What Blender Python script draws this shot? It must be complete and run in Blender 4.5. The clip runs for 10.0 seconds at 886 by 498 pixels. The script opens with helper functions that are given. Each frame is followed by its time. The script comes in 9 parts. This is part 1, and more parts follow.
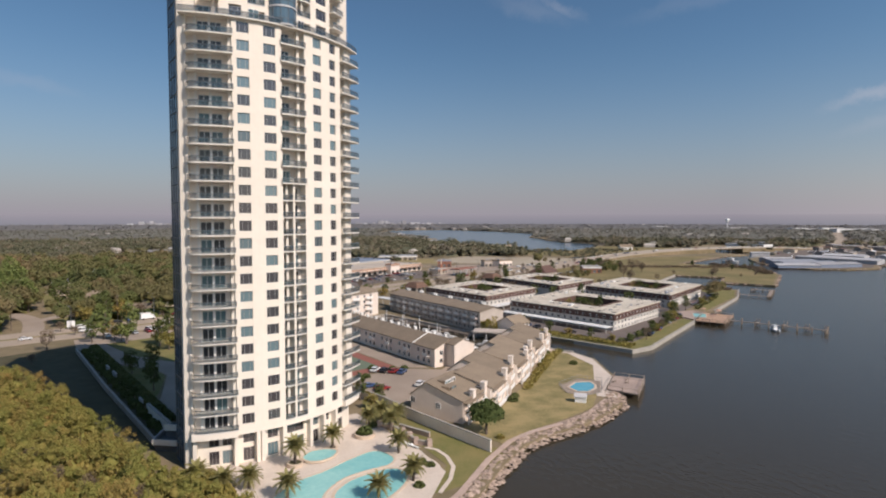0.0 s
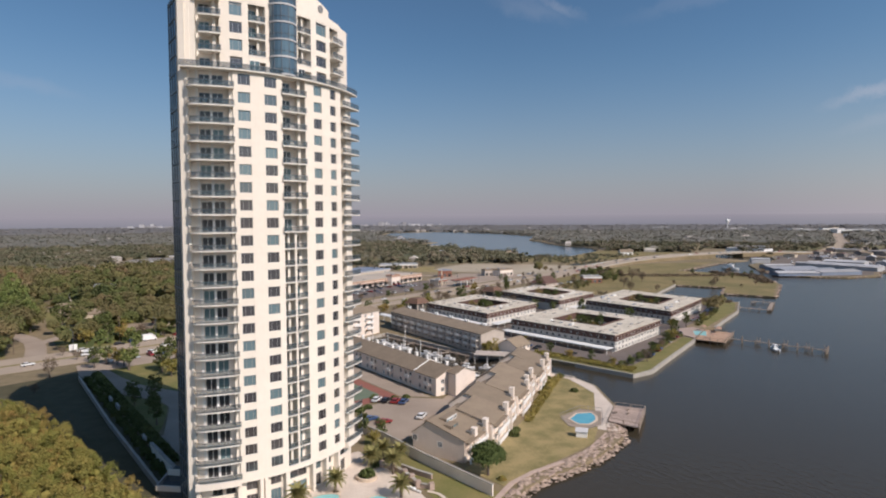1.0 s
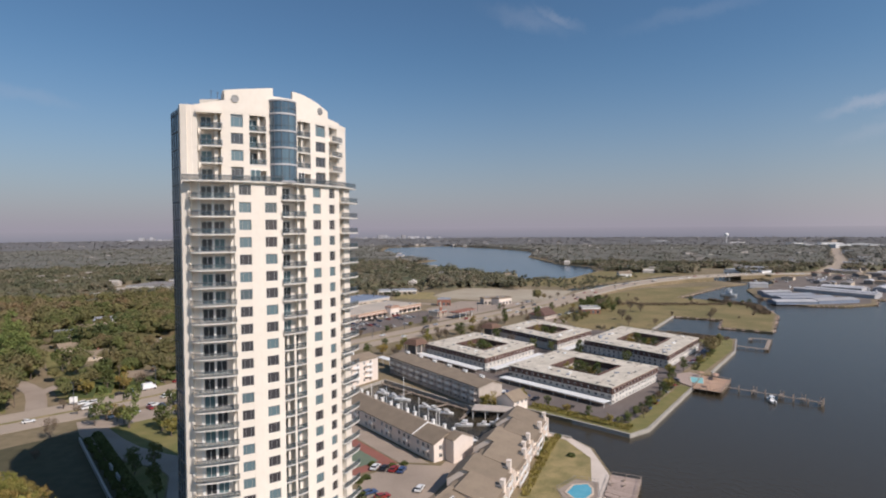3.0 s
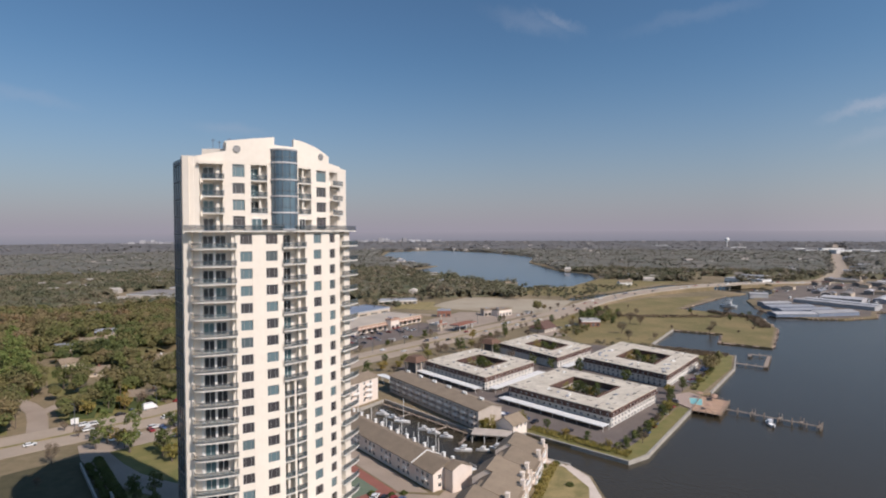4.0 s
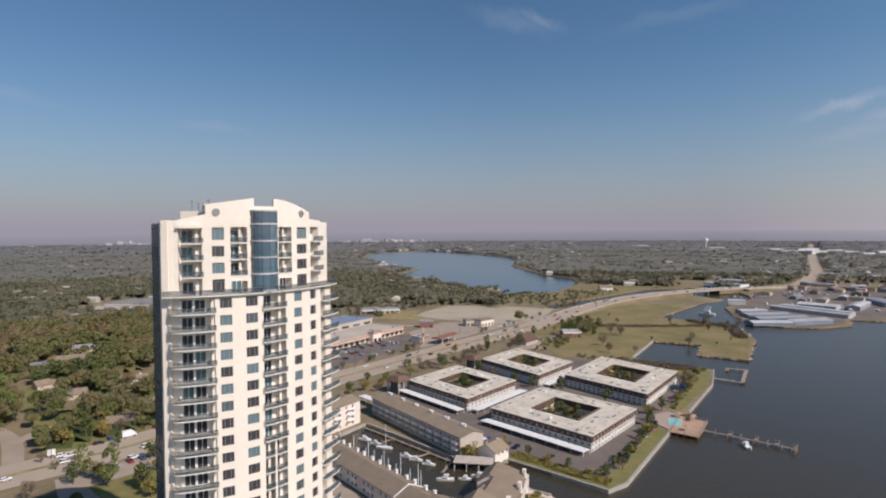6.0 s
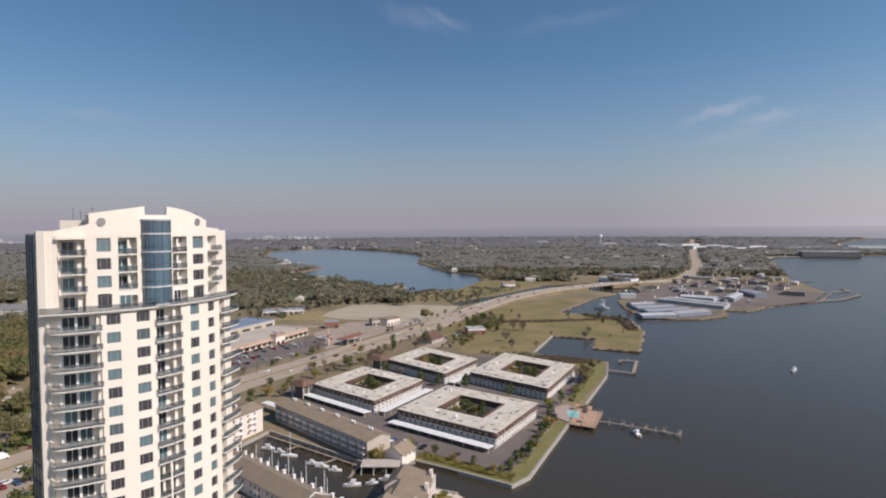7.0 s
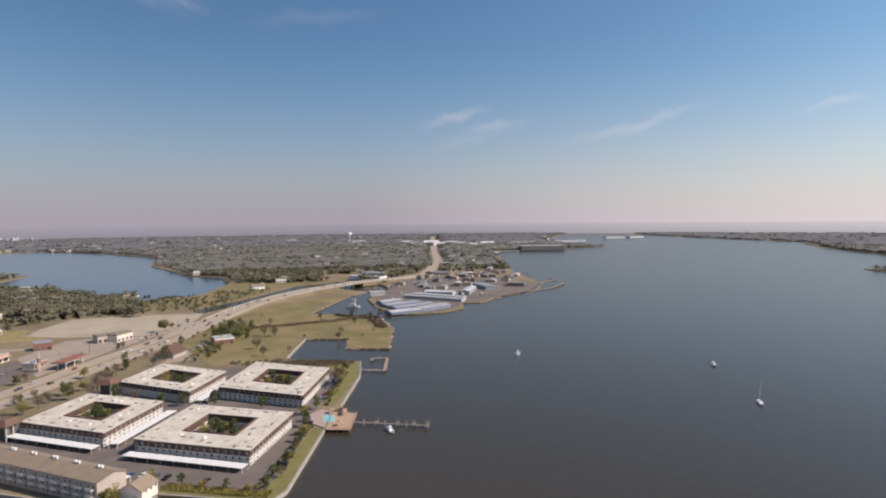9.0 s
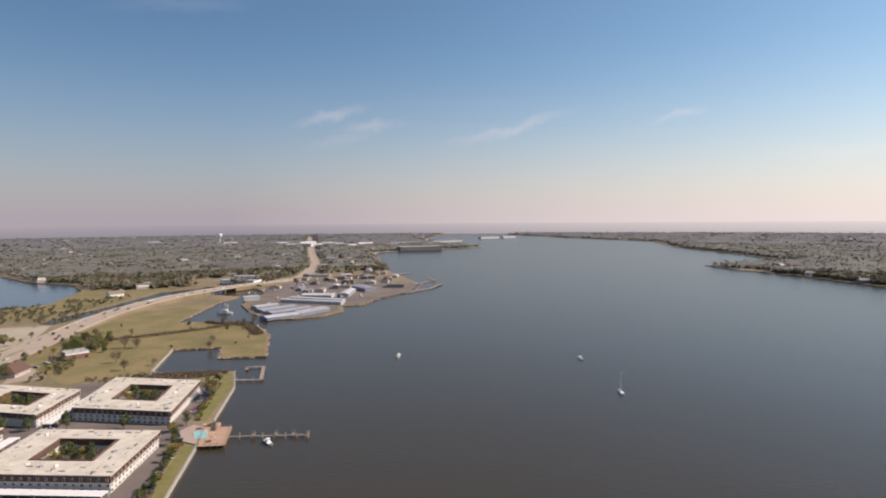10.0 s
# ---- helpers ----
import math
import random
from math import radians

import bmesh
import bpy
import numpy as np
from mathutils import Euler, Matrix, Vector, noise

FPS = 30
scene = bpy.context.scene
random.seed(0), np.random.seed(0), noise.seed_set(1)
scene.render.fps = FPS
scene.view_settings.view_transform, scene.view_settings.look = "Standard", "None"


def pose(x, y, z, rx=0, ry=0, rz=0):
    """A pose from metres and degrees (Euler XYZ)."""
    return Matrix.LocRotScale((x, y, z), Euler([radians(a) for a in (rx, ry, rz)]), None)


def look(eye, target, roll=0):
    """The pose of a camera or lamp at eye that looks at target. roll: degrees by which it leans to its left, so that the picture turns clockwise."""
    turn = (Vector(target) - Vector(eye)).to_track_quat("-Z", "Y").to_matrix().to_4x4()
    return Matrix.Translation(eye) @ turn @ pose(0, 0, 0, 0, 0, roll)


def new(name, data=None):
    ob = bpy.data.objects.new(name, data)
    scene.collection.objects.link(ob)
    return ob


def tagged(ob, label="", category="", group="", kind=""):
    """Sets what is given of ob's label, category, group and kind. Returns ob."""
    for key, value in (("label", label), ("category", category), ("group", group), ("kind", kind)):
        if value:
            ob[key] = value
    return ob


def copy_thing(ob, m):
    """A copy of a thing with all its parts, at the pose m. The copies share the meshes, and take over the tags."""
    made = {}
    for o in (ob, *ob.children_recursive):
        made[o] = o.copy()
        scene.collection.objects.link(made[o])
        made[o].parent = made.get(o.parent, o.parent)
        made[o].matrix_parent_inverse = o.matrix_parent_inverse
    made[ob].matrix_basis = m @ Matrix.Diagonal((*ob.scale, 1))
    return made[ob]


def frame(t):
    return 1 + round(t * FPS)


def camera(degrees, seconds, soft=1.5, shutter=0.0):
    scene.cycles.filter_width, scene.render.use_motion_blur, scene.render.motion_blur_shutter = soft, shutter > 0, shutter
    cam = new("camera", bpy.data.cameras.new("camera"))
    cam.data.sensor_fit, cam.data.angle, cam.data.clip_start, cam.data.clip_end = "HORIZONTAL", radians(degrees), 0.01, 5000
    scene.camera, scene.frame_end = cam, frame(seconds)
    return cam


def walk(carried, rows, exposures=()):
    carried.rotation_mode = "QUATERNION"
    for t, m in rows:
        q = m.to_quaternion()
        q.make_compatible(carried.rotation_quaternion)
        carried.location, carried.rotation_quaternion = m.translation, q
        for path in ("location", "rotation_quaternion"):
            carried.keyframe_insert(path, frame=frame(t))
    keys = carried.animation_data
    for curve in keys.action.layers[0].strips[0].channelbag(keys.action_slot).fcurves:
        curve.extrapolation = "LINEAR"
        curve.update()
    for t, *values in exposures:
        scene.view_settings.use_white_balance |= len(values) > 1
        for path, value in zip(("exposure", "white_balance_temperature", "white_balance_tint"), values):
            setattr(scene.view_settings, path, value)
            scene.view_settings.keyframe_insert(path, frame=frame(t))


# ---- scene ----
PATH = [
    (0, (0.494, 1.208, 48.484), (0.962, 3.15, 48.385), -0.0),
    (0.5, (0.357, 1.181, 53.097), (0.824, 3.123, 52.998), -0.2),
    (1, (0.308, 0.966, 57.849), (0.775, 2.908, 57.75), -0.3),
    (1.5, (0.334, 0.555, 62.588), (0.802, 2.498, 62.495), -0.3),
    (2, (0.473, 0.055, 67.202), (0.941, 1.998, 67.119), -0.3),
    (2.5, (0.517, -0.34, 71.719), (0.987, 1.602, 71.646), -0.4),
    (4, (0.712, -1.77, 85.604), (1.179, 0.174, 85.545), -0.2),
    (4.5, (0.719, -1.997, 89.744), (1.187, -0.053, 89.686), -0.2),
    (5, (0.672, -2.434, 93.221), (1.14, -0.49, 93.164), -0.3),
    (6.5, (1.259, -2.095, 99.646), (1.8928, -0.1990, 99.5704), -0.30),
    (7, (1.059, -2.120, 100.709), (1.8742, -0.2947, 100.6303), -0.36),
    (7.5, (0.802, -2.098, 101.852), (1.7964, -0.3642, 101.7680), -0.40),
    (8, (0.488, -2.029, 103.040), (1.6549, -0.4072, 102.9514), -0.43),
    (8.5, (0.116, -1.914, 104.242), (1.4297, -0.4082, 104.1506), -0.46),
    (9, (-0.313, -1.751, 105.425), (1.1582, -0.3996, 105.3311), -0.46),
    (9.5, (-0.799, -1.542, 106.555), (0.7891, -0.3307, 106.4603), -0.43),
    (10, (-1.343, -1.287, 107.600), (0.3679, -0.2552, 107.5040), -0.39),
]
cam = camera(72.4, 10.0, 2.0)
walk(cam, [(t, look(eye, target, roll)) for t, eye, target, roll in PATH], [(0, 0.0, 6480, 14), (1.0, 0.0, 6360, 14), (2.5, 0.0, 6270, 14), (6.0, 0.0, 6280, 14), (7.5, 0.08, 6260, 14), (8.5, 0.15, 6440, 15), (9.5, 0.24, 6640, 16), (10, 0.28, 6840, 17)])

# ---- light ----
SUN_AZ = radians(-54)
SUN_EL = radians(40)
sun_dir = Vector((math.cos(SUN_AZ) * math.cos(SUN_EL), math.sin(SUN_AZ) * math.cos(SUN_EL), math.sin(SUN_EL)))
sun = new("sun", bpy.data.lights.new("sun", "SUN"))
sun.data.energy, sun.data.angle, sun.data.color = 4.6, radians(0.5), (1.0, 0.895, 0.79)
sun.matrix_world = look((0, 0, 300), tuple(Vector((0, 0, 300)) - sun_dir))

world = bpy.data.worlds.new("sky")
scene.world = world
world.use_nodes = True
wn, wl = world.node_tree.nodes, world.node_tree.links
wn.clear()
w_out, w_bg = wn.new("ShaderNodeOutputWorld"), wn.new("ShaderNodeBackground")
sky = wn.new("ShaderNodeTexSky")
sky.sky_type, sky.sun_disc = "NISHITA", False
sky.sun_elevation, sky.sun_rotation = SUN_EL, math.pi / 2 - SUN_AZ
sky.air_density, sky.dust_density, sky.ozone_density, sky.altitude = 1.1, 0.4, 6.0, 50
w_bg.inputs["Strength"].default_value = 0.076
# thin cirrus: a few soft streaks, frayed by noise
w_tc = wn.new("ShaderNodeTexCoord")
w_warp, w_off, w_bent = wn.new("ShaderNodeTexNoise"), wn.new("ShaderNodeVectorMath"), wn.new("ShaderNodeVectorMath")
w_warp.inputs["Scale"].default_value, w_warp.inputs["Detail"].default_value, w_warp.inputs["Roughness"].default_value = 13.0, 8.0, 0.68
w_off.operation, w_bent.operation = "MULTIPLY_ADD", "ADD"
w_off.inputs[1].default_value, w_off.inputs[2].default_value = (0.07, 0.07, 0.045), (-0.035, -0.035, -0.0225)
wl.new(w_tc.outputs["Generated"], w_warp.inputs["Vector"])
wl.new(w_warp.outputs["Color"], w_off.inputs[0])
wl.new(w_tc.outputs["Generated"], w_bent.inputs[0])
wl.new(w_off.outputs["Vector"], w_bent.inputs[1])
veil = None
for a, b, wide, dense in (((0.30, 0.89, 0.335), (0.40, 0.865, 0.303), 0.017, 0.16), ((0.36, 0.872, 0.331), (0.42, 0.856, 0.302), 0.010, 0.26), ((0.712, 0.685, 0.154), (0.766, 0.62, 0.175), 0.011, 0.42),
                          ((0.755, 0.637, 0.145), (0.803, 0.575, 0.156), 0.010, 0.34), ((0.725, 0.678, 0.118), (0.778, 0.611, 0.141), 0.013, 0.17), ((0.866, 0.482, 0.128), (0.922, 0.352, 0.16), 0.011, 0.34),
                          ((0.968, 0.2, 0.147), (0.977, 0.14, 0.158), 0.008, 0.28), ((0.995, 0.023, 0.094), (0.99, -0.11, 0.089), 0.016, 0.22), ((-0.135, 0.978, 0.16), (-0.055, 0.986, 0.153), 0.011, 0.18),
                          ((-0.40, 0.90, 0.188), (-0.30, 0.937, 0.179), 0.013, 0.16), ((0.5, 0.82, 0.30), (0.62, 0.72, 0.32), 0.013, 0.10)):
    a, b = Vector(a), Vector(b)
    mid = ((a + b) / 2).normalized()
    run = b - a - mid * (b - a).dot(mid)
    across = mid.cross(run.normalized())
    w_x, w_y, w_xy, w_len, w_soft = (wn.new("ShaderNode" + k) for k in ("VectorMath", "VectorMath", "CombineXYZ", "VectorMath", "MapRange"))
    w_x.operation = w_y.operation = "DOT_PRODUCT"
    w_len.operation, w_soft.interpolation_type = "LENGTH", "SMOOTHSTEP"
    w_x.inputs[1].default_value, w_y.inputs[1].default_value = run.normalized() / (run.length * 0.75), across / wide
    w_soft.inputs["From Min"].default_value, w_soft.inputs["From Max"].default_value = 0.0, 1.2
    w_soft.inputs["To Min"].default_value, w_soft.inputs["To Max"].default_value = dense * 0.72, 0.0
    wl.new(w_bent.outputs["Vector"], w_x.inputs[0])
    wl.new(w_bent.outputs["Vector"], w_y.inputs[0])
    wl.new(w_x.outputs["Value"], w_xy.inputs["X"])
    wl.new(w_y.outputs["Value"], w_xy.inputs["Y"])
    wl.new(w_xy.outputs["Vector"], w_len.inputs[0])
    wl.new(w_len.outputs["Value"], w_soft.inputs["Value"])
    if veil is None:
        veil = w_soft.outputs["Result"]
    else:
        w_most = wn.new("ShaderNodeMath")
        w_most.operation = "MAXIMUM"
        wl.new(veil, w_most.inputs[0])
        wl.new(w_soft.outputs["Result"], w_most.inputs[1])
        veil = w_most.outputs[0]
w_mix = wn.new("ShaderNodeMixRGB")
w_mix.inputs["Color2"].default_value = (7.0, 7.0, 7.6, 1)
w_clear = wn.new("ShaderNodeVectorMath")
w_clear.operation = "MULTIPLY"
w_clear.inputs[1].default_value = (0.93, 1.045, 1.01)
wl.new(sky.outputs["Color"], w_clear.inputs[0])
wl.new(veil, w_mix.inputs["Fac"])
wl.new(w_clear.outputs["Vector"], w_mix.inputs["Color1"])
# grey-mauve haze low over the horizon, paler and warmer towards the sun
w_sep, w_fall, w_pow = wn.new("ShaderNodeSeparateXYZ"), wn.new("ShaderNodeMapRange"), wn.new("ShaderNodeMath")
w_fall.inputs["From Min"].default_value, w_fall.inputs["From Max"].default_value = 0.0, 0.30
w_fall.inputs["To Min"].default_value, w_fall.inputs["To Max"].default_value = 1.0, 0.0
w_pow.operation, w_pow.inputs[1].default_value = "POWER", 2.2
w_dot, w_side, w_tone, w_haze = wn.new("ShaderNodeVectorMath"), wn.new("ShaderNodeMapRange"), wn.new("ShaderNodeMixRGB"), wn.new("ShaderNodeMixRGB")
w_dot.operation = "DOT_PRODUCT"
w_dot.inputs[1].default_value = (math.cos(SUN_AZ), math.sin(SUN_AZ), 0.0)
w_side.inputs["From Min"].default_value, w_side.inputs["From Max"].default_value = -0.25, 0.8
w_tone.inputs["Color1"].default_value, w_tone.inputs["Color2"].default_value = (4.4, 4.08, 4.62, 1), (9.9, 9.1, 8.8, 1)
wl.new(w_tc.outputs["Generated"], w_sep.inputs["Vector"])
wl.new(w_sep.outputs["Z"], w_fall.inputs["Value"])
wl.new(w_fall.outputs["Result"], w_pow.inputs[0])
wl.new(w_tc.outputs["Generated"], w_dot.inputs[0])
wl.new(w_dot.outputs["Value"], w_side.inputs["Value"])
wl.new(w_side.outputs["Result"], w_tone.inputs["Fac"])
# the whole sky brightens towards the sun's side
w_glow, w_gain = wn.new("ShaderNodeMapRange"), wn.new("ShaderNodeVectorMath")
w_glow.inputs["From Min"].default_value, w_glow.inputs["From Max"].default_value = -0.55, 0.75
w_glow.inputs["To Min"].default_value, w_glow.inputs["To Max"].default_value = 0.96, 1.46
w_gain.operation = "SCALE"
wl.new(w_dot.outputs["Value"], w_glow.inputs["Value"])
wl.new(w_mix.outputs["Color"], w_gain.inputs[0])
wl.new(w_glow.outputs["Result"], w_gain.inputs["Scale"])
w_warm = wn.new("ShaderNodeMixRGB")
w_warm.blend_type = "MULTIPLY"
w_warm.inputs["Color2"].default_value = (1.12, 1.02, 0.92, 1)
wl.new(w_side.outputs["Result"], w_warm.inputs["Fac"])
wl.new(w_gain.outputs["Vector"], w_warm.inputs["Color1"])
wl.new(w_pow.outputs[0], w_haze.inputs["Fac"])
wl.new(w_warm.outputs["Color"], w_haze.inputs["Color1"])
wl.new(w_tone.outputs["Color"], w_haze.inputs["Color2"])
wl.new(w_haze.outputs["Color"], w_bg.inputs["Color"])
wl.new(w_bg.outputs["Background"], w_out.inputs["Surface"])
scene.view_settings.exposure = 0.0


# ---- materials ----
def mat(name, c1, c2=None, scale=1.0, rough=0.8, bump=0.0, metal=0.0, rnd=0.0, island=0.0, spec=0.4, stretch=(1, 1, 1), low=0.35, high=0.65, fine=8.0):
    """Two scales of noise mix c1 and c2; rnd varies objects, island varies the pieces of a joined mesh."""
    m = bpy.data.materials.new(name)
    m.use_nodes = True
    n, l = m.node_tree.nodes, m.node_tree.links
    b = n["Principled BSDF"]
    b.inputs["Roughness"].default_value, b.inputs["Metallic"].default_value = rough, metal
    b.inputs["Specular IOR Level"].default_value = spec
    c2 = c2 or tuple(v * 0.8 for v in c1)
    tc, mp = n.new("ShaderNodeTexCoord"), n.new("ShaderNodeMapping")
    mp.inputs["Scale"].default_value = stretch
    l.new(tc.outputs["Object"], mp.inputs["Vector"])
    n1, n2, add = n.new("ShaderNodeTexNoise"), n.new("ShaderNodeTexNoise"), n.new("ShaderNodeMath")
    n1.inputs["Scale"].default_value, n1.inputs["Detail"].default_value = scale, 3
    n2.inputs["Scale"].default_value, n2.inputs["Detail"].default_value = scale * fine, 3
    l.new(mp.outputs["Vector"], n1.inputs["Vector"])
    l.new(mp.outputs["Vector"], n2.inputs["Vector"])
    add.operation = "ADD"
    half1, half2 = n.new("ShaderNodeMath"), n.new("ShaderNodeMath")
    half1.operation = half2.operation = "MULTIPLY"
    half1.inputs[1].default_value, half2.inputs[1].default_value = 0.6, 0.4
    l.new(n1.outputs["Fac"], half1.inputs[0])
    l.new(n2.outputs["Fac"], half2.inputs[0])
    l.new(half1.outputs[0], add.inputs[0])
    l.new(half2.outputs[0], add.inputs[1])
    ramp = n.new("ShaderNodeValToRGB")
    ramp.color_ramp.elements[0].position, ramp.color_ramp.elements[1].position = low, high
    ramp.color_ramp.elements[0].color, ramp.color_ramp.elements[1].color = (*c1, 1), (*c2, 1)
    l.new(add.outputs[0], ramp.inputs["Fac"])
    last = ramp.outputs["Color"]
    for amount, kind in ((rnd, "ShaderNodeObjectInfo"), (island, "ShaderNodeNewGeometry")):
        if amount:
            src, mr, hs = n.new(kind), n.new("ShaderNodeMapRange"), n.new("ShaderNodeHueSaturation")
            mr.inputs["To Min"].default_value, mr.inputs["To Max"].default_value = 1 - amount, 1 + amount
            l.new(src.outputs["Random" if kind == "ShaderNodeObjectInfo" else "Random Per Island"], mr.inputs["Value"])
            l.new(mr.outputs["Result"], hs.inputs["Value"])
            l.new(last, hs.inputs["Color"])
            last = hs.outputs["Color"]
    l.new(last, b.inputs["Base Color"])
    if bump:
        bp = n.new("ShaderNodeBump")
        bp.inputs["Strength"].default_value, bp.inputs["Distance"].default_value = bump, 0.1
        l.new(n2.outputs["Fac"], bp.inputs["Height"])
        l.new(bp.outputs["Normal"], b.inputs["Normal"])
    return m


def foliage(name, colours, island=0.35, rnd=0.25, rough=0.7):
    """Leaves: a ramp of colours picked piece by piece and tree by tree."""
    m = bpy.data.materials.new(name)
    m.use_nodes = True
    n, l = m.node_tree.nodes, m.node_tree.links
    b = n["Principled BSDF"]
    b.inputs["Roughness"].default_value, b.inputs["Specular IOR Level"].default_value = rough, 0.2
    geo, info, ramp = n.new("ShaderNodeNewGeometry"), n.new("ShaderNodeObjectInfo"), n.new("ShaderNodeValToRGB")
    a, k, s = n.new("ShaderNodeMath"), n.new("ShaderNodeMath"), n.new("ShaderNodeMath")
    a.operation = k.operation = "MULTIPLY"
    a.inputs[1].default_value, k.inputs[1].default_value = island, 1 - island
    s.operation = "ADD"
    src = info.outputs["Random"]
    if rnd == 0:
        tc, nz = n.new("ShaderNodeTexCoord"), n.new("ShaderNodeTexNoise")
        nz.inputs["Scale"].default_value, nz.inputs["Detail"].default_value = 0.06, 6
        nz.inputs["Roughness"].default_value = 0.75
        mr = n.new("ShaderNodeMapRange")
        mr.inputs["From Min"].default_value, mr.inputs["From Max"].default_value = 0.32, 0.68
        l.new(tc.outputs["Object"], nz.inputs["Vector"])
        l.new(nz.outputs["Fac"], mr.inputs["Value"])
        src = mr.outputs["Result"]
    l.new(geo.outputs["Random Per Island"], a.inputs[0])
    l.new(src, k.inputs[0])
    l.new(a.outputs[0], s.inputs[0])
    l.new(k.outputs[0], s.inputs[1])
    l.new(s.outputs[0], ramp.inputs["Fac"])
    els = ramp.color_ramp.elements
    while len(els) < len(colours):
        els.new(0.5)
    for i, c in enumerate(colours):
        els[i].position, els[i].color = i / (len(colours) - 1), (*c, 1)
    l.new(ramp.outputs["Color"], b.inputs["Base Color"])
    return m


def canopy(name, colours, island=0.2, rough=0.8, thin_share=0.2):
    """Woods: each tree carries its own tone, and its clumps vary a little round it."""
    m = foliage(name, colours, island, 0.25, rough)
    n, l = m.node_tree.nodes, m.node_tree.links
    at = n.new("ShaderNodeAttribute")
    at.attribute_name = "tone"
    for k in n:
        if k.type == "OBJECT_INFO":
            l.new(at.outputs["Fac"], [q for q in k.outputs["Random"].links][0].to_socket)
    b, thin, both = n["Principled BSDF"], n.new("ShaderNodeBsdfTranslucent"), n.new("ShaderNodeMixShader")
    both.inputs["Fac"].default_value = thin_share
    l.new(b.inputs["Base Color"].links[0].from_socket, thin.inputs["Color"])
    l.new(b.outputs["BSDF"], both.inputs[1])
    l.new(thin.outputs["BSDF"], both.inputs[2])
    l.new(both.outputs["Shader"], n["Material Output"].inputs["Surface"])
    return m


def glass(name, dark, tint, rough=0.06, share=0.45, spec=0.6):
    """Window glass coloured as a dim room; some panes tinted for blinds and reflected sky."""
    m = bpy.data.materials.new(name)
    m.use_nodes = True
    n, l = m.node_tree.nodes, m.node_tree.links
    b = n["Principled BSDF"]
    b.inputs["Roughness"].default_value, b.inputs["Specular IOR Level"].default_value = rough, spec
    info, ramp = n.new("ShaderNodeObjectInfo"), n.new("ShaderNodeValToRGB")
    e = ramp.color_ramp.elements
    e[0].color, e[1].color = (*dark, 1), (*tint, 1)
    e[0].position, e[1].position = 1 - share - 0.03, 1 - share + 0.03
    l.new(info.outputs["Random"], ramp.inputs["Fac"])
    l.new(ramp.outputs["Color"], b.inputs["Base Color"])
    return m


M_STUCCO = mat("cream_stucco", (0.785, 0.71, 0.61), (0.73, 0.655, 0.555), 0.12, 0.85, 0.15)
M_STUCCO_GREY = mat("grey_stucco", (0.42, 0.40, 0.385), (0.36, 0.345, 0.335), 0.15, 0.85, 0.15)
M_SLAB = mat("balcony_concrete", (0.72, 0.68, 0.61), (0.62, 0.58, 0.52), 0.8, 0.8, 0.1)
M_RECESS = mat("recess_plaster", (0.82, 0.765, 0.69), (0.76, 0.70, 0.625), 0.4, 0.85)
M_FRAME = mat("grey_window_frame", (0.33, 0.315, 0.30), (0.27, 0.26, 0.25), 2.0, 0.45, 0, 0.3)
M_WHITE = mat("white_paint", (0.80, 0.79, 0.76), (0.70, 0.69, 0.66), 0.6, 0.6)
M_PANE = glass("window_pane", (0.05, 0.044, 0.046), (0.125, 0.185, 0.20), 0.12, 0.42)
M_PANE.node_tree.nodes["Principled BSDF"].inputs["IOR"].default_value = 1.85
M_RAILGLASS = glass("rail_glass", (0.035, 0.06, 0.075), (0.05, 0.085, 0.10), 0.12, 0.5)
M_RAILGLASS.node_tree.nodes["Principled BSDF"].inputs["Alpha"].default_value = 0.42
M_CURTAIN = glass("blue_curtain_glass", (0.07, 0.115, 0.155), (0.10, 0.16, 0.20), 0.08, 0.4, 0.8)
M_RAIL = mat("grey_rail", (0.15, 0.16, 0.17), (0.11, 0.12, 0.13), 2.0, 0.5, 0, 0.5)
M_ROOFGRAVEL = mat("roof_gravel", (0.45, 0.43, 0.40), (0.36, 0.34, 0.31), 0.5, 0.95, 0.3)
M_GROUND = mat("winter_ground", (0.155, 0.125, 0.066), (0.27, 0.205, 0.125), 0.02, 0.95, 0.3, fine=14)
M_LAWN = mat("mown_lawn", (0.145, 0.128, 0.046), (0.25, 0.188, 0.085), 0.03, 0.95, 0.3, low=0.38, high=0.62, fine=14)
M_GREEN = mat("watered_lawn", (0.135, 0.14, 0.04), (0.23, 0.188, 0.072), 0.16, 0.95, 0.3, fine=16)
M_DRY = mat("dry_grass", (0.34, 0.26, 0.12), (0.19, 0.163, 0.064), 0.2, 0.95, 0.3, low=0.4, high=0.6, fine=18)
M_SAND = mat("pale_fill", (0.42, 0.36, 0.27), (0.34, 0.28, 0.20), 0.03, 0.95, 0.3, fine=14)
M_ROAD = mat("concrete_road", (0.42, 0.335, 0.255), (0.34, 0.275, 0.21), 0.05, 0.9, 0.1, fine=20)
M_ASPHALT = mat("old_asphalt", (0.125, 0.103, 0.09), (0.185, 0.15, 0.13), 0.06, 0.92, 0.1, fine=20)
M_DRIVE = mat("pale_drive", (0.38, 0.305, 0.24), (0.29, 0.232, 0.182), 0.08, 0.9, 0.1, fine=20)
M_PAVE = mat("deck_paving", (0.66, 0.57, 0.48), (0.57, 0.48, 0.40), 0.25, 0.85, 0.1)
M_COPING = mat("pool_coping", (0.62, 0.50, 0.38), (0.54, 0.43, 0.33), 0.8, 0.8)
M_POOL = mat("pool_water", (0.18, 0.47, 0.47), (0.29, 0.57, 0.54), 0.15, 0.3, 0.25, spec=0.3)
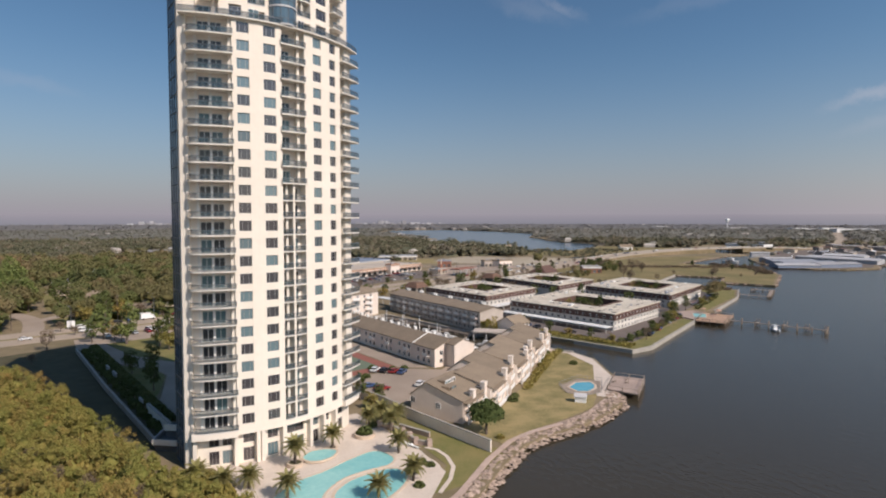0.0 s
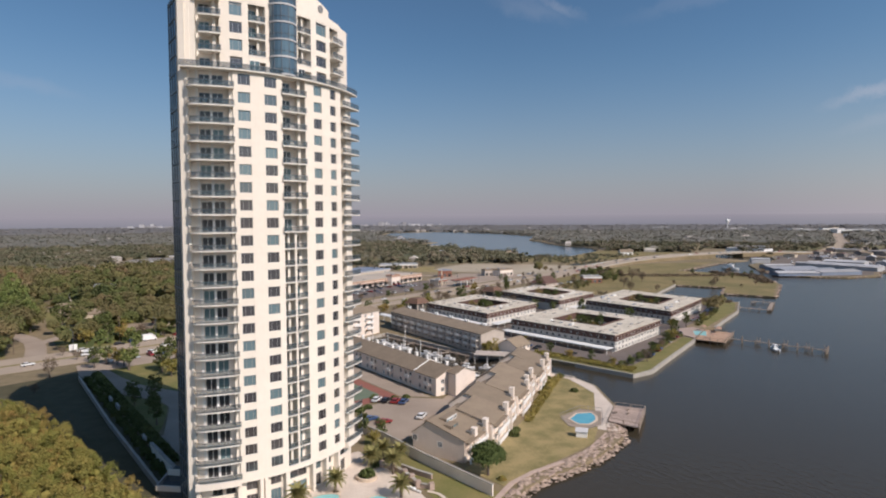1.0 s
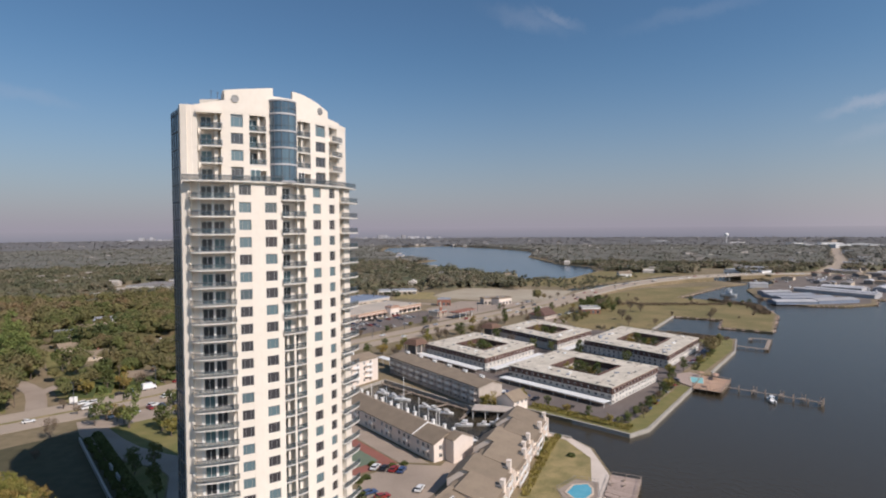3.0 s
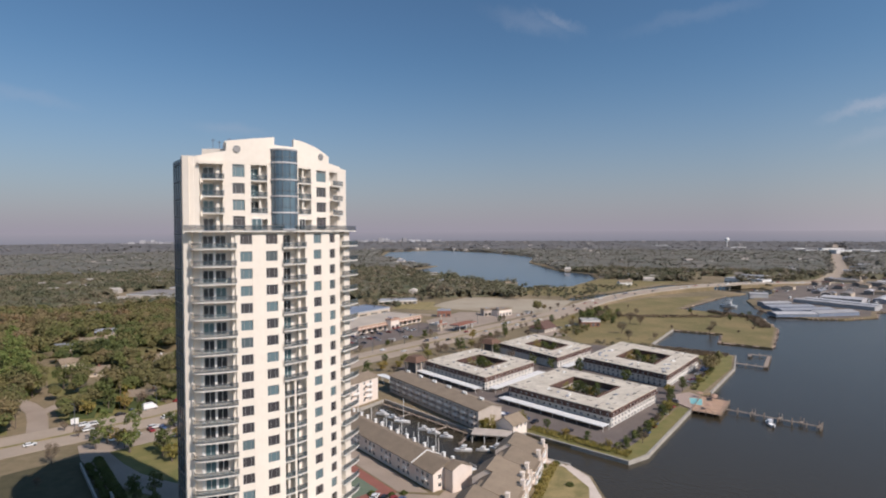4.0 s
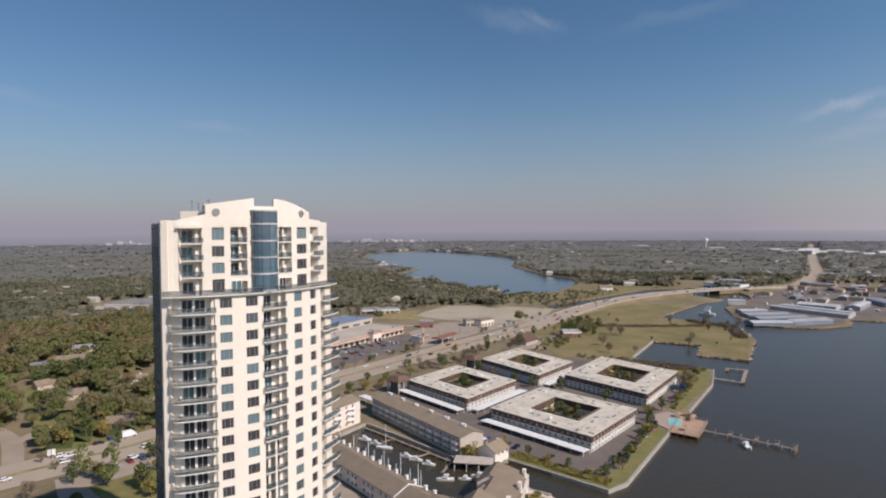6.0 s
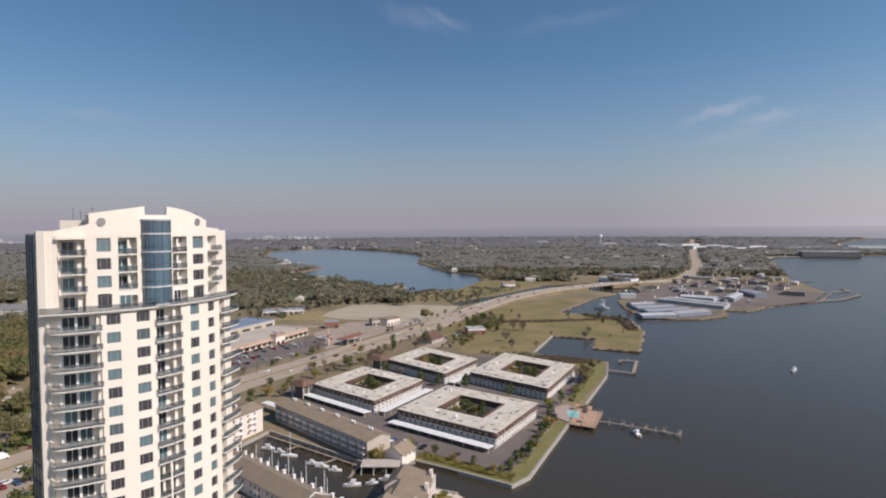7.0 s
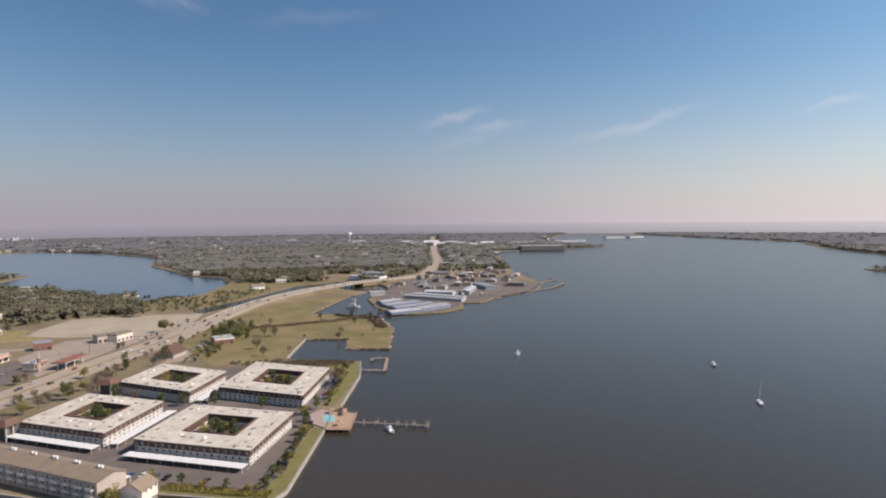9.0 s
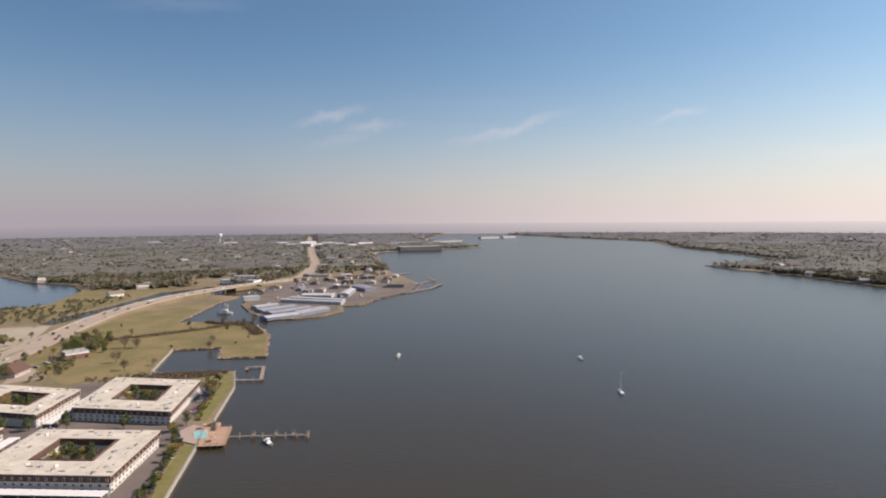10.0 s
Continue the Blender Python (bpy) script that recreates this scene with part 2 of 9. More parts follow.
M_POOLBLUE = mat("pool_water_blue", (0.10, 0.36, 0.46), (0.15, 0.43, 0.52), 0.3, 0.08, 0.05, spec=0.5)
M_ROCK = mat("pale_rock", (0.44, 0.335, 0.26), (0.28, 0.21, 0.165), 0.6, 0.9, 0.4, island=0.3)
M_DECKTAN = mat("tan_deck_boards", (0.50, 0.33, 0.225), (0.42, 0.275, 0.185), 1.2, 0.85, 0.2, rnd=0.12)
M_DECKPINK = mat("weathered_deck_boards", (0.45, 0.345, 0.285), (0.37, 0.28, 0.23), 1.2, 0.85, 0.2, rnd=0.12)
M_BROKEN = mat("broken_pink_concrete", (0.47, 0.355, 0.29), (0.36, 0.27, 0.22), 0.5, 0.9, 0.3, rnd=0.15)
M_SEAWALL = mat("seawall_concrete", (0.40, 0.37, 0.32), (0.30, 0.275, 0.24), 0.3, 0.9, 0.2)
M_TIMBER = mat("grey_timber", (0.37, 0.295, 0.235), (0.27, 0.215, 0.17), 1.2, 0.85, 0.2, rnd=0.15)
M_SHINGLE = mat("grey_brown_shingle", (0.27, 0.21, 0.148), (0.215, 0.166, 0.118), 0.25, 0.92, 0.3, rnd=0.08)
M_ENDSIDING = mat("tan_grey_siding", (0.60, 0.505, 0.43), (0.53, 0.44, 0.37), 0.3, 0.85, 0.1)
M_SIDING = mat("cream_siding", (0.80, 0.70, 0.61), (0.72, 0.62, 0.535), 0.3, 0.8, 0.1, rnd=0.05)
M_GREYSIDING = mat("grey_siding", (0.52, 0.45, 0.385), (0.43, 0.37, 0.315), 0.3, 0.85, 0.1)
M_APTROOF = mat("white_flat_roof", (0.68, 0.61, 0.50), (0.47, 0.415, 0.33), 0.16, 0.85, 0.1, fine=6)
M_MANSARD = mat("brown_mansard", (0.105, 0.06, 0.048), (0.14, 0.08, 0.062), 0.6, 0.85, 0.2)
M_APTWALL = mat("white_apartment_wall", (0.70, 0.66, 0.60), (0.60, 0.56, 0.50), 0.3, 0.85, 0.1)
M_BRICKRED = mat("red_brown_brick", (0.30, 0.13, 0.085), (0.24, 0.105, 0.07), 0.8, 0.9, 0.2)
M_BRICKBROWN = mat("brown_shake", (0.17, 0.10, 0.07), (0.13, 0.078, 0.055), 0.5, 0.9, 0.3)
M_TANROOF = mat("tan_membrane_roof", (0.50, 0.43, 0.35), (0.40, 0.345, 0.285), 0.08, 0.9, 0.1, fine=12)
M_ORANGE = mat("tan_tile_roof", (0.44, 0.285, 0.205), (0.37, 0.235, 0.17), 0.5, 0.85, 0.2)
M_TAN = mat("tan_wall", (0.55, 0.46, 0.36), (0.48, 0.40, 0.31), 0.3, 0.85)
M_BLUEROOF = mat("blue_metal_roof", (0.17, 0.21, 0.28), (0.23, 0.265, 0.33), 0.1, 0.6, 0, 0.0)
M_METALROOF = mat("pale_metal_roof", (0.50, 0.49, 0.49), (0.38, 0.375, 0.375), 0.06, 0.6, 0, 0.0, rnd=0.2)
M_GREYMETAL = mat("grey_metal_roof", (0.24, 0.25, 0.28), (0.30, 0.31, 0.33), 0.06, 0.6, rnd=0.2)
M_GARAGE = mat("dark_concrete", (0.10, 0.098, 0.095), (0.15, 0.145, 0.14), 0.4, 0.9)
M_YARD = mat("gravel_yard", (0.12, 0.10, 0.085), (0.21, 0.17, 0.14), 0.03, 0.95, 0.2, fine=14)
M_SLATE = mat("dull_flat_roof", (0.20, 0.185, 0.175), (0.27, 0.245, 0.225), 0.05, 0.9, 0.1)
# ivy colour kept dark to deepen the tower's shade on the verge
M_IVY = mat("shaded_ground_ivy", (0.065, 0.058, 0.028), (0.10, 0.085, 0.045), 0.3, 0.95, 0.4)
M_COURT_RED = mat("court_red", (0.30, 0.115, 0.085), (0.25, 0.10, 0.075), 0.3, 0.9)
M_COURT_GREEN = mat("court_green", (0.13, 0.17, 0.115), (0.16, 0.19, 0.13), 0.3, 0.9)
M_TYRE = mat("tyre", (0.025, 0.025, 0.025), None, 2.0, 0.9)
M_TRUNK = mat("bark", (0.17, 0.13, 0.10), (0.11, 0.085, 0.065), 2.0, 0.95, 0.3)
M_BOAT = mat("white_gelcoat", (0.80, 0.79, 0.77), (0.72, 0.71, 0.69), 0.5, 0.3)
M_CARWINDOW = mat("car_window", (0.02, 0.022, 0.025), None, 1.0, 0.1)
F_AUTUMN = foliage("autumn_leaves", [(0.135, 0.14, 0.036), (0.195, 0.178, 0.045), (0.27, 0.215, 0.06), (0.23, 0.175, 0.05), (0.30, 0.16, 0.06)], 0.4)
F_GREEN = foliage("green_leaves", [(0.06, 0.08, 0.024), (0.095, 0.112, 0.034), (0.13, 0.13, 0.048)], 0.6)
F_TALL = foliage("bright_green_leaves", [(0.11, 0.145, 0.042), (0.15, 0.18, 0.052), (0.18, 0.18, 0.06)], 0.6)
F_BARE = foliage("bare_twigs", [(0.145, 0.108, 0.075), (0.19, 0.138, 0.092), (0.135, 0.11, 0.07)], 0.6)
F_PALM = foliage("palm_leaves", [(0.17, 0.165, 0.055), (0.24, 0.215, 0.08), (0.30, 0.25, 0.115)], 0.8)
F_NEAR = canopy("near_woods", [(0.064, 0.08, 0.032), (0.088, 0.108, 0.038), (0.145, 0.16, 0.052), (0.125, 0.125, 0.05), (0.195, 0.172, 0.068), (0.15, 0.138, 0.062), (0.235, 0.178, 0.085), (0.215, 0.165, 0.098), (0.285, 0.17, 0.075)], 0.14)
# greyer and paler with distance: haze put into the woods' base colours
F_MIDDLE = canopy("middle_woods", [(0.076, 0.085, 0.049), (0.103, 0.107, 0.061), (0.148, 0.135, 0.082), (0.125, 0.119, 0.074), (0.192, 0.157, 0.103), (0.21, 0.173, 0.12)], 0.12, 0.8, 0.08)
F_FAR = canopy("hazed_woods", [(0.113, 0.117, 0.091), (0.143, 0.14, 0.112), (0.176, 0.162, 0.134), (0.206, 0.184, 0.155)], 0.08, 0.8, 0.05)
F_HORIZON = canopy("hazed_horizon_woods", [(0.168, 0.165, 0.158), (0.192, 0.184, 0.177), (0.208, 0.195, 0.188)], 0.08)
F_GROVE = canopy("autumn_saplings", [(0.125, 0.15, 0.04), (0.185, 0.195, 0.05), (0.24, 0.228, 0.06), (0.28, 0.248, 0.07), (0.305, 0.24, 0.074), (0.33, 0.21, 0.07), (0.38, 0.175, 0.07)], 0.25)
F_OAK = canopy("evergreen_oak", [(0.05, 0.072, 0.024), (0.075, 0.10, 0.03), (0.10, 0.12, 0.036)], 0.5)
F_BRUSH = foliage("yellow_brush", [(0.10, 0.12, 0.03), (0.15, 0.15, 0.04), (0.235, 0.20, 0.055), (0.25, 0.195, 0.055), (0.31, 0.165, 0.055), (0.26, 0.115, 0.045)], 0.22, 0)

# rippled grey-brown bay water
M_WATER = bpy.data.materials.new("bay_water")
M_WATER.use_nodes = True
_n, _l = M_WATER.node_tree.nodes, M_WATER.node_tree.links
_b = _n["Principled BSDF"]
_b.inputs["Base Color"].default_value = (0.05, 0.041, 0.026, 1)
_b.inputs["Roughness"].default_value = 0.22
_b.inputs["IOR"].default_value = 1.31
_tc, _mp, _nz, _nz2, _ad, _bp = (_n.new("ShaderNode" + k) for k in ("TexCoord", "Mapping", "TexNoise", "TexNoise", "Math", "Bump"))
_mp.inputs["Scale"].default_value = (1.0, 0.55, 1.0)
_mp.inputs["Rotation"].default_value = (0, 0, 0.5)
_nz.inputs["Scale"].default_value, _nz.inputs["Detail"].default_value = 0.7, 4
_nz2.inputs["Scale"].default_value, _nz2.inputs["Detail"].default_value = 0.02, 3
_bp.inputs["Strength"].default_value, _bp.inputs["Distance"].default_value = 0.24, 0.4
_l.new(_tc.outputs["Object"], _mp.inputs["Vector"])
_l.new(_mp.outputs["Vector"], _nz.inputs["Vector"])
_l.new(_mp.outputs["Vector"], _nz2.inputs["Vector"])
_l.new(_nz.outputs["Fac"], _ad.inputs[0])
_l.new(_nz2.outputs["Fac"], _ad.inputs[1])
_l.new(_ad.outputs[0], _bp.inputs["Height"])
_l.new(_bp.outputs["Normal"], _b.inputs["Normal"])


# the blue base colour puts the reflected sky into the lake
M_LAKE = mat("lake_water", (0.06, 0.085, 0.12), (0.07, 0.095, 0.13), 0.01, 0.16, 0.0, spec=0.5)

# ---- mesh tools ----
from mathutils.geometry import tessellate_polygon


def mesh_ob(name, data, parent=None, label=""):
    ob = new(name, data)
    if parent is not None:
        ob.parent = parent
    if label:
        ob["label"] = label
    return ob


def mesh_of(bm, material, smooth=False):
    me = bpy.data.meshes.new("mesh")
    bm.normal_update()
    bm.to_mesh(me)
    bm.free()
    me.materials.append(material)
    if smooth:
        for p in me.polygons:
            p.use_smooth = True
    return me


def part(name, bm, material, parent=None, label="", smooth=False):
    return mesh_ob(name, mesh_of(bm, material, smooth), parent, label)


def thing(name, label, category, group="", m=None):
    ob = new(name)
    ob.empty_display_size = 0.2
    if m is not None:
        ob.matrix_basis = m
    return tagged(ob, label, category, group)


def quad(bm, *pts):
    return bm.faces.new([bm.verts.new(p) for p in pts])


def hexa(bm, low, high):
    """A closed solid between two rings of the same count of points (anticlockwise from above)."""
    a, b = [bm.verts.new(p) for p in low], [bm.verts.new(p) for p in high]
    n = len(a)
    bm.faces.new(a[::-1])
    bm.faces.new(b)
    for i in range(n):
        bm.faces.new((a[i], a[(i + 1) % n], b[(i + 1) % n], b[i]))


def box(bm, x0, y0, z0, x1, y1, z1, taper=0.0):
    t = taper
    hexa(bm, [(x0, y0, z0), (x1, y0, z0), (x1, y1, z0), (x0, y1, z0)],
         [(x0 + t, y0 + t, z1), (x1 - t, y0 + t, z1), (x1 - t, y1 - t, z1), (x0 + t, y1 - t, z1)])


def ring(cx, cy, r, z, n=12, ry=None, start=0.0):
    return [(cx + r * math.cos(start + 2 * math.pi * i / n), cy + (ry or r) * math.sin(start + 2 * math.pi * i / n), z) for i in range(n)]


def tube(bm, cx, cy, r0, z0, z1, n=8, r1=None):
    hexa(bm, ring(cx, cy, r0, z0, n), ring(cx, cy, r0 if r1 is None else r1, z1, n))


def beam(bm, a, b, w, h=None):
    """A square bar from a to b."""
    a, b = Vector(a), Vector(b)
    d = (b - a).normalized()
    s = d.cross(Vector((0, 0, 1)))
    s = s.normalized() if s.length > 1e-4 else Vector((1, 0, 0))
    u = s.cross(d).normalized()
    h = h or w
    ends = []
    for p in (a, b):
        ends.append([bm.verts.new(p + s * i * w / 2 + u * j * h / 2) for i, j in ((-1, -1), (1, -1), (1, 1), (-1, 1))])
    for i in range(4):
        bm.faces.new((ends[0][i], ends[0][(i + 1) % 4], ends[1][(i + 1) % 4], ends[1][i]))
    bm.faces.new(ends[0][::-1])
    bm.faces.new(ends[1])


def prism(bm, outline, z0, z1):
    """An upright solid over any simple outline."""
    area = sum(a[0] * b[1] - b[0] * a[1] for a, b in zip(outline, outline[1:] + outline[:1]))
    pts = outline if area > 0 else outline[::-1]
    lo, hi = [bm.verts.new((x, y, z0)) for x, y in pts], [bm.verts.new((x, y, z1)) for x, y in pts]
    for i in range(len(pts)):
        j = (i + 1) % len(pts)
        bm.faces.new((lo[i], lo[j], hi[j], hi[i]))
    for t in tessellate_polygon([[Vector((x, y, 0)) for x, y in pts]]):
        a, b, c = (Vector((*pts[i], 0)) for i in t)
        t = t if (b - a).cross(c - a).z > 0 else t[::-1]
        bm.faces.new([hi[i] for i in t])


def smooth_loop(pts, n=6):
    """A closed soft curve through the points."""
    out, k = [], len(pts)
    for i in range(k):
        p0, p1, p2, p3 = (Vector(pts[(i + j) % k]) for j in (-1, 0, 1, 2))
        for s in range(n):
            t = s / n
            out.append(tuple(0.5 * ((2 * p1) + (p2 - p0) * t + (2 * p0 - 5 * p1 + 4 * p2 - p3) * t * t + (3 * p1 - p0 - 3 * p2 + p3) * t ** 3)))
    return out


def inside(poly, x, y):
    x, y = np.asarray(x, float), np.asarray(y, float)
    hit = np.zeros(x.shape, bool)
    for (ax, ay), (bx, by) in zip(poly, poly[1:] + poly[:1]):
        cross = ((ay > y) != (by > y)) & (x < (bx - ax) * (y - ay) / ((by - ay) or 1e-9) + ax)
        hit ^= cross
    return hit


def slab(name, outline, z0, z1, material, label="", category="", kind="structure"):
    bm = bmesh.new()
    prism(bm, outline, z0, z1)
    return tagged(part(name, bm, material), label, category, "", kind)


def strip(centre, width):
    """Left and right edges of a band along a line."""
    left, right = [], []
    for i, p in enumerate(centre):
        a, b = Vector(centre[max(i - 1, 0)][:2]), Vector(centre[min(i + 1, len(centre) - 1)][:2])
        d = (b - a).normalized()
        s = Vector((-d.y, d.x)) * width / 2
        left.append((p[0] + s.x, p[1] + s.y))
        right.append((p[0] - s.x, p[1] - s.y))
    return left, right


def band(bm, centre, width, thick):
    """A road-like solid along points (x, y, z of its top)."""
    left, right = strip(centre, width)
    rows = []
    for (lx, ly), (rx, ry), c in zip(left, right, centre):
        rows.append([bm.verts.new(p) for p in ((rx, ry, c[2]), (lx, ly, c[2]), (lx, ly, c[2] - thick), (rx, ry, c[2] - thick))])
    for a, b in zip(rows, rows[1:]):
        for i in range(4):
            bm.faces.new((a[i], a[(i + 1) % 4], b[(i + 1) % 4], b[i]))
    bm.faces.new(rows[0][::-1])
    bm.faces.new(rows[-1])
    bmesh.ops.recalc_face_normals(bm, faces=bm.faces[:])


# ---- land and water ----
GZ = 1.2
SHORE_NEAR = [(-4900, -3200), (-600, -480), (-130, -75), (-20, 42), (10, 76), (30, 98), (39, 110), (46, 118), (52, 122), (62, 126), (70, 130.5), (82, 140.5), (86, 152),
              (93, 164), (98, 186), (95.4, 197.4), (88, 206), (76, 213), (62, 202), (57, 199), (14, 272), (26.8, 284), (42.3, 298.4), (74.2, 238),
              (78.8, 236.7), (92.5, 233), (117.3, 195), (127.8, 199.2), (140.3, 210.5), (182, 247), (202, 269), (209, 270), (259, 313.6), (287, 346),
              (257, 382), (256, 397), (311, 451), (338, 422.5), (310, 391.6), (331, 363), (399, 433), (432, 489), (414, 544), (399, 570)]
SHORE_FAR = [(533, 666), (580, 685), (575, 745), (495, 752), (385, 700), (322, 668), (318, 690), (345, 715), (428, 756), (560, 840), (640, 840), (668, 780), (650, 720),
             (620, 680), (525, 619), (488, 562), (462, 505), (474, 478), (502, 463), (544, 466), (577, 497), (599, 479), (649, 500), (750, 510), (860, 570), (1010, 735),
             (1240, 930), (1400, 1060), (1570, 1235), (1860, 1165), (2120, 1090), (2200, 1300), (2700, 1760), (3500, 2150), (4900, 2800)]
MAINLAND = SHORE_NEAR + SHORE_FAR + [(4900, 4900), (-4900, 4900)]
LAKE = [(331, 845), (296, 929), (276, 1071), (205, 1230), (330, 1430), (230, 1560), (300, 1680), (270, 2000), (378, 2520), (628, 2646), (741, 2259), (753, 1851), (594, 1498),
        (534, 1172), (555, 1085), (511, 964), (403, 842)]
EASTLAND = [(1470, 197), (1366, 110), (1290, 18), (1186, -64), (1130, -110), (900, -360), (800, -900), (1500, -4900), (4900, -4900), (4900, 2350), (3940, 1819), (3331, 1183), (2937, 627),
            (2366, 423), (2017, 197), (1707, 39), (1560, 135)]


def land(name, outline, holes, label):
    bm = bmesh.new()
    loops = [outline] + holes
    flat = [Vector((x, y, 0)) for loop in loops for x, y in loop]
    top = [bm.verts.new((p.x, p.y, GZ)) for p in flat]
    for t in tessellate_polygon([[Vector((x, y, 0)) for x, y in loop] for loop in loops]):
        a, b, c = (flat[i] for i in t)
        bm.faces.new([top[i] for i in (t if (b - a).cross(c - a).z > 0 else t[::-1])])
    k = 0
    for loop in loops:
        low = [bm.verts.new((x, y, -1.5)) for x, y in loop]
        for i in range(len(loop)):
            j = (i + 1) % len(loop)
            bm.faces.new((low[i], low[j], top[k + j], top[k + i]))
        k += len(loop)
    bmesh.ops.recalc_face_normals(bm, faces=[f for f in bm.faces if abs(f.normal.z) < 0.5])
    return tagged(part(name, bm, M_GROUND), label, "ground", "", "structure")


land("ground", MAINLAND, [LAKE], "flat winter ground of dull grass and bare earth")
land("ground", EASTLAND, [], "low far shore of dull grass across the bay")
bm = bmesh.new()
quad(bm, (-4950, -4950, 0), (4950, -4950, 0), (4950, 4950, 0), (-4950, 4950, 0))
tagged(part("water", bm, M_WATER), "rippled grey-brown bay and lake water", "water", "", "structure")

bm = bmesh.new()
prism(bm, LAKE, -0.5, 0.15)
tagged(part("lake_water", bm, M_LAKE), "calm lake among the woods, coloured blue-grey as reflected sky", "water", "", "structure")
# glowing ring added to close the horizon: haze painted dim below, sky-bright on top
M_HAZE = bpy.data.materials.new("glowing_haze")
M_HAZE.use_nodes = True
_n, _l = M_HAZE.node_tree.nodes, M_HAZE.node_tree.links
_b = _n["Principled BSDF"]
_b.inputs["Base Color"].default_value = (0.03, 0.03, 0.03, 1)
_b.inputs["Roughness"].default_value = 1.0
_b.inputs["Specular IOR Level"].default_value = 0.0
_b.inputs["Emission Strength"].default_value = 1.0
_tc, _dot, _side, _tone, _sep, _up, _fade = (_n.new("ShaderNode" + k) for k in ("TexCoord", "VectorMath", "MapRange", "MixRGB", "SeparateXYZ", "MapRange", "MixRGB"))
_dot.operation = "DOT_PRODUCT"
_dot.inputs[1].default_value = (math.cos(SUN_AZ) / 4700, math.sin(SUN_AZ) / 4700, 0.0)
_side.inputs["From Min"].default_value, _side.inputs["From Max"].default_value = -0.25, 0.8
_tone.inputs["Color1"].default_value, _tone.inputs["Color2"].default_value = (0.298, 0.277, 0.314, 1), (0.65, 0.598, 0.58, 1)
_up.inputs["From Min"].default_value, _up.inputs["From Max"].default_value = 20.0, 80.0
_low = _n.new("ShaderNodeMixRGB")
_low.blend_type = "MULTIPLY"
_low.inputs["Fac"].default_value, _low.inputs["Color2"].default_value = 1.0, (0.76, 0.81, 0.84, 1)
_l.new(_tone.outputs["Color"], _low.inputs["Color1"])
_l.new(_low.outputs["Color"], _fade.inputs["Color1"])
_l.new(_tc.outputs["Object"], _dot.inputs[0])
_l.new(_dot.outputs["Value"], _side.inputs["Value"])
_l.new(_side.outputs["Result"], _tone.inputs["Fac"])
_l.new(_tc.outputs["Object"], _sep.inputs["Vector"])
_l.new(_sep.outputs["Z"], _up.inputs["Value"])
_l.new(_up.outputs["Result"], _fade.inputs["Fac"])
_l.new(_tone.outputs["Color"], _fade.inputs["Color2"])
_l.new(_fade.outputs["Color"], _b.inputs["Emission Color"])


def haze_ring(radius, height, depth):
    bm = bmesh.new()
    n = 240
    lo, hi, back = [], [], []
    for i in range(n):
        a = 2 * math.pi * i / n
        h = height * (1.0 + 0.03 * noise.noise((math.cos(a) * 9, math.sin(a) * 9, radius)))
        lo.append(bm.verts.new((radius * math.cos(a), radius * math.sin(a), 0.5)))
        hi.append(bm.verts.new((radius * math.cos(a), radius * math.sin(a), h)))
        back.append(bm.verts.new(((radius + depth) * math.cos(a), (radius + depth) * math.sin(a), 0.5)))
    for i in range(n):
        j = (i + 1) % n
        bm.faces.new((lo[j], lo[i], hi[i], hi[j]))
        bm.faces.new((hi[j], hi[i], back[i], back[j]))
    return tagged(part("backdrop", bm, M_HAZE), "glowing backdrop of painted grey-blue haze along the horizon", "backdrop", "", "structure")


haze_ring(4700, 80, 120)


# ---- residential tower ----
TC, TR, FH, Z_CORNICE, Z_BASE = Vector((-18.2, 154.3)), 34.3, 3.36, 85.8, 8.52
FLOORS = [Z_BASE + FH * k for k in range(23)]
CROWN = [Z_CORNICE, 89.25, 92.5, 95.75, 99.1]


def tp(deg, r, z):
    a = radians(deg)
    return (TC.x + r * math.cos(a), TC.y + r * math.sin(a), z)


def angles(a, b, step=2.0):
    n = max(1, int(abs(b - a) / step + 0.99))
    return [a + (b - a) * i / n for i in range(n + 1)]


def arc_block(bm, a0, a1, r0, r1, z0, z1, step=2.0, top=None):
    """A curved block between two angles, radii and heights; top may give its height by the angle."""
    rows = []
    for a in angles(a0, a1, step):
        zt = top(a) if top else z1
        rows.append([bm.verts.new(tp(a, r, z)) for r, z in ((r0, z0), (r1, z0), (r1, zt), (r0, zt))])
    for p, q in zip(rows, rows[1:]):
        for i in range(4):
            bm.faces.new((p[i], p[(i + 1) % 4], q[(i + 1) % 4], q[i]))
    bm.faces.new(rows[0][::-1])
    bm.faces.new(rows[-1])


def facing(deg, r, z):
    """The pose of a flat piece that looks outward from the curved front: x along it, y inward."""
    x, y, z = tp(deg, r, z)
    return pose(x, y, z, 0, 0, deg + 90)


def clean(bm):
    bmesh.ops.recalc_face_normals(bm, faces=bm.faces[:])
    return bm


tower = thing("apartment_tower", "tall cream stucco apartment tower with a bowed balcony front", "tower", "", pose(TC.x, TC.y, GZ))
tower_in = tower.matrix_basis.inverted()


def tower_part(name, bm, material, label="", smooth=False):
    bm.transform(tower_in)
    return part(name, clean(bm), material, tower, label, smooth)


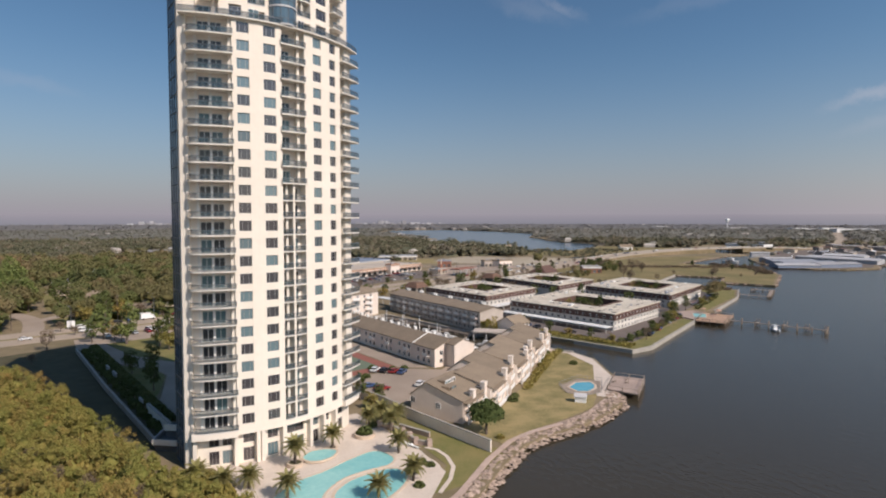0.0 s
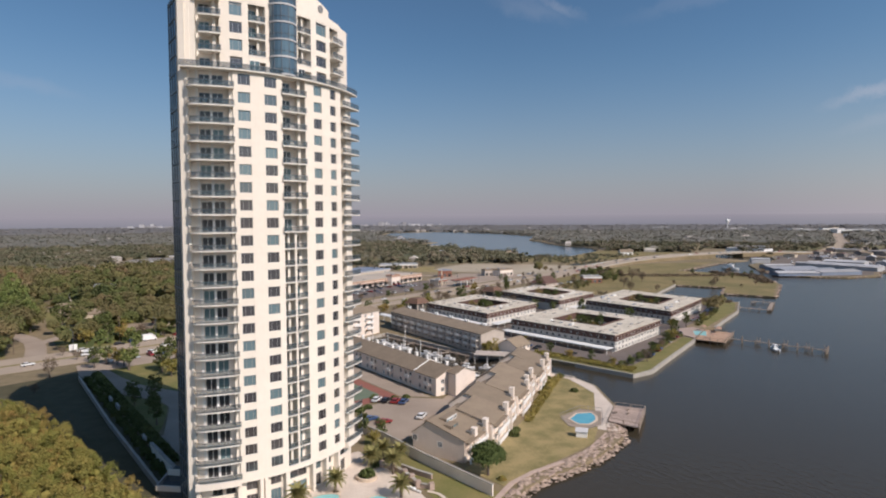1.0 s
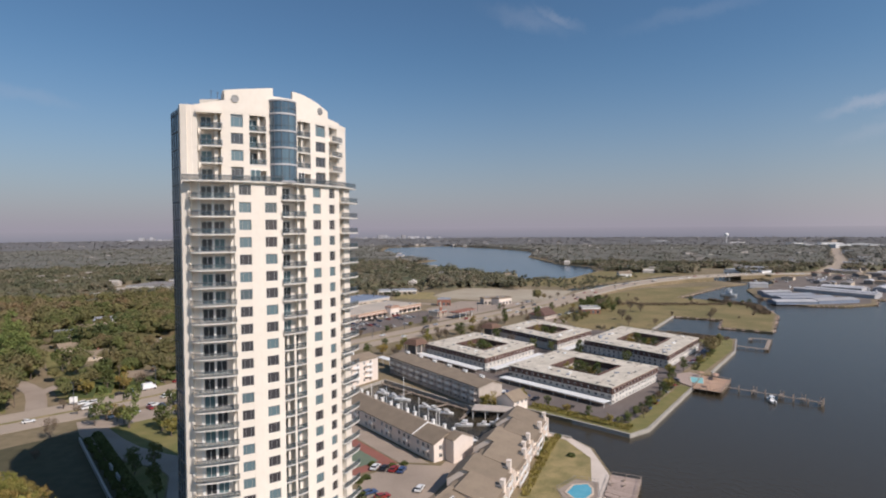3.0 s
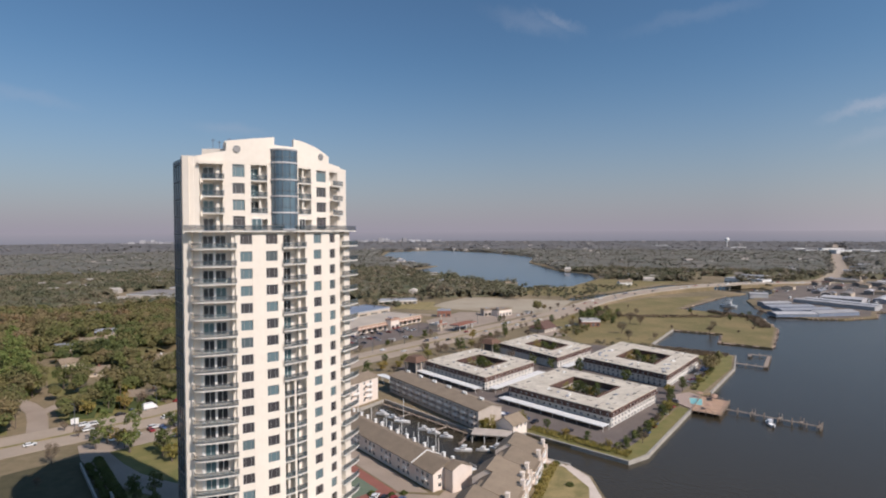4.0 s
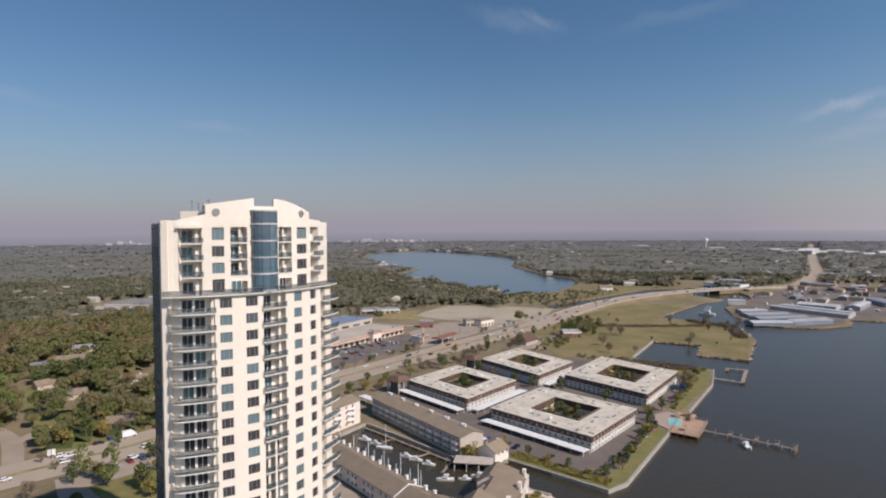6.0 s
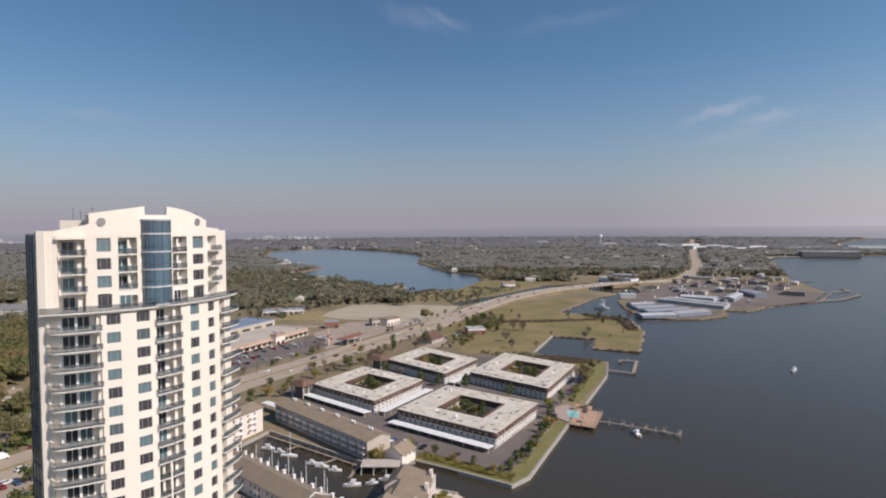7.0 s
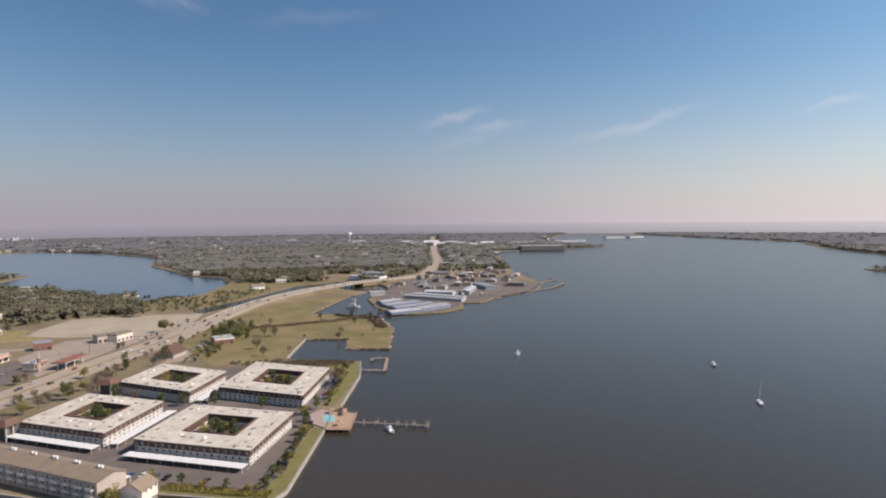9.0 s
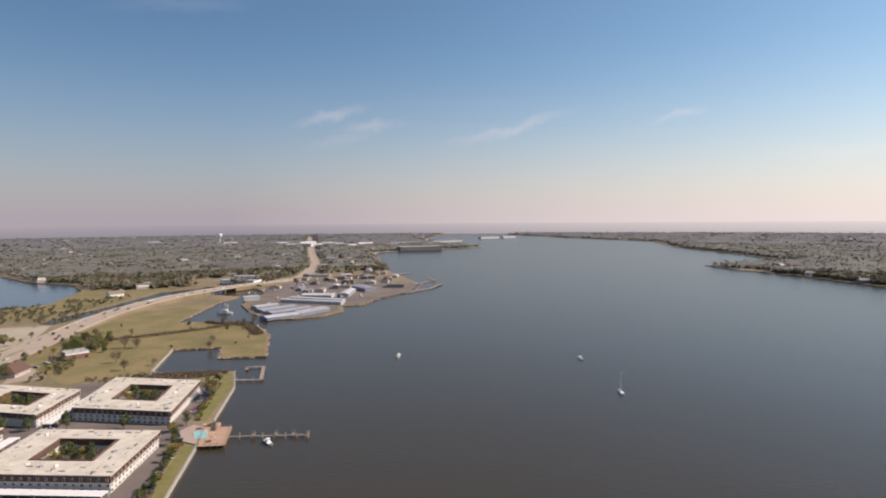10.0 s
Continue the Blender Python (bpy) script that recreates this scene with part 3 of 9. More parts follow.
# front wall: piers between the bays and bands between the windows
WIN_COLS = [(-76.3, -72.5), (-68.0, -64.0), (-49.7, -46.0), (-41.6, -38.3)]
SILL, HEAD = 0.72, 2.72
bm = bmesh.new()
for a0, a1 in ((-77.8, -76.3), (-72.5, -68.0), (-64.0, -62.0), (-53.4, -49.7), (-46.0, -41.6), (-38.3, -35.3)):
    arc_block(bm, a0, a1, TR - 0.45, TR, Z_BASE - 1.2, Z_CORNICE)
for a0, a1 in WIN_COLS:
    for z in FLOORS:
        arc_block(bm, a0, a1, TR - 0.45, TR, z + HEAD, z + FH + SILL if z < FLOORS[-1] else Z_CORNICE, 1.9)
    arc_block(bm, a0, a1, TR - 0.45, TR, Z_BASE - 1.2, Z_BASE + SILL, 1.9)
arc_block(bm, -62.0, -53.4, TR - 0.45, TR, Z_BASE - 1.2, Z_BASE)
arc_block(bm, -91.2, -77.8, TR - 0.45, TR + 0.9, Z_BASE - 1.3, Z_BASE - 0.02)
arc_block(bm, -35.3, -24.0, TR - 0.45, TR + 0.9, Z_BASE - 1.3, Z_BASE - 0.02)
arc_block(bm, -31.0, -26.0, TR - 1.9, TR - 0.3, Z_BASE - 1.2, Z_CORNICE)
tower_part("front_wall", bm, M_STUCCO)

# set-back walls of the balcony bays, each with its side returns
for a0, a1, sides in ((-91.4, -77.8, (-77.75,)), (-62.0, -53.4, (-62.15, -53.25)), (-35.3, -26.0, (-35.45,))):
    bm = bmesh.new()
    arc_block(bm, a0, a1, TR - 2.4, TR - 1.9, Z_BASE - 1.2, Z_CORNICE)
    for a in sides:
        arc_block(bm, a - 0.15, a + 0.15, TR - 2.4, TR - 0.44, Z_BASE - 1.2, Z_CORNICE)
    tower_part("recess_wall", bm, M_RECESS)
for a0, a1, r0, r1, z0, z1 in ((-91.8, -91.0, TR - 2.4, TR - 0.9, Z_BASE - 1.2, Z_CORNICE), (-78.9, -77.85, TR - 1.3, TR - 0.4, Z_BASE, Z_CORNICE), (-55.9, -54.9, TR - 1.2, TR - 0.5, FLOORS[14], Z_CORNICE),
                               (-58.3, -57.5, TR - 1.9, TR - 0.05, Z_BASE, FLOORS[14]), (-60.4, -59.6, TR - 1.3, TR - 0.7, Z_BASE, FLOORS[14])):
    bm = bmesh.new()
    arc_block(bm, a0, a1, r0, r1, z0, z1)
    tower_part("bay_column", bm, M_STUCCO)

for a in (-88.55, -84.2):
    bm = bmesh.new()
    arc_block(bm, a - 0.32, a + 0.32, TR - 1.9, TR - 1.25, Z_BASE, Z_CORNICE)
    tower_part("door_pilaster", bm, M_WHITE, "white pilaster between balcony doors")

# core behind the glass, flank, back, slabs of the floors
LEFT_OUT = [tp(-91.6, TR - 0.9, 0)[:2], tp(-94.2, TR - 1.5, 0)[:2]]
SIDE = [(-22.3, 128.5), (-23.2, 140), (-21, 152), (-12, 160), (2, 158), (9, 150)]
bm = bmesh.new()
shell = [tp(a, TR - 2.45, 0)[:2] for a in angles(-91.6, -26, 3)] + [(9, 150), (2, 158), (-12, 160), (-20.5, 152), (-22.4, 140), (-21.5, 128.5)]
prism(bm, shell, GZ, Z_CORNICE)
tower_part("core", bm, M_STUCCO_GREY)
bm = bmesh.new()
flank = [(-19.2, 121.2), (-20.4, 121.4), (-20.9, 123.0), (-19.4, 123.4)]
prism(bm, flank, GZ, Z_CORNICE)
tower_part("flank_pier", bm, M_STUCCO)
bm = bmesh.new()
prism(bm, flank, Z_CORNICE, 100.0)
tower_part("flank_pier", bm, M_STUCCO)
bm = bmesh.new()
prism(bm, [(-20.9, 123.0), (-23.1, 128.4), (-23.7, 140), (-22.45, 140), (-21.55, 128.5), (-20.2, 123.2)], GZ, 99.6)
tower_part("flank_glazing", bm, M_CURTAIN, "dark blue curtain glazing")
bm = bmesh.new()
for k in range(30):
    z = GZ + 3.36 * k
    for (ax, ay), (bx, by) in zip([(-20.95, 123.0), (-23.16, 128.4)], [(-23.16, 128.4), (-23.76, 140)]):
        beam(bm, (ax, ay, z), (bx, by, z), 0.16, 0.22)
for f in (0.0, 0.33, 0.66, 1.0):
    x, y = -20.95 - 2.2 * f, 123.0 + 5.4 * f
    beam(bm, (x, y, GZ), (x, y, 99.4), 0.14)
tower_part("flank_mullion", bm, M_RAIL)

# one window, one door pair, shared by all floors
def frame_ring(bm, w, h, t, d):
    """A closed rectangular frame as one solid."""
    o, i = [(-w / 2, 0), (w / 2, 0), (w / 2, h), (-w / 2, h)], [(-w / 2 + t, t), (w / 2 - t, t), (w / 2 - t, h - t), (-w / 2 + t, h - t)]
    v = [[bm.verts.new((x, y, z)) for x, z in loop] for loop, y in ((o, 0), (i, 0), (i, d), (o, d))]
    for p, q in zip(v, v[1:] + v[:1]):
        for k in range(4):
            bm.faces.new((p[k], p[(k + 1) % 4], q[(k + 1) % 4], q[k]))
    bmesh.ops.recalc_face_normals(bm, faces=bm.faces[:])


def window_meshes(w, h, mull=(0.27, 0.73), d=0.10, frame_mat=None, pane_mat=None):
    f, t = bmesh.new(), 0.07
    frame_ring(f, w, h, t, d)
    g = bmesh.new()
    box(g, -w / 2 + t, 0.05, t, w / 2 - t, 0.07, h - t)
    if frame_mat:
        for m in mull:
            box(f, (m - 0.5) * w - 0.04, 0.01, t, (m - 0.5) * w + 0.04, d - 0.01, h - t)
        mull = ()
    b = bmesh.new()
    box(b, -0.03, 0.01, t, 0.03, d - 0.01, h - t)
    return mesh_of(f, frame_mat or M_FRAME), mesh_of(g, pane_mat or M_PANE), mesh_of(b, frame_mat or M_FRAME), [(m - 0.5) * w for m in mull]


def put_window(meshes, parent, inv, m, name="window"):
    fr = mesh_ob(name, meshes[0], parent)
    fr.matrix_basis = inv @ m
    mesh_ob("pane", meshes[1], fr)
    for x in meshes[3]:
        mesh_ob("mullion", meshes[2], fr).location = (x, 0, 0)
    return fr


for a0, a1 in WIN_COLS:
    w = 2 * TR * math.sin(radians(a1 - a0) / 2) - 0.04
    ms = window_meshes(w, HEAD - SILL - 0.02)
    for z in FLOORS:
        put_window(ms, tower, tower_in, facing((a0 + a1) / 2, TR - 0.16 - 0.02, z + SILL + 0.01))
M_DOORPANE = glass("balcony_door_pane", (0.04, 0.042, 0.046), (0.10, 0.165, 0.18), 0.1, 0.34)
door = window_meshes(1.95, 2.4, (0.5,), 0.12, M_WHITE, M_DOORPANE)
door_s = window_meshes(1.6, 2.4, (0.5,), 0.12, M_WHITE, M_DOORPANE)
for k, z in enumerate(FLOORS):
    for a in (-86.2, -82.2):
        put_window(door, tower, tower_in, facing(a, TR - 1.79, z + 0.05), "balcony_door")
    put_window(door, tower, tower_in, facing(-60.3 if k < 14 else -59.2, TR - 1.79, z + 0.05), "balcony_door")
    if k < 14:
        put_window(door_s, tower, tower_in, facing(-56.0, TR - 1.79, z + 0.05), "balcony_door")
    for a in (-33.2, -30.0):
        put_window(door_s, tower, tower_in, facing(a, TR - 1.79, z + 0.05), "balcony_door")


def balcony(a0, a1, out, r_in, z, sweep=0.0):
    """Slab, glass front and rail of one kind of balcony, as meshes round the tower's axis at height 0."""
    def edge(a):
        f = (a - a0) / (a1 - a0)
        soft = 1.0
        if sweep < 0:
            soft = min(1.0, math.sqrt(max(0.0, 1 - (1 - min(1.0, f / 0.22)) ** 2)))
        elif sweep > 0:
            soft = min(1.0, 0.55 + 0.6 * f)
        return TR + out * soft - (0.9 * (1 - soft) if sweep < 0 else 0)
    s, g, r = bmesh.new(), bmesh.new(), bmesh.new()
    steps = angles(a0, a1, 0.9)

    def sweep_along(bm, loop):
        """Carries a small outline (offset from the edge, height) along the balcony's edge."""
        rows = [[bm.verts.new(tp(a, (edge(a) + o) if o is not None else r_in, h)) for o, h in loop] for a in steps]
        k = len(loop)
        for p, q in zip(rows, rows[1:]):
            for i in range(k):
                bm.faces.new((p[i], p[(i + 1) % k], q[(i + 1) % k], q[i]))
        bm.faces.new(rows[0][::-1])
        bm.faces.new(rows[-1])

    sweep_along(s, [(None, -0.24), (0.0, -0.24), (0.0, 0.0), (None, 0.0)])
    sweep_along(g, [(-0.08, 0.14), (-0.05, 0.14), (-0.05, 0.96), (-0.08, 0.96)])
    sweep_along(r, [(-0.12, 0.97), (-0.02, 0.97), (-0.02, 1.07), (-0.12, 1.07)])
    sweep_along(r, [(-0.10, 0.04), (-0.03, 0.04), (-0.03, 0.13), (-0.10, 0.13)])
    for a in steps[::2]:
        x, y, _ = tp(a, edge(a) - 0.065, 0)
        box(r, x - 0.03, y - 0.03, 0, x + 0.03, y + 0.03, 1.0)
    to = Matrix.Translation((-TC.x, -TC.y, 0))
    for b in (s, g, r):
        b.transform(to)
    return mesh_of(clean(s), M_SLAB), mesh_of(clean(g), M_RAILGLASS), mesh_of(clean(r), M_RAIL)


def put_balcony(meshes, z):
    s = mesh_ob("balcony", meshes[0], tower)
    s.location = (0, 0, z - GZ)
    mesh_ob("balcony_glass", meshes[1], s)
    mesh_ob("railing", meshes[2], s)


left_b, right_b = balcony(-91.6, -77.6, 0.9, TR - 1.9, 0, -1), balcony(-35.4, -23.6, 1.2, TR - 1.9, 0, 1)
mid_b, half_a, half_b = balcony(-62.4, -53.3, 0.5, TR - 1.9, 0), balcony(-62.0, -58.2, 0.02, TR - 1.9, 0), balcony(-57.6, -53.4, 0.02, TR - 1.9, 0)
for k, z in enumerate(FLOORS):
    put_balcony(left_b, z)
    put_balcony(right_b, z)
    if k < 14:
        put_balcony(half_a, z)
        put_balcony(half_b, z)
    else:
        put_balcony(mid_b, z)
put_balcony(balcony(-92.9, -23.0, 0.7, TR - 2.3, 0, 0), Z_CORNICE)

# crown: four set-back storeys
CR = TR - 1.6
C_WINS = [(-78.1, -74.1), (-45.4, -39.9)]
bm = bmesh.new()
for a0, a1 in ((-80.1, -78.1), (-74.1, -72.0), (-66.3, -54.0), (-48.1, -45.4), (-39.9, -37.7), (-31.8, -23.4), (-90.6, -88.6), (-81.3, -80.1)):
    arc_block(bm, a0, a1, CR - 0.4, CR, Z_CORNICE, CROWN[4])
for a0, a1 in C_WINS:
    for i in range(4):
        if i:
            arc_block(bm, a0, a1, CR - 0.4, CR, CROWN[i] - 0.6, CROWN[i] + 0.55)
        else:
            arc_block(bm, a0, a1, CR - 0.4, CR, CROWN[0], CROWN[0] + 0.3)
    arc_block(bm, a0, a1, CR - 0.4, CR, CROWN[4] - 0.35, CROWN[4])
for a0, a1 in ((-72.0, -66.3), (-54.0, -48.1)):
    arc_block(bm, a0, a1, CR - 0.4, CR, CROWN[0] + 2.3, CROWN[1] - 0.02)
    arc_block(bm, a0, a1, CR - 0.4, CR, CROWN[4] - 0.3, CROWN[4])
arc_block(bm, -88.6, -81.3, CR - 0.4, CR, CROWN[4] - 0.3, CROWN[4])
arc_block(bm, -37.7, -31.8, CR - 0.4, CR, CROWN[4] - 0.3, CROWN[4])
tower_part("crown_wall", bm, M_STUCCO)
bm = bmesh.new()
arc_block(bm, -88.8, -80.9, CR - 1.6, CR + 0.8, CROWN[4] - 0.5, CROWN[4] + 0.15)
tower_part("crown_canopy", bm, M_STUCCO)
bm = bmesh.new()
for a0, a1 in ((-90.4, -80.1), (-73.0, -47.0), (-38.4, -30.8)):
    arc_block(bm, a0, a1, CR - 2.5, CR - 1.8, Z_CORNICE, CROWN[4])
for a in (-88.75, -81.15, -72.15, -66.15, -54.15, -47.95, -37.85, -31.65):
    arc_block(bm, a - 0.15, a + 0.15, CR - 2.4, CR - 0.39, Z_CORNICE, CROWN[4] - 0.05)
tower_part("crown_recess", bm, M_RECESS)
for a0, a1, r0, r1, z0 in ((-83.4, -82.3, CR - 1.0, CR - 0.4, Z_CORNICE), (-68.9, -68.2, CR - 1.2, CR - 0.6, CROWN[1]), (-51.6, -50.9, CR - 1.2, CR - 0.6, CROWN[1])):
    bm = bmesh.new()
    arc_block(bm, a0, a1, r0, r1, z0, CROWN[4])
    tower_part("crown_column", bm, M_STUCCO)
bm = bmesh.new()
prism(bm, [tp(a, CR - 2.6, 0)[:2] for a in angles(-90.4, -24, 3)] + [(8, 150), (1, 157), (-12, 159), (-20, 151), (-21.6, 140), (-20.8, 128.5), (-19.6, 123)], Z_CORNICE, CROWN[4] - 0.1)
tower_part("crown_core", bm, M_STUCCO_GREY)


def parapet_top(a):
    if a < -80.0:
        return 100.0 + 1.3 * (a + 90.6) / 10.6
    if a < -63.6:
        return 103.2 + 1.4 * (a + 80) / 16.4
    if a < -56.0:
        return 103.0
    if a < -38.2:
        return 104.6 - 2.6 * ((a + 56) / 17.8) ** 1.6
    if a < -29.0:
        return 100.6 - 0.4 * (a + 38.2) / 9.2
    return 99.9


bm = bmesh.new()
for a0, a1 in ((-90.6, -80.01), (-80.0, -63.61), (-63.6, -56.01), (-56.0, -38.21), (-38.2, -29.0), (-28.99, -23.4)):
    arc_block(bm, a0, a1, CR - 0.5, CR + 0.03, CROWN[4] - 0.02, 0, 1.5, parapet_top)
arc_block(bm, -80.4, -79.9, CR - 6.0, CR - 0.5, CROWN[4], 103.2)
arc_block(bm, -39.0, -38.2, CR - 6.0, CR - 0.5, CROWN[4], 101.9)
prism(bm, [(-20.4, 121.5), (-18.4, 121.5), (-18.4, 123.4), (-20.6, 123.6)], Z_CORNICE, 100.1)
tower_part("parapet", bm, M_STUCCO)
bm = bmesh.new()
prism(bm, [tp(a, CR - 0.55, 0)[:2] for a in angles(-90.4, -23.6, 3)] + [(8, 150), (1, 157), (-12, 159), (-20, 151), (-21.6, 140), (-20.8, 128.5), (-19.4, 123.6)], CROWN[4] - 0.06, CROWN[4] + 0.12)
tower_part("roof_deck", bm, M_ROOFGRAVEL)
bm = bmesh.new()
box(bm, -9, 136, CROWN[4], -1, 144, 102.6)
box(bm, -16, 138, CROWN[4], -10, 146, 101.6)
tower_part("roof_plant_room", bm, M_STUCCO)
for a in (-76.6, -43.1):
    r = bmesh.new()
    o, i = ring(0, 0, 0.72, 0, 20), ring(0, 0, 0.52, 0, 20)
    for k in range(20):
        j = (k + 1) % 20
        quad(r, *[(p[0], -0.1, p[1]) for p in (o[k], o[j], i[j], i[k])])
        quad(r, *[(p[0], y, p[1]) for p, y in ((o[k], 0.12), (o[j], 0.12), (o[j], -0.1), (o[k], -0.1))])
    r.faces.new([r.verts.new((p[0], -0.03, p[1])) for p in i])
    r.transform(facing(a, CR + 0.12, 101.7))
    tower_part("round_vent", r, M_FRAME, "dark round louvred vent")

for a0, a1 in C_WINS:
    w = 2 * CR * math.sin(radians(a1 - a0) / 2) - 0.04
    ms = window_meshes(w, 2.0)
    for z in CROWN[:4]:
        put_window(ms, tower, tower_in, facing((a0 + a1) / 2, CR - 0.2, z + 0.57))
    put_window(window_meshes(w, 0.35, ()), tower, tower_in, facing((a0 + a1) / 2, CR - 0.2, CROWN[4] - 0.66 - 0.06))
c_left, c_mid, c_mid2, c_right = (balcony(*v) for v in ((-87.6, -80.9, -0.7, CR - 1.8, 0), (-72.0, -66.2, -1.55, CR - 1.8, 0), (-54.2, -48.1, -1.55, CR - 1.8, 0), (-37.7, -30.6, -0.6, CR - 1.8, 0)))
for i, z in enumerate(CROWN[:4]):
    put_window(door, tower, tower_in, facing(-86.0, CR - 1.69, z + 0.05), "balcony_door")
    put_window(door_s, tower, tower_in, facing(-35.4, CR - 1.69, z + 0.05), "balcony_door")
    put_window(door, tower, tower_in, facing(-70.2, CR - 1.69 + (1.8 if not i else 0), z + 0.05), "balcony_door")
    put_window(door_s, tower, tower_in, facing(-52.6, CR - 1.69 + (1.8 if not i else 0), z + 0.05), "balcony_door")
    if i:
        for b in (c_left, c_mid, c_mid2, c_right):
            put_balcony(b, z)

# round glazed bay in the middle of the crown
bay_x, bay_y, _ = tp(-60.1, CR - 0.3, 0)
BAY_Z = [85.9, 89.3, 92.6, 95.9, 99.3, 101.9]
for z0, z1 in zip(BAY_Z, BAY_Z[1:]):
    n = 24
    pr, rr = ring(bay_x, bay_y, 2.78, 0, n), ring(bay_x, bay_y, 2.74, 0, n)
    for k in range(0, n, 2):
        bm = bmesh.new()
        for j in (k, k + 1):
            a, b = pr[j], pr[(j + 1) % n]
            c, d = rr[(j + 1) % n], rr[j]
            hexa(bm, [(q[0], q[1], z0 + 0.3) for q in (a, b, c, d)], [(q[0], q[1], z1) for q in (a, b, c, d)])
        tower_part("bay_pane", bm, M_CURTAIN)
for z in BAY_Z:
    bm = bmesh.new()
    tube(bm, bay_x, bay_y, 2.92, z - 0.02, z + 0.3, 36)
    tower_part("bay_band", bm, M_METALROOF, "pale metal floor band")
bm = bmesh.new()
tube(bm, bay_x, bay_y, 2.5, 85.8, 101.9, 24)
tower_part("bay_core", bm, M_STUCCO_GREY)
bm = bmesh.new()
for k in range(12):
    a = 2 * math.pi * (k / 12)
    x, y = bay_x + 2.82 * math.cos(a), bay_y + 2.82 * math.sin(a)
    beam(bm, (x, y, 85.9), (x, y, 102), 0.11)
for z0, z1 in zip(BAY_Z, BAY_Z[1:]):
    o = ring(bay_x, bay_y, 2.84, z0 + 1.25, 24)
    for k in range(24):
        beam(bm, o[k], o[(k + 1) % 24], 0.06)
tower_part("bay_mullion", bm, M_RAIL)

# two-storey base
BR = TR - 1.3
bm = bmesh.new()
b_open = [(-86.6, -83.4), (-82.4, -79.2), (-75.8, -72.0), (-67.6, -63.8), (-60.4, -53.6), (-50.6, -46.6), (-44.6, -41.0), (-35.0, -31.5)]
edges = [-91.4]
for a0, a1 in b_open:
    arc_block(bm, edges[-1], a0, BR - 0.4, BR, GZ - 0.1, Z_BASE - 1.2)
    arc_block(bm, a0, a1, BR - 0.4, BR, GZ + 3.0, GZ + 3.9)
    arc_block(bm, a0, a1, BR - 0.4, BR, GZ + 5.7, Z_BASE - 1.2)
    arc_block(bm, a0, a1, BR - 0.4, BR, GZ - 0.1, GZ + 0.4)
    edges.append(a1)
arc_block(bm, edges[-1], -25.5, BR - 0.4, BR, GZ - 0.1, Z_BASE - 1.2)
tower_part("base_wall", bm, M_STUCCO)
for a in (-90.6, -78.2, -71.2, -69.6, -62.4, -51.8, -45.6, -39.0):
    bm = bmesh.new()
    arc_block(bm, a - 0.6, a + 0.6, BR - 0.1, TR - 0.02, GZ - 0.1, Z_BASE - 1.2)
    tower_part("base_pier", bm, M_STUCCO)
for a0, a1 in b_open:
    w = 2 * BR * math.sin(radians(a1 - a0) / 2) - 0.04
    lo, hi = window_meshes(w, 2.58, (0.33, 0.66)), window_meshes(w, 1.78, (0.5,))
    put_window(lo, tower, tower_in, facing((a0 + a1) / 2, BR - 0.22, GZ + 0.41))
    put_window(hi, tower, tower_in, facing((a0 + a1) / 2, BR - 0.22, GZ + 3.91))
# garage wing beside the tower, coloured dark to deepen its shade
bm = bmesh.new()
prism(bm, [(-28.2, 133), (-21.5, 130.4), (-21.5, 139), (-27.2, 142)], GZ - 0.1, 2.9)
prism(bm, [(-26.8, 136.4), (-21.3, 134.2), (-21.3, 138), (-26.2, 140.2)], 2.8, 4.6)
tower_part("garage_wing", bm, M_GARAGE, "concrete garage wing coloured dark for its shade")
bm = bmesh.new()
band(bm, [(-28.6, 132.8, 3.7), (-21.4, 130.0, 3.7)], 0.4, 1.1)
tower_part("garage_parapet", bm, M_STUCCO)
bm = bmesh.new()
band(bm, [(-27.0, 136.2, 5.5), (-21.4, 134.0, 5.5)], 0.4, 1.2)
tower_part("garage_parapet", bm, M_STUCCO)
bm = bmesh.new()
band(bm, [(-28.5, 133.1, 3.7), (-27.3, 142, 3.7)], 0.4, 1.1)
tower_part("garage_parapet", bm, M_STUCCO_GREY)

# aerials and a plant screen on the roof
for x, y, h in ((-15.5, 127, 1.9), (-14.2, 126.2, 1.4), (-12.5, 128, 2.2), (2, 130, 1.6), (5.5, 133.5, 1.3), (-5, 131, 1.8)):
    bm = bmesh.new()
    beam(bm, (x, y, CROWN[4]), (x, y, 102.3 + h), 0.09)
    beam(bm, (x - 0.4, y, 102.0 + h), (x + 0.4, y, 102.0 + h), 0.06)
    tower_part("aerial", bm, M_RAIL)
bm = bmesh.new()
prism(bm, [(-17.5, 126), (-12.5, 124.8), (-11.8, 127.8), (-16.8, 129)], CROWN[4], 102.0)
tower_part("plant_screen", bm, M_STUCCO)


# ---- roads, lots, lawns ----
slab("lawn", [(24, 101), (33, 104.5), (39, 112), (42, 117), (37.5, 120), (26, 150), (17, 160), (15, 145), (21, 132), (25, 124), (28, 112), (22, 101)], GZ - 0.3, GZ + 0.05, M_GREEN, "bright watered lawn beside the pool deck", "lawn")
slab("lawn", [(42.6, 118.8), (48, 124.5), (62, 132), (72, 138), (78, 147), (84, 160), (93, 178), (93, 196), (86, 200), (66, 165), (46, 139), (36.5, 131)], GZ - 0.3, GZ + 0.06, M_DRY, "dry tan lawn between the townhouses and the bay", "lawn")
slab("pavement", [(78, 147), (82, 143), (85, 152), (92, 164), (97, 186), (95, 197), (92.5, 197), (93, 178), (84, 160)], GZ - 0.3, GZ + 0.1, M_PAVE, "pale concrete path along the seawall", "path")
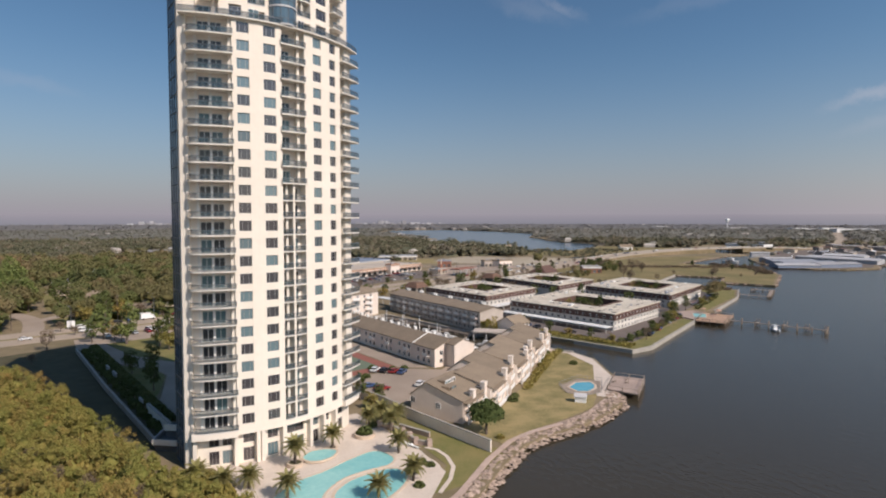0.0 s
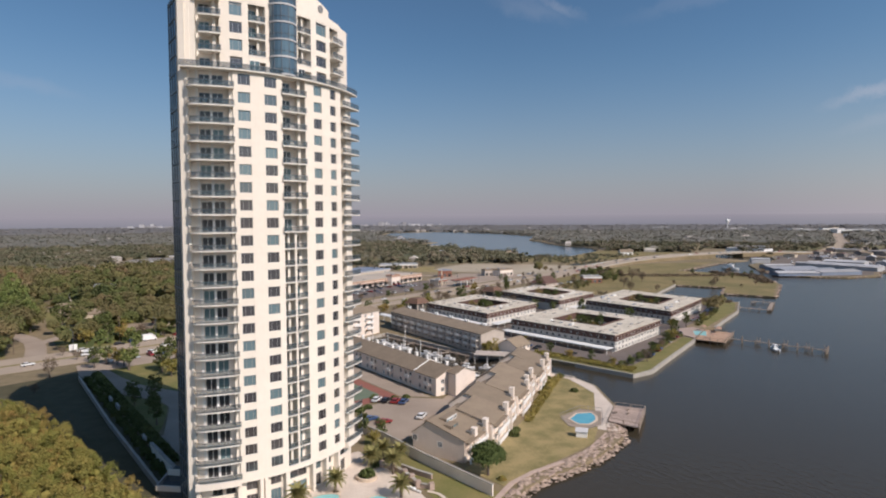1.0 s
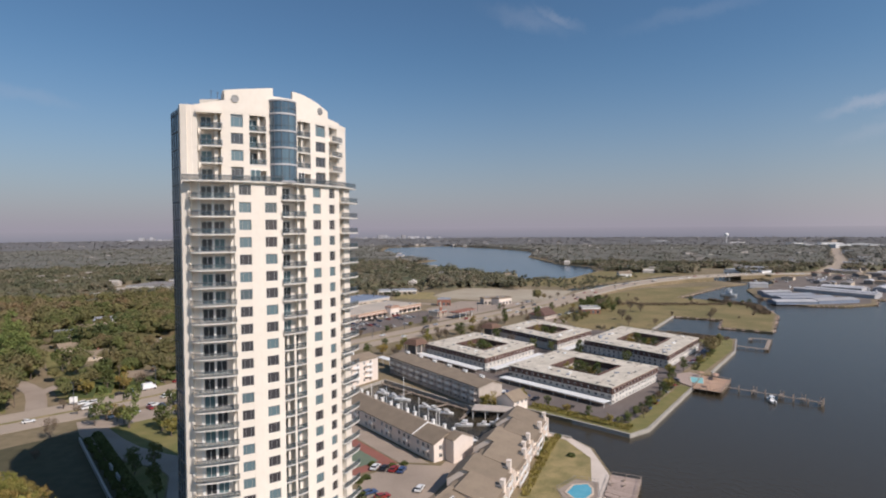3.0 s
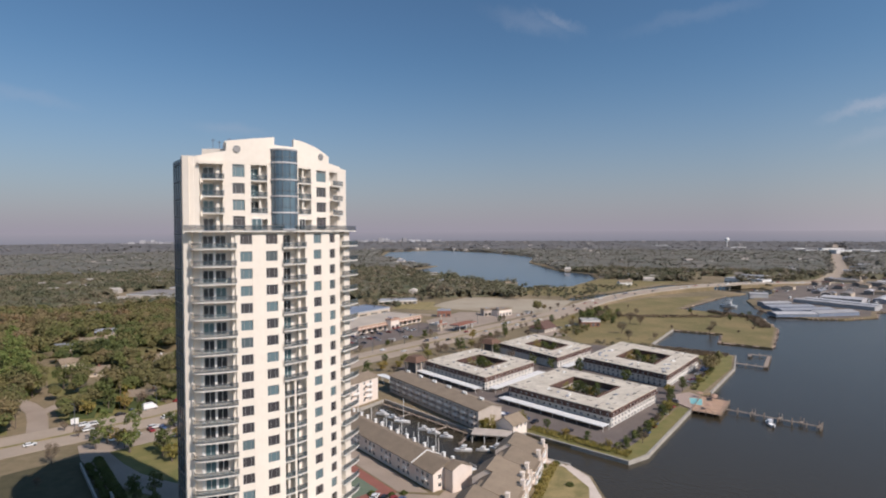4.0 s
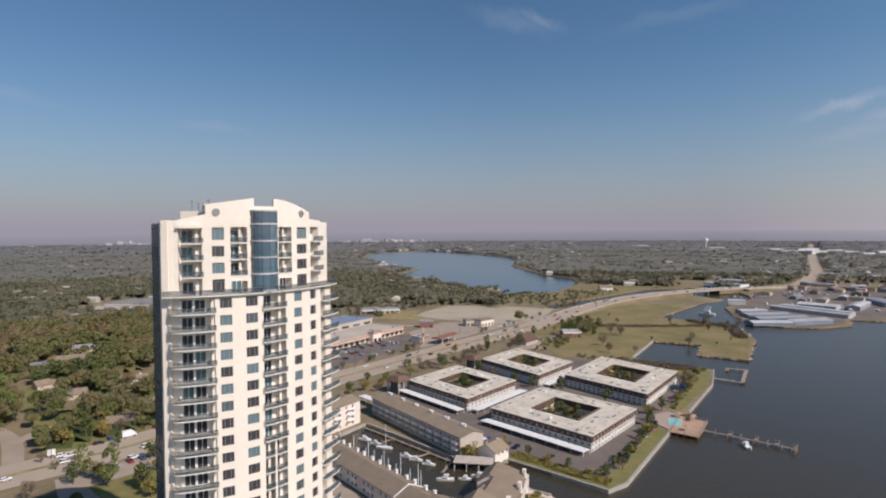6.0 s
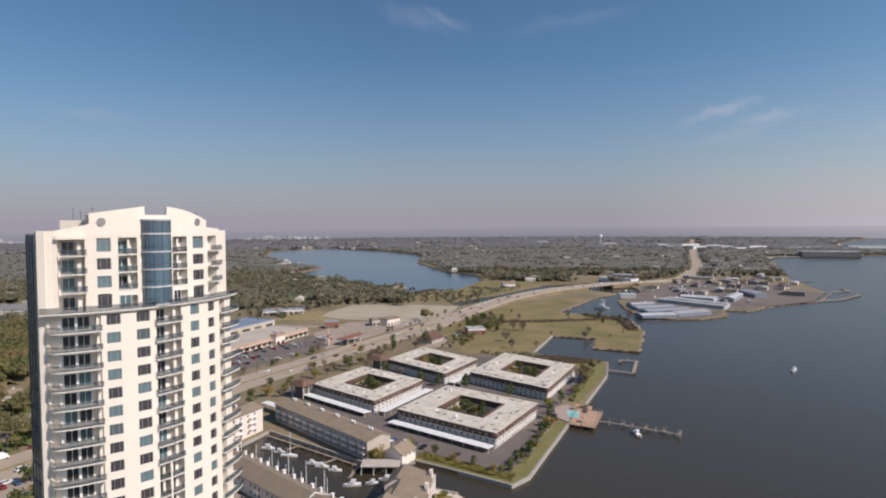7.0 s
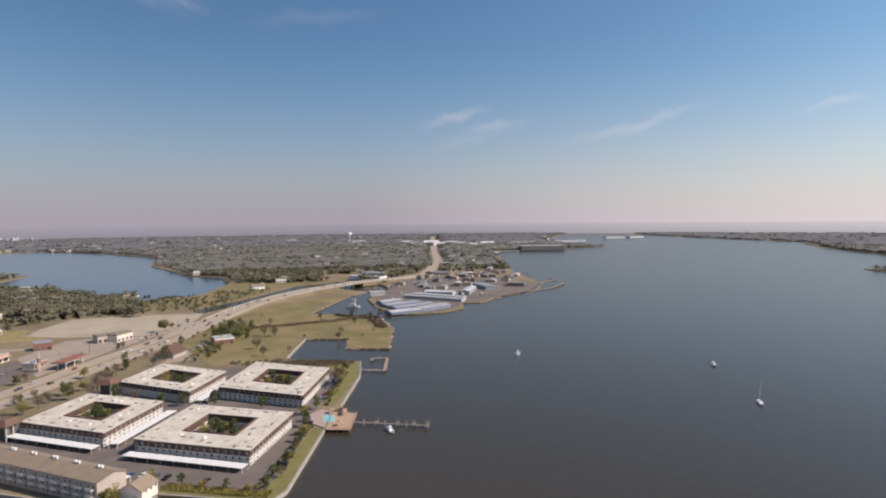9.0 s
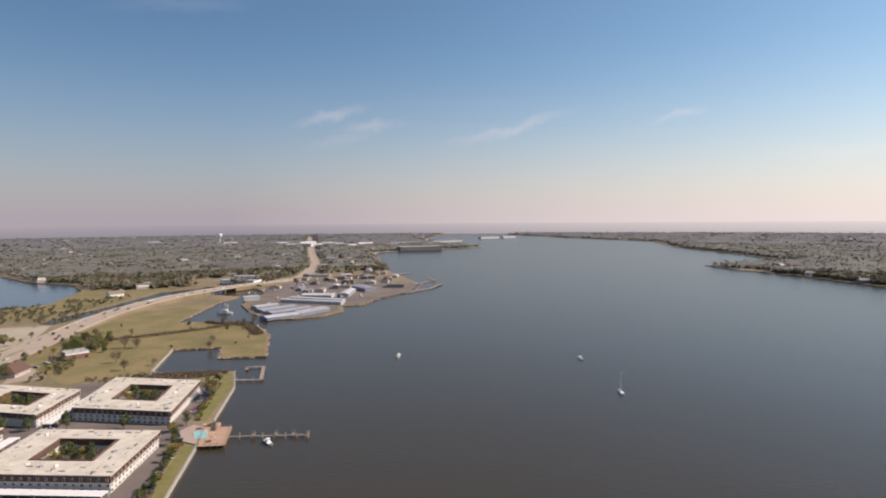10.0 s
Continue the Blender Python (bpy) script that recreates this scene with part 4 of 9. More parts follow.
slab("parking_lot", [(16, 170), (25.5, 151.5), (34, 160), (60, 196), (55, 199), (44, 184), (31, 189), (20, 182)], GZ - 0.3, GZ + 0.05, M_DRIVE, "pale concrete parking court between the townhouses", "parking lot")
slab("tennis_court", [(31, 190), (16.5, 224), (0, 217), (14, 182)], GZ - 0.3, GZ + 0.07, M_COURT_RED, "red tennis court surround with a green court", "tennis court")
slab("court_surface", [(25.5, 193), (13.5, 220), (4, 216), (16, 188)], GZ, GZ + 0.085, M_COURT_GREEN, "worn green playing surface", "court")
slab("parking_lot", [(66, 318), (80, 290), (95, 240), (119, 203), (136, 214), (178, 258), (200, 279), (252, 322), (262, 345), (214, 405), (150, 410), (118, 385), (60, 372)], GZ - 0.3, GZ + 0.04, M_ASPHALT, "dark asphalt parking around the apartment blocks", "parking lot")
slab("lawn", [(93, 236), (117.8, 196), (127.2, 200), (139.6, 211), (180, 247), (176.5, 250.5), (135.5, 216), (120.5, 204.5), (97, 239)], GZ - 0.3, GZ + 0.07, M_GREEN, "narrow green lawn along the seawall", "lawn")
slab("lawn", [(206, 272), (258, 315), (283, 345), (262, 372), (258, 345), (248, 318), (203, 279)], GZ - 0.3, GZ + 0.07, M_GREEN, "narrow green lawn along the seawall", "lawn")
slab("field", [(205, 415), (254, 396), (311, 453), (338, 424), (312, 392), (331, 365), (397, 434), (429, 488), (412, 543), (396, 573), (520, 672), (420, 668), (310, 600), (225, 515)], GZ - 0.3, GZ + 0.05, M_LAWN, "open olive-green field by the water", "field")
slab("field", [(335, 718), (428, 762), (556, 846), (640, 860), (560, 900), (515, 960), (404, 838), (332, 840), (290, 800), (300, 740)], GZ - 0.3, GZ + 0.05, M_LAWN, "marshy grass flat between the lake and the channel", "field")
slab("bare_lot", [(148, 660), (165, 690), (208, 736), (268, 706), (322, 668), (290, 622), (262, 588), (238, 574), (205, 590), (165, 630)], GZ - 0.3, GZ + 0.055, M_SAND, "bare pale lot of graded fill", "lot")
slab("field", [(100, 650), (145, 628), (170, 640), (150, 668), (160, 700), (140, 705), (112, 690)], GZ - 0.3, GZ + 0.04, M_DRY, "dry grass verge beside the graded lot", "field")
slab("parking_lot", [(38, 428), (116, 492), (128, 520), (112, 545), (64, 500), (30, 500), (10, 470)], GZ - 0.3, GZ + 0.05, M_ASPHALT, "grey asphalt lot before the shopping strip", "parking lot")
slab("parking_lot", [(112, 478), (150, 508), (190, 540), (238, 574), (205, 590), (165, 606), (118, 556)], GZ - 0.3, GZ + 0.04, M_DRIVE, "pale concrete forecourts beside the highway", "parking lot")
slab("parking_lot", [(186, 452), (208, 486), (262, 538), (282, 552), (262, 506), (240, 468), (208, 446)], GZ - 0.3, GZ + 0.04, M_DRIVE, "pale worn lot beside the red building", "parking lot")
slab("parking_lot", [(640, 700), (700, 770), (800, 790), (860, 760), (840, 700), (880, 660), (840, 560), (744, 505), (650, 500), (600, 488), (578, 502), (545, 474), (500, 470), (474, 490), (478, 520), (530, 610), (600, 660)], GZ - 0.3, GZ + 0.05, M_YARD, "pale boatyard hardstand on the marina point", "lot")

# highway with its raised bridge, and side streets
HIGHWAY = [(-900, -40, 1.3), (-300, 180, 1.3), (-190, 232, 1.3), (-114, 266, 1.3), (-64, 296, 1.3), (-20, 336, 1.3), (32, 392, 1.3), (76, 426, 1.3), (120, 461, 1.3), (162, 493, 1.35), (206, 525, 1.5), (246, 556, 1.9), (300, 604, 2.6),
           (340, 638, 3.4), (393, 677, 4.5), (450, 708, 5.6), (510, 731, 6.6), (565, 745, 7.0), (620, 757, 7.0), (670, 766, 6.4), (714, 773, 5.0), (760, 783, 3.0), (800, 797, 1.8), (850, 825, 1.4), (900, 860, 1.3), (1046, 973, 1.3), (1300, 1220, 1.3), (1794, 1699, 1.3), (3000, 2850, 1.3)]
bm = bmesh.new()
band(bm, [p for p in HIGHWAY if p[0] < 301], 28, 0.5)
band(bm, [p for p in HIGHWAY if 299 < p[0] < 460], 24.2, 0.5)
tagged(part("road", bm, M_ROAD), "wide pale concrete highway", "road", "", "structure")
bm = bmesh.new()
band(bm, [p for p in HIGHWAY if p[0] > 700], 24, 0.5)
tagged(part("road", bm, M_ROAD), "wide pale concrete highway beyond the bridge", "road", "", "structure")
bridge = thing("road_bridge", "low concrete highway bridge with pale parapets over the channel", "bridge")
bm = bmesh.new()
mid = [p for p in HIGHWAY if 450 <= p[0] <= 714]
band(bm, mid, 24.2, 0.9)
part("deck", bm, M_ROAD, bridge)
for side in (1, -1):
    bm = bmesh.new()
    long = [p for p in HIGHWAY if 300 <= p[0] <= 800]
    left, right = strip(long, 23.4)
    edge = left if side > 0 else right
    band(bm, [(x, y, p[2] + 0.95) for (x, y), p in zip(edge, long)], 0.45, 1.3)
    part("parapet", bm, M_SEAWALL, bridge)
for x, y, z in ((575, 747, 6.2), (600, 752.5, 6.2), (625, 758, 6.2), (650, 762, 5.8)):
    bm = bmesh.new()
    for k in (-9, -3, 3, 9):
        tube(bm, x - 0.2 * k, y + 0.98 * k, 0.7, -1.0, z - 1.0, 10)
    beam(bm, (x + 2.2, y - 11, z - 0.6), (x - 2.2, y + 11, z - 0.6), 1.4, 1.0)
    part("bent", bm, M_SEAWALL, bridge)
bm = bmesh.new()
for lo, hi in ((290, 576), (660, 800)):
    bank = [p for p in HIGHWAY if lo - 60 <= p[0] <= hi]
    band(bm, [(p[0], p[1], max(p[2] - 0.55, 1.22)) for p in bank], 25.5, 5.5)
tagged(part("embankment", bm, M_GROUND), "grassed embankment under the highway", "embankment", "", "structure")
for name, pts, w, m, lab in (("road", [(-101, 266, 1.27), (-105, 279, 1.27), (-114, 304, 1.27), (-120, 318, 1.27), (-128, 330, 1.27), (-139, 343, 1.27)], 8, M_DRIVE, "pale side street into the trees"),
                             ("road", [(-117.5, 312, 1.28), (-115.5, 320, 1.28), (-112.5, 329, 1.28), (-103, 338, 1.28)], 6, M_DRIVE, "curved pale driveway"),
                             ("road", [(60, 640, 1.27), (100, 612, 1.27), (150, 578, 1.27), (188, 545, 1.27)], 9, M_DRIVE, "pale cross street to the shopping strip"),
                             ("road", [(-80, 264, 1.28), (-74, 248, 1.28), (-66, 235, 1.28), (-57, 223, 1.28), (-47, 214, 1.28), (-39, 208, 1.28), (-33.5, 198, 1.28), (-31.5, 184, 1.28), (-30, 172, 1.28), (-29, 158, 1.28)], 10, M_DRIVE, "curved entry drive to the tower")):
    bm = bmesh.new()
    band(bm, pts, w, 0.3)
    tagged(part(name, bm, m), lab, "road", "", "structure")
slab("parking_lot", [(-84, 262), (-52, 282), (-28, 300), (-18, 290), (-45, 268), (-70, 252)], GZ - 0.3, GZ + 0.06, M_DRIVE, "pale concrete parking court by the highway", "parking lot")
slab("lawn", [(-70, 252), (-45, 268), (-18, 286), (-14, 262), (-28, 215), (-40, 209), (-55, 226)], GZ - 0.3, GZ + 0.05, M_GREEN, "sunlit lawn before the tower's entry", "lawn")
slab("lawn", [(-106, 305), (-112, 318), (-100, 336), (-70, 330), (-60, 312), (-95, 288)], GZ - 0.3, GZ + 0.05, M_GREEN, "mown roadside lawn", "lawn")
slab("lawn", [(-114, 334), (-108, 341), (-118, 362), (-146, 424), (-154, 424), (-128, 356), (-121, 345)], GZ - 0.3, GZ + 0.05, M_GREEN, "yellow-green front lawn by the side street", "lawn")
slab("lawn", [(-118, 284), (-134, 322), (-150, 318), (-170, 262)], GZ - 0.3, GZ + 0.05, M_GREEN, "mown roadside lawn", "lawn")
slab("turning_circle", smooth_loop([(-35.4, 168), (-32.6, 158), (-27, 153), (-22.5, 156), (-22, 166), (-26, 175), (-33, 175)], 5), GZ - 0.3, GZ + 0.062, M_DRIVE, "pale paved turning place before the tower's entry", "drive")
slab("island", smooth_loop([(-58, 210), (-54, 212), (-46, 205.5), (-39.5, 198), (-37.4, 186), (-36.5, 174), (-37.5, 168.5), (-45, 183)], 4), GZ - 0.3, GZ + 0.1, M_GREEN, "lawn island inside the curved drive", "lawn")
slab("road_verge", [(-72, 234), (-28, 134), (-33, 131), (-60, 168), (-98, 224), (-100, 236), (-80, 250)], GZ - 0.3, GZ + 0.05, M_IVY, "ivy-covered strip beside the wall, coloured dark for the shade", "verge")
bm = bmesh.new()
band(bm, [(x, y, z + 0.04) for x, y, z in HIGHWAY if x < 250], 2.6, 0.3)
tagged(part("median", bm, M_DRY), "dry grass median of the highway", "median", "", "structure")

bm = bmesh.new()
band(bm, [(18, 89.5, 1.33), (27.5, 100, 1.33), (36.5, 112.5, 1.33), (44, 121, 1.33), (50.5, 125.2, 1.33), (61, 129.5, 1.33), (69, 134, 1.33), (79, 143.5, 1.33)], 1.3, 0.5)
tagged(part("pavement", bm, M_BROKEN), "cracked pale concrete promenade above the rocks", "promenade", "", "structure")

# ---- shore edges ----
sea = thing("seawall", "weathered concrete seawall with a flat cap", "seawall")
for pts in ([(93, 233.5, 1.55), (117.5, 195, 1.55), (127.5, 199, 1.55), (140, 210.2, 1.55), (181, 246.5, 1.55)], [(209, 270, 1.5), (259, 313.5, 1.5), (286.5, 346, 1.5)], [(95.5, 197.5, 1.5), (88, 206, 1.5), (76, 213, 1.5)],
            [(57, 199, 1.5), (14, 272, 1.5)], [(27, 284, 1.5), (42.3, 298.2, 1.5), (74, 238, 1.5), (79, 236.7, 1.5), (92.5, 233, 1.5)], [(256, 383, 1.6), (256, 397, 1.6), (311, 451.5, 1.6)]):
    bm = bmesh.new()
    band(bm, pts, 0.9, 2.6)
    part("wall_run", bm, M_SEAWALL, sea)


def blob(bm, c, r, flat=0.75, rng=random):
    """A rough lump: an octahedron with jittered corners, twice as many on its waist."""
    x, y, z = c
    a0 = rng.random() * 6.28
    waist = [bm.verts.new((x + r * rng.uniform(0.7, 1.2) * math.cos(a0 + k * 1.2566), y + r * rng.uniform(0.7, 1.2) * math.sin(a0 + k * 1.2566), z + r * flat * rng.uniform(-0.25, 0.25))) for k in range(5)]
    top, low = bm.verts.new((x + r * rng.uniform(-0.3, 0.3), y + r * rng.uniform(-0.3, 0.3), z + r * flat * rng.uniform(0.7, 1.1))), bm.verts.new((x, y, z - r * flat * 0.8))
    for k in range(5):
        bm.faces.new((waist[k], waist[(k + 1) % 5], top))
        bm.faces.new((waist[(k + 1) % 5], waist[k], low))


rng = random.Random(4)
bm = bmesh.new()
EDGE = [(20, 87), (30, 98), (39, 110), (46, 118), (52, 122), (62, 126), (70, 130.5), (82, 140.5), (86, 150)]
for (ax, ay), (bx, by) in zip(EDGE, EDGE[1:]):
    d = Vector((bx - ax, by - ay))
    nrm = Vector((-d.y, d.x)).normalized()
    for _ in range(int(d.length * 15)):
        t, o = rng.random(), rng.uniform(-1.5, 2.4 + (1.6 if ax > 60 else 0))
        p = Vector((ax, ay)) + d * t + nrm * o
        blob(bm, (p.x, p.y, 0.25 + max(0, min(1.1, (o + 1.3) * 0.42))), rng.choice((0.22, 0.3, 0.38, 0.5, 0.7)) * rng.uniform(0.8, 1.25), 0.42, rng)
tagged(part("riprap", bm, M_ROCK), "pale tumbled boulders along the waterline", "rocks", "", "stuff")
bm = bmesh.new()
for pts in ([(488, 562), (462, 505), (474, 478), (502, 463), (544, 466), (577, 497), (599, 479), (649, 494), (744, 499), (849, 552)], [(399, 433), (432, 489), (414, 544), (399, 570), (533, 666)], [(287, 346), (257, 382)], [(331, 363), (399, 433)], [(311, 451), (338, 423)], [(338, 423), (310, 392), (331, 363)]):
    for (ax, ay), (bx, by) in zip(pts, pts[1:]):
        n = int(math.hypot(bx - ax, by - ay) / 2.0)
        for _ in range(n):
            t = rng.random()
            blob(bm, (ax + (bx - ax) * t + rng.uniform(-1.5, 1.5), ay + (by - ay) * t + rng.uniform(-1.5, 1.5), 0.6), rng.uniform(0.8, 1.7), 0.55, rng)
tagged(part("riprap", bm, M_ROCK), "pale rubble along the far banks", "rocks", "", "stuff")
# broken slabs of an older terrace above the rocks
broken = thing("broken_terrace", "broken pinkish concrete slabs along the waterline", "rubble")
rs = random.Random(9)
for (ax, ay), (bx, by) in zip(EDGE, EDGE[1:]):
    d = Vector((bx - ax, by - ay))
    nrm = Vector((-d.y, d.x)).normalized()
    for k in range(max(2, int(d.length / 2.6))):
        q = Vector((ax, ay)) + d * ((k + rs.random()) / max(2, int(d.length / 2.6))) + nrm * rs.uniform(0.2, 2.0)
        bm = bmesh.new()
        L, W = rs.uniform(1.0, 2.2), rs.uniform(0.6, 1.2)
        prism(bm, [(-L / 2, -W / 2), (L * rs.uniform(0.3, 0.5), -W * rs.uniform(0.3, 0.5)), (L / 2, W * rs.uniform(0.1, 0.5)), (-L * rs.uniform(0.3, 0.5), W / 2)], -0.14, 0.14)
        part("slab", bm, M_BROKEN, broken).matrix_basis = pose(q.x, q.y, rs.uniform(1.05, 1.35), rs.uniform(-14, 14), rs.uniform(-14, 14), math.degrees(math.atan2(d.y, d.x)) + rs.uniform(-35, 35))
slab("roadside_lot", [(770, 800), (850, 842), (950, 920), (1110, 1060), (1140, 1030), (985, 895), (880, 815), (790, 765)], GZ - 0.3, GZ + 0.045, M_SAND, "bare pale ground along the far highway", "lot")
slab("pavement", [(31.5, 190.5), (17, 225), (-0.5, 218), (-6, 230), (9, 258), (25, 225), (41, 187)], GZ - 0.3, GZ + 0.045, M_DRIVE, "pinkish concrete drive beside the tennis court", "drive")


# ---- apartment blocks round courtyards ----
M_APTPANE = glass("apartment_pane", (0.05, 0.047, 0.045), (0.14, 0.14, 0.14), 0.15, 0.4)
apt_win = window_meshes(1.5, 1.25, (0.5,), 0.12, M_WHITE, M_APTPANE)
dorm_win = window_meshes(0.95, 1.05, (), 0.12, M_WHITE, M_APTPANE)


def apartment_block(F, R, L, ports, label):
    F, R, L = Vector(F), Vector(R), Vector(L)
    u, v = R - F, L - F
    ob = thing("apartment_block", label, "apartment block", "apartment blocks by the bay", pose(F.x, F.y, GZ))

    def q(a, b):
        p = u * a + v * b
        return (p.x, p.y)

    def ring_solid(bm, fa, fb, z0, z1, shrink=0.0):
        """A square ring between the outer outline and the court, fa and fb the inset shares."""
        o = [q(fa, fa), q(1 - fa, fa), q(1 - fa, 1 - fa), q(fa, 1 - fa)]
        o2 = [q(fa + shrink, fa + shrink), q(1 - fa - shrink, fa + shrink), q(1 - fa - shrink, 1 - fa - shrink), q(fa + shrink, 1 - fa - shrink)]
        i = [q(*c) for c in fb]
        rows = [[bm.verts.new((x, y, z)) for x, y in loop] for loop, z in ((o, z0), (o2, z1), (i, z1), (i, z0))]
        for p, r in zip(rows, rows[1:] + rows[:1]):
            for k in range(4):
                bm.faces.new((p[k], p[(k + 1) % 4], r[(k + 1) % 4], r[k]))
        clean(bm)

    court = [(0.29, 0.26), (0.75, 0.26), (0.75, 0.71), (0.29, 0.71)]
    wide = [(0.27, 0.24), (0.77, 0.24), (0.77, 0.73), (0.27, 0.73)]
    for name, fa, hole, z0, z1, sh, m in (("wall", 0.012, court, -0.2, 4.5, 0, M_APTWALL), ("mansard", 0.0, court, 4.5, 7.0, 0.012, M_MANSARD), ("roof", 0.004, wide, 7.0, 7.35, 0.0, M_APTROOF)):
        bm = bmesh.new()
        ring_solid(bm, fa, hole, z0, z1, sh)
        part(name, bm, m, ob)
    bm = bmesh.new()
    for i in range(4):
        a, b = q(*court[i]), q(*court[(i + 1) % 4])
        beam(bm, (*a, 7.2), (*b, 7.2), 0.5, 0.7)
    part("court_eave", bm, M_MANSARD, ob)
    rr = random.Random(int(F.x))
    for k in range(40):
        f, s = (k + rr.uniform(0.3, 0.7)) / 40 * 4, rr.choice((0.07, 0.15))
        a, b = ((f, s), (1 - s, f - 1), (3 - f, 1 - s), (s, 4 - f))[int(f)]
        if not (0.03 < a < 0.97 and 0.03 < b < 0.97):
            continue
        (x, y), d = q(a, b), (u, v)[int(f) % 2].normalized()
        bm = bmesh.new()
        beam(bm, (x - d.x * 1.3, y - d.y * 1.3, 7.42), (x + d.x * 1.3, y + d.y * 1.3, 7.42), rr.uniform(0.5, 0.9), 0.3)
        part("roof_vent", bm, M_GREYSIDING if k % 3 else M_GARAGE, ob)
    for _ in range(26):
        a, b = rr.uniform(0.04, 0.96), rr.uniform(0.04, 0.96)
        if 0.22 < a < 0.82 and 0.2 < b < 0.78:
            continue
        bm = bmesh.new()
        x, y = q(a, b)
        s = rr.uniform(0.5, 1.1)
        box(bm, x - s, y - s * 0.6, 7.33, x + s, y + s * 0.6, 7.33 + rr.uniform(0.3, 0.9), 0.06)
        part("roof_unit", bm, M_GREYMETAL if rr.random() < 0.6 else M_WHITE, ob)
    for d, along, flip in ((u, 0, 0), (v, 1, 1)):
        n = int(d.length / 3.4)
        ang = math.degrees(math.atan2(d.y, d.x)) + (180 if flip else 0)
        out = Vector((d.y, -d.x)).normalized() * (1 if not flip else -1)
        for k in range(n):
            f = (k + 0.5) / n
            for z, off in ((0.45, -0.52), (2.55, -0.52), (5.15, 0.08)):
                c = d * f + out * off
                if z == 5.15:
                    bm = bmesh.new()
                    box(bm, -0.62, -0.03, 0.1, 0.62, 0.5, 1.4)
                    dorm = part("dormer", bm, M_MANSARD, ob)
                    dorm.matrix_basis = pose(c.x, c.y, z - 0.2, 0, 0, ang)
                    c = c + out * 0.06
                put_window(dorm_win if z == 5.15 else apt_win, ob, Matrix(), pose(c.x + out.x * 0.02, c.y + out.y * 0.02, z, 0, 0, ang))
    for d0, d1, off in ports:
        a, b = Vector(q(*d0)), Vector(q(*d1))
        d = (b - a).normalized()
        out = Vector((d.y, -d.x))
        bm = bmesh.new()
        band(bm, [((a + out * off).x, (a + out * off).y, 2.35), ((b + out * off).x, (b + out * off).y, 2.35)], 5.2, 0.28)
        port = thing("carport", "long flat white carport roof on posts", "carport", "carports at the apartments")
        port.matrix_basis = ob.matrix_basis
        part("roof", bm, M_WHITE, port)
        steps = int((b - a).length / 6)
        for k in range(steps + 1):
            for s in (-2.2, 2.2):
                c = a + (b - a) * (k / steps) + out * (off + s)
                bm = bmesh.new()
                box(bm, c.x - 0.08, c.y - 0.08, -0.1, c.x + 0.08, c.y + 0.08, 2.1)
                part("post", bm, M_WHITE, port)
    return ob


apartment_block((96, 301), (136, 330.5), (74, 349.8), [((0, 1), (0, 0), 4.5), ((0, 0), (1, 0), 4.5)], "three-storey white apartment block with brown mansard and courtyard")
apartment_block((130, 230), (172, 260.5), (102, 282.7), [((0, 1), (0, 0), 4.2)], "three-storey white apartment block with brown mansard and courtyard")
apartment_block((153.7, 338.2), (191.5, 366.5), (135, 393), [((0, 0), (1, 0), 4.6)], "three-storey white apartment block with brown mansard and courtyard")
apartment_block((191.9, 281.9), (241, 322.5), (169.3, 335.7), [], "three-storey white apartment block with brown mansard and courtyard")


for x, y, a in ((68.5, 351, 36), (129.5, 394.5, 36)):
    pv = thing("stair_pavilion", "dark columned stair pavilion with a brown hipped roof", "pavilion", "stair pavilions", pose(x, y, GZ, 0, 0, a))
    bm = bmesh.new()
    box(bm, -3.2, -3.2, -0.2, 3.2, 3.2, 7.0)
    part("wall", bm, M_GARAGE, pv)
    for k in (-4.2, 0.0, 4.2):
        for y2 in (-4.2, 4.2):
            bm = bmesh.new()
            box(bm, k - 0.35, y2 - 0.35, -0.2, k + 0.35, y2 + 0.35, 7.4)
            part("column", bm, M_GREYSIDING, pv)
    bm = bmesh.new()
    hexa(bm, [(-5.4, -5.4, 7.3), (5.4, -5.4, 7.3), (5.4, 5.4, 7.3), (-5.4, 5.4, 7.3)], [(-3.0, -3.0, 10.2), (3.0, -3.0, 10.2), (3.0, 3.0, 10.2), (-3.0, 3.0, 10.2)])
    part("roof", bm, M_BRICKBROWN, pv)


# ---- gabled rows and houses ----
row_win = window_meshes(1.3, 1.4, (0.5,), 0.12, M_WHITE, M_APTPANE)


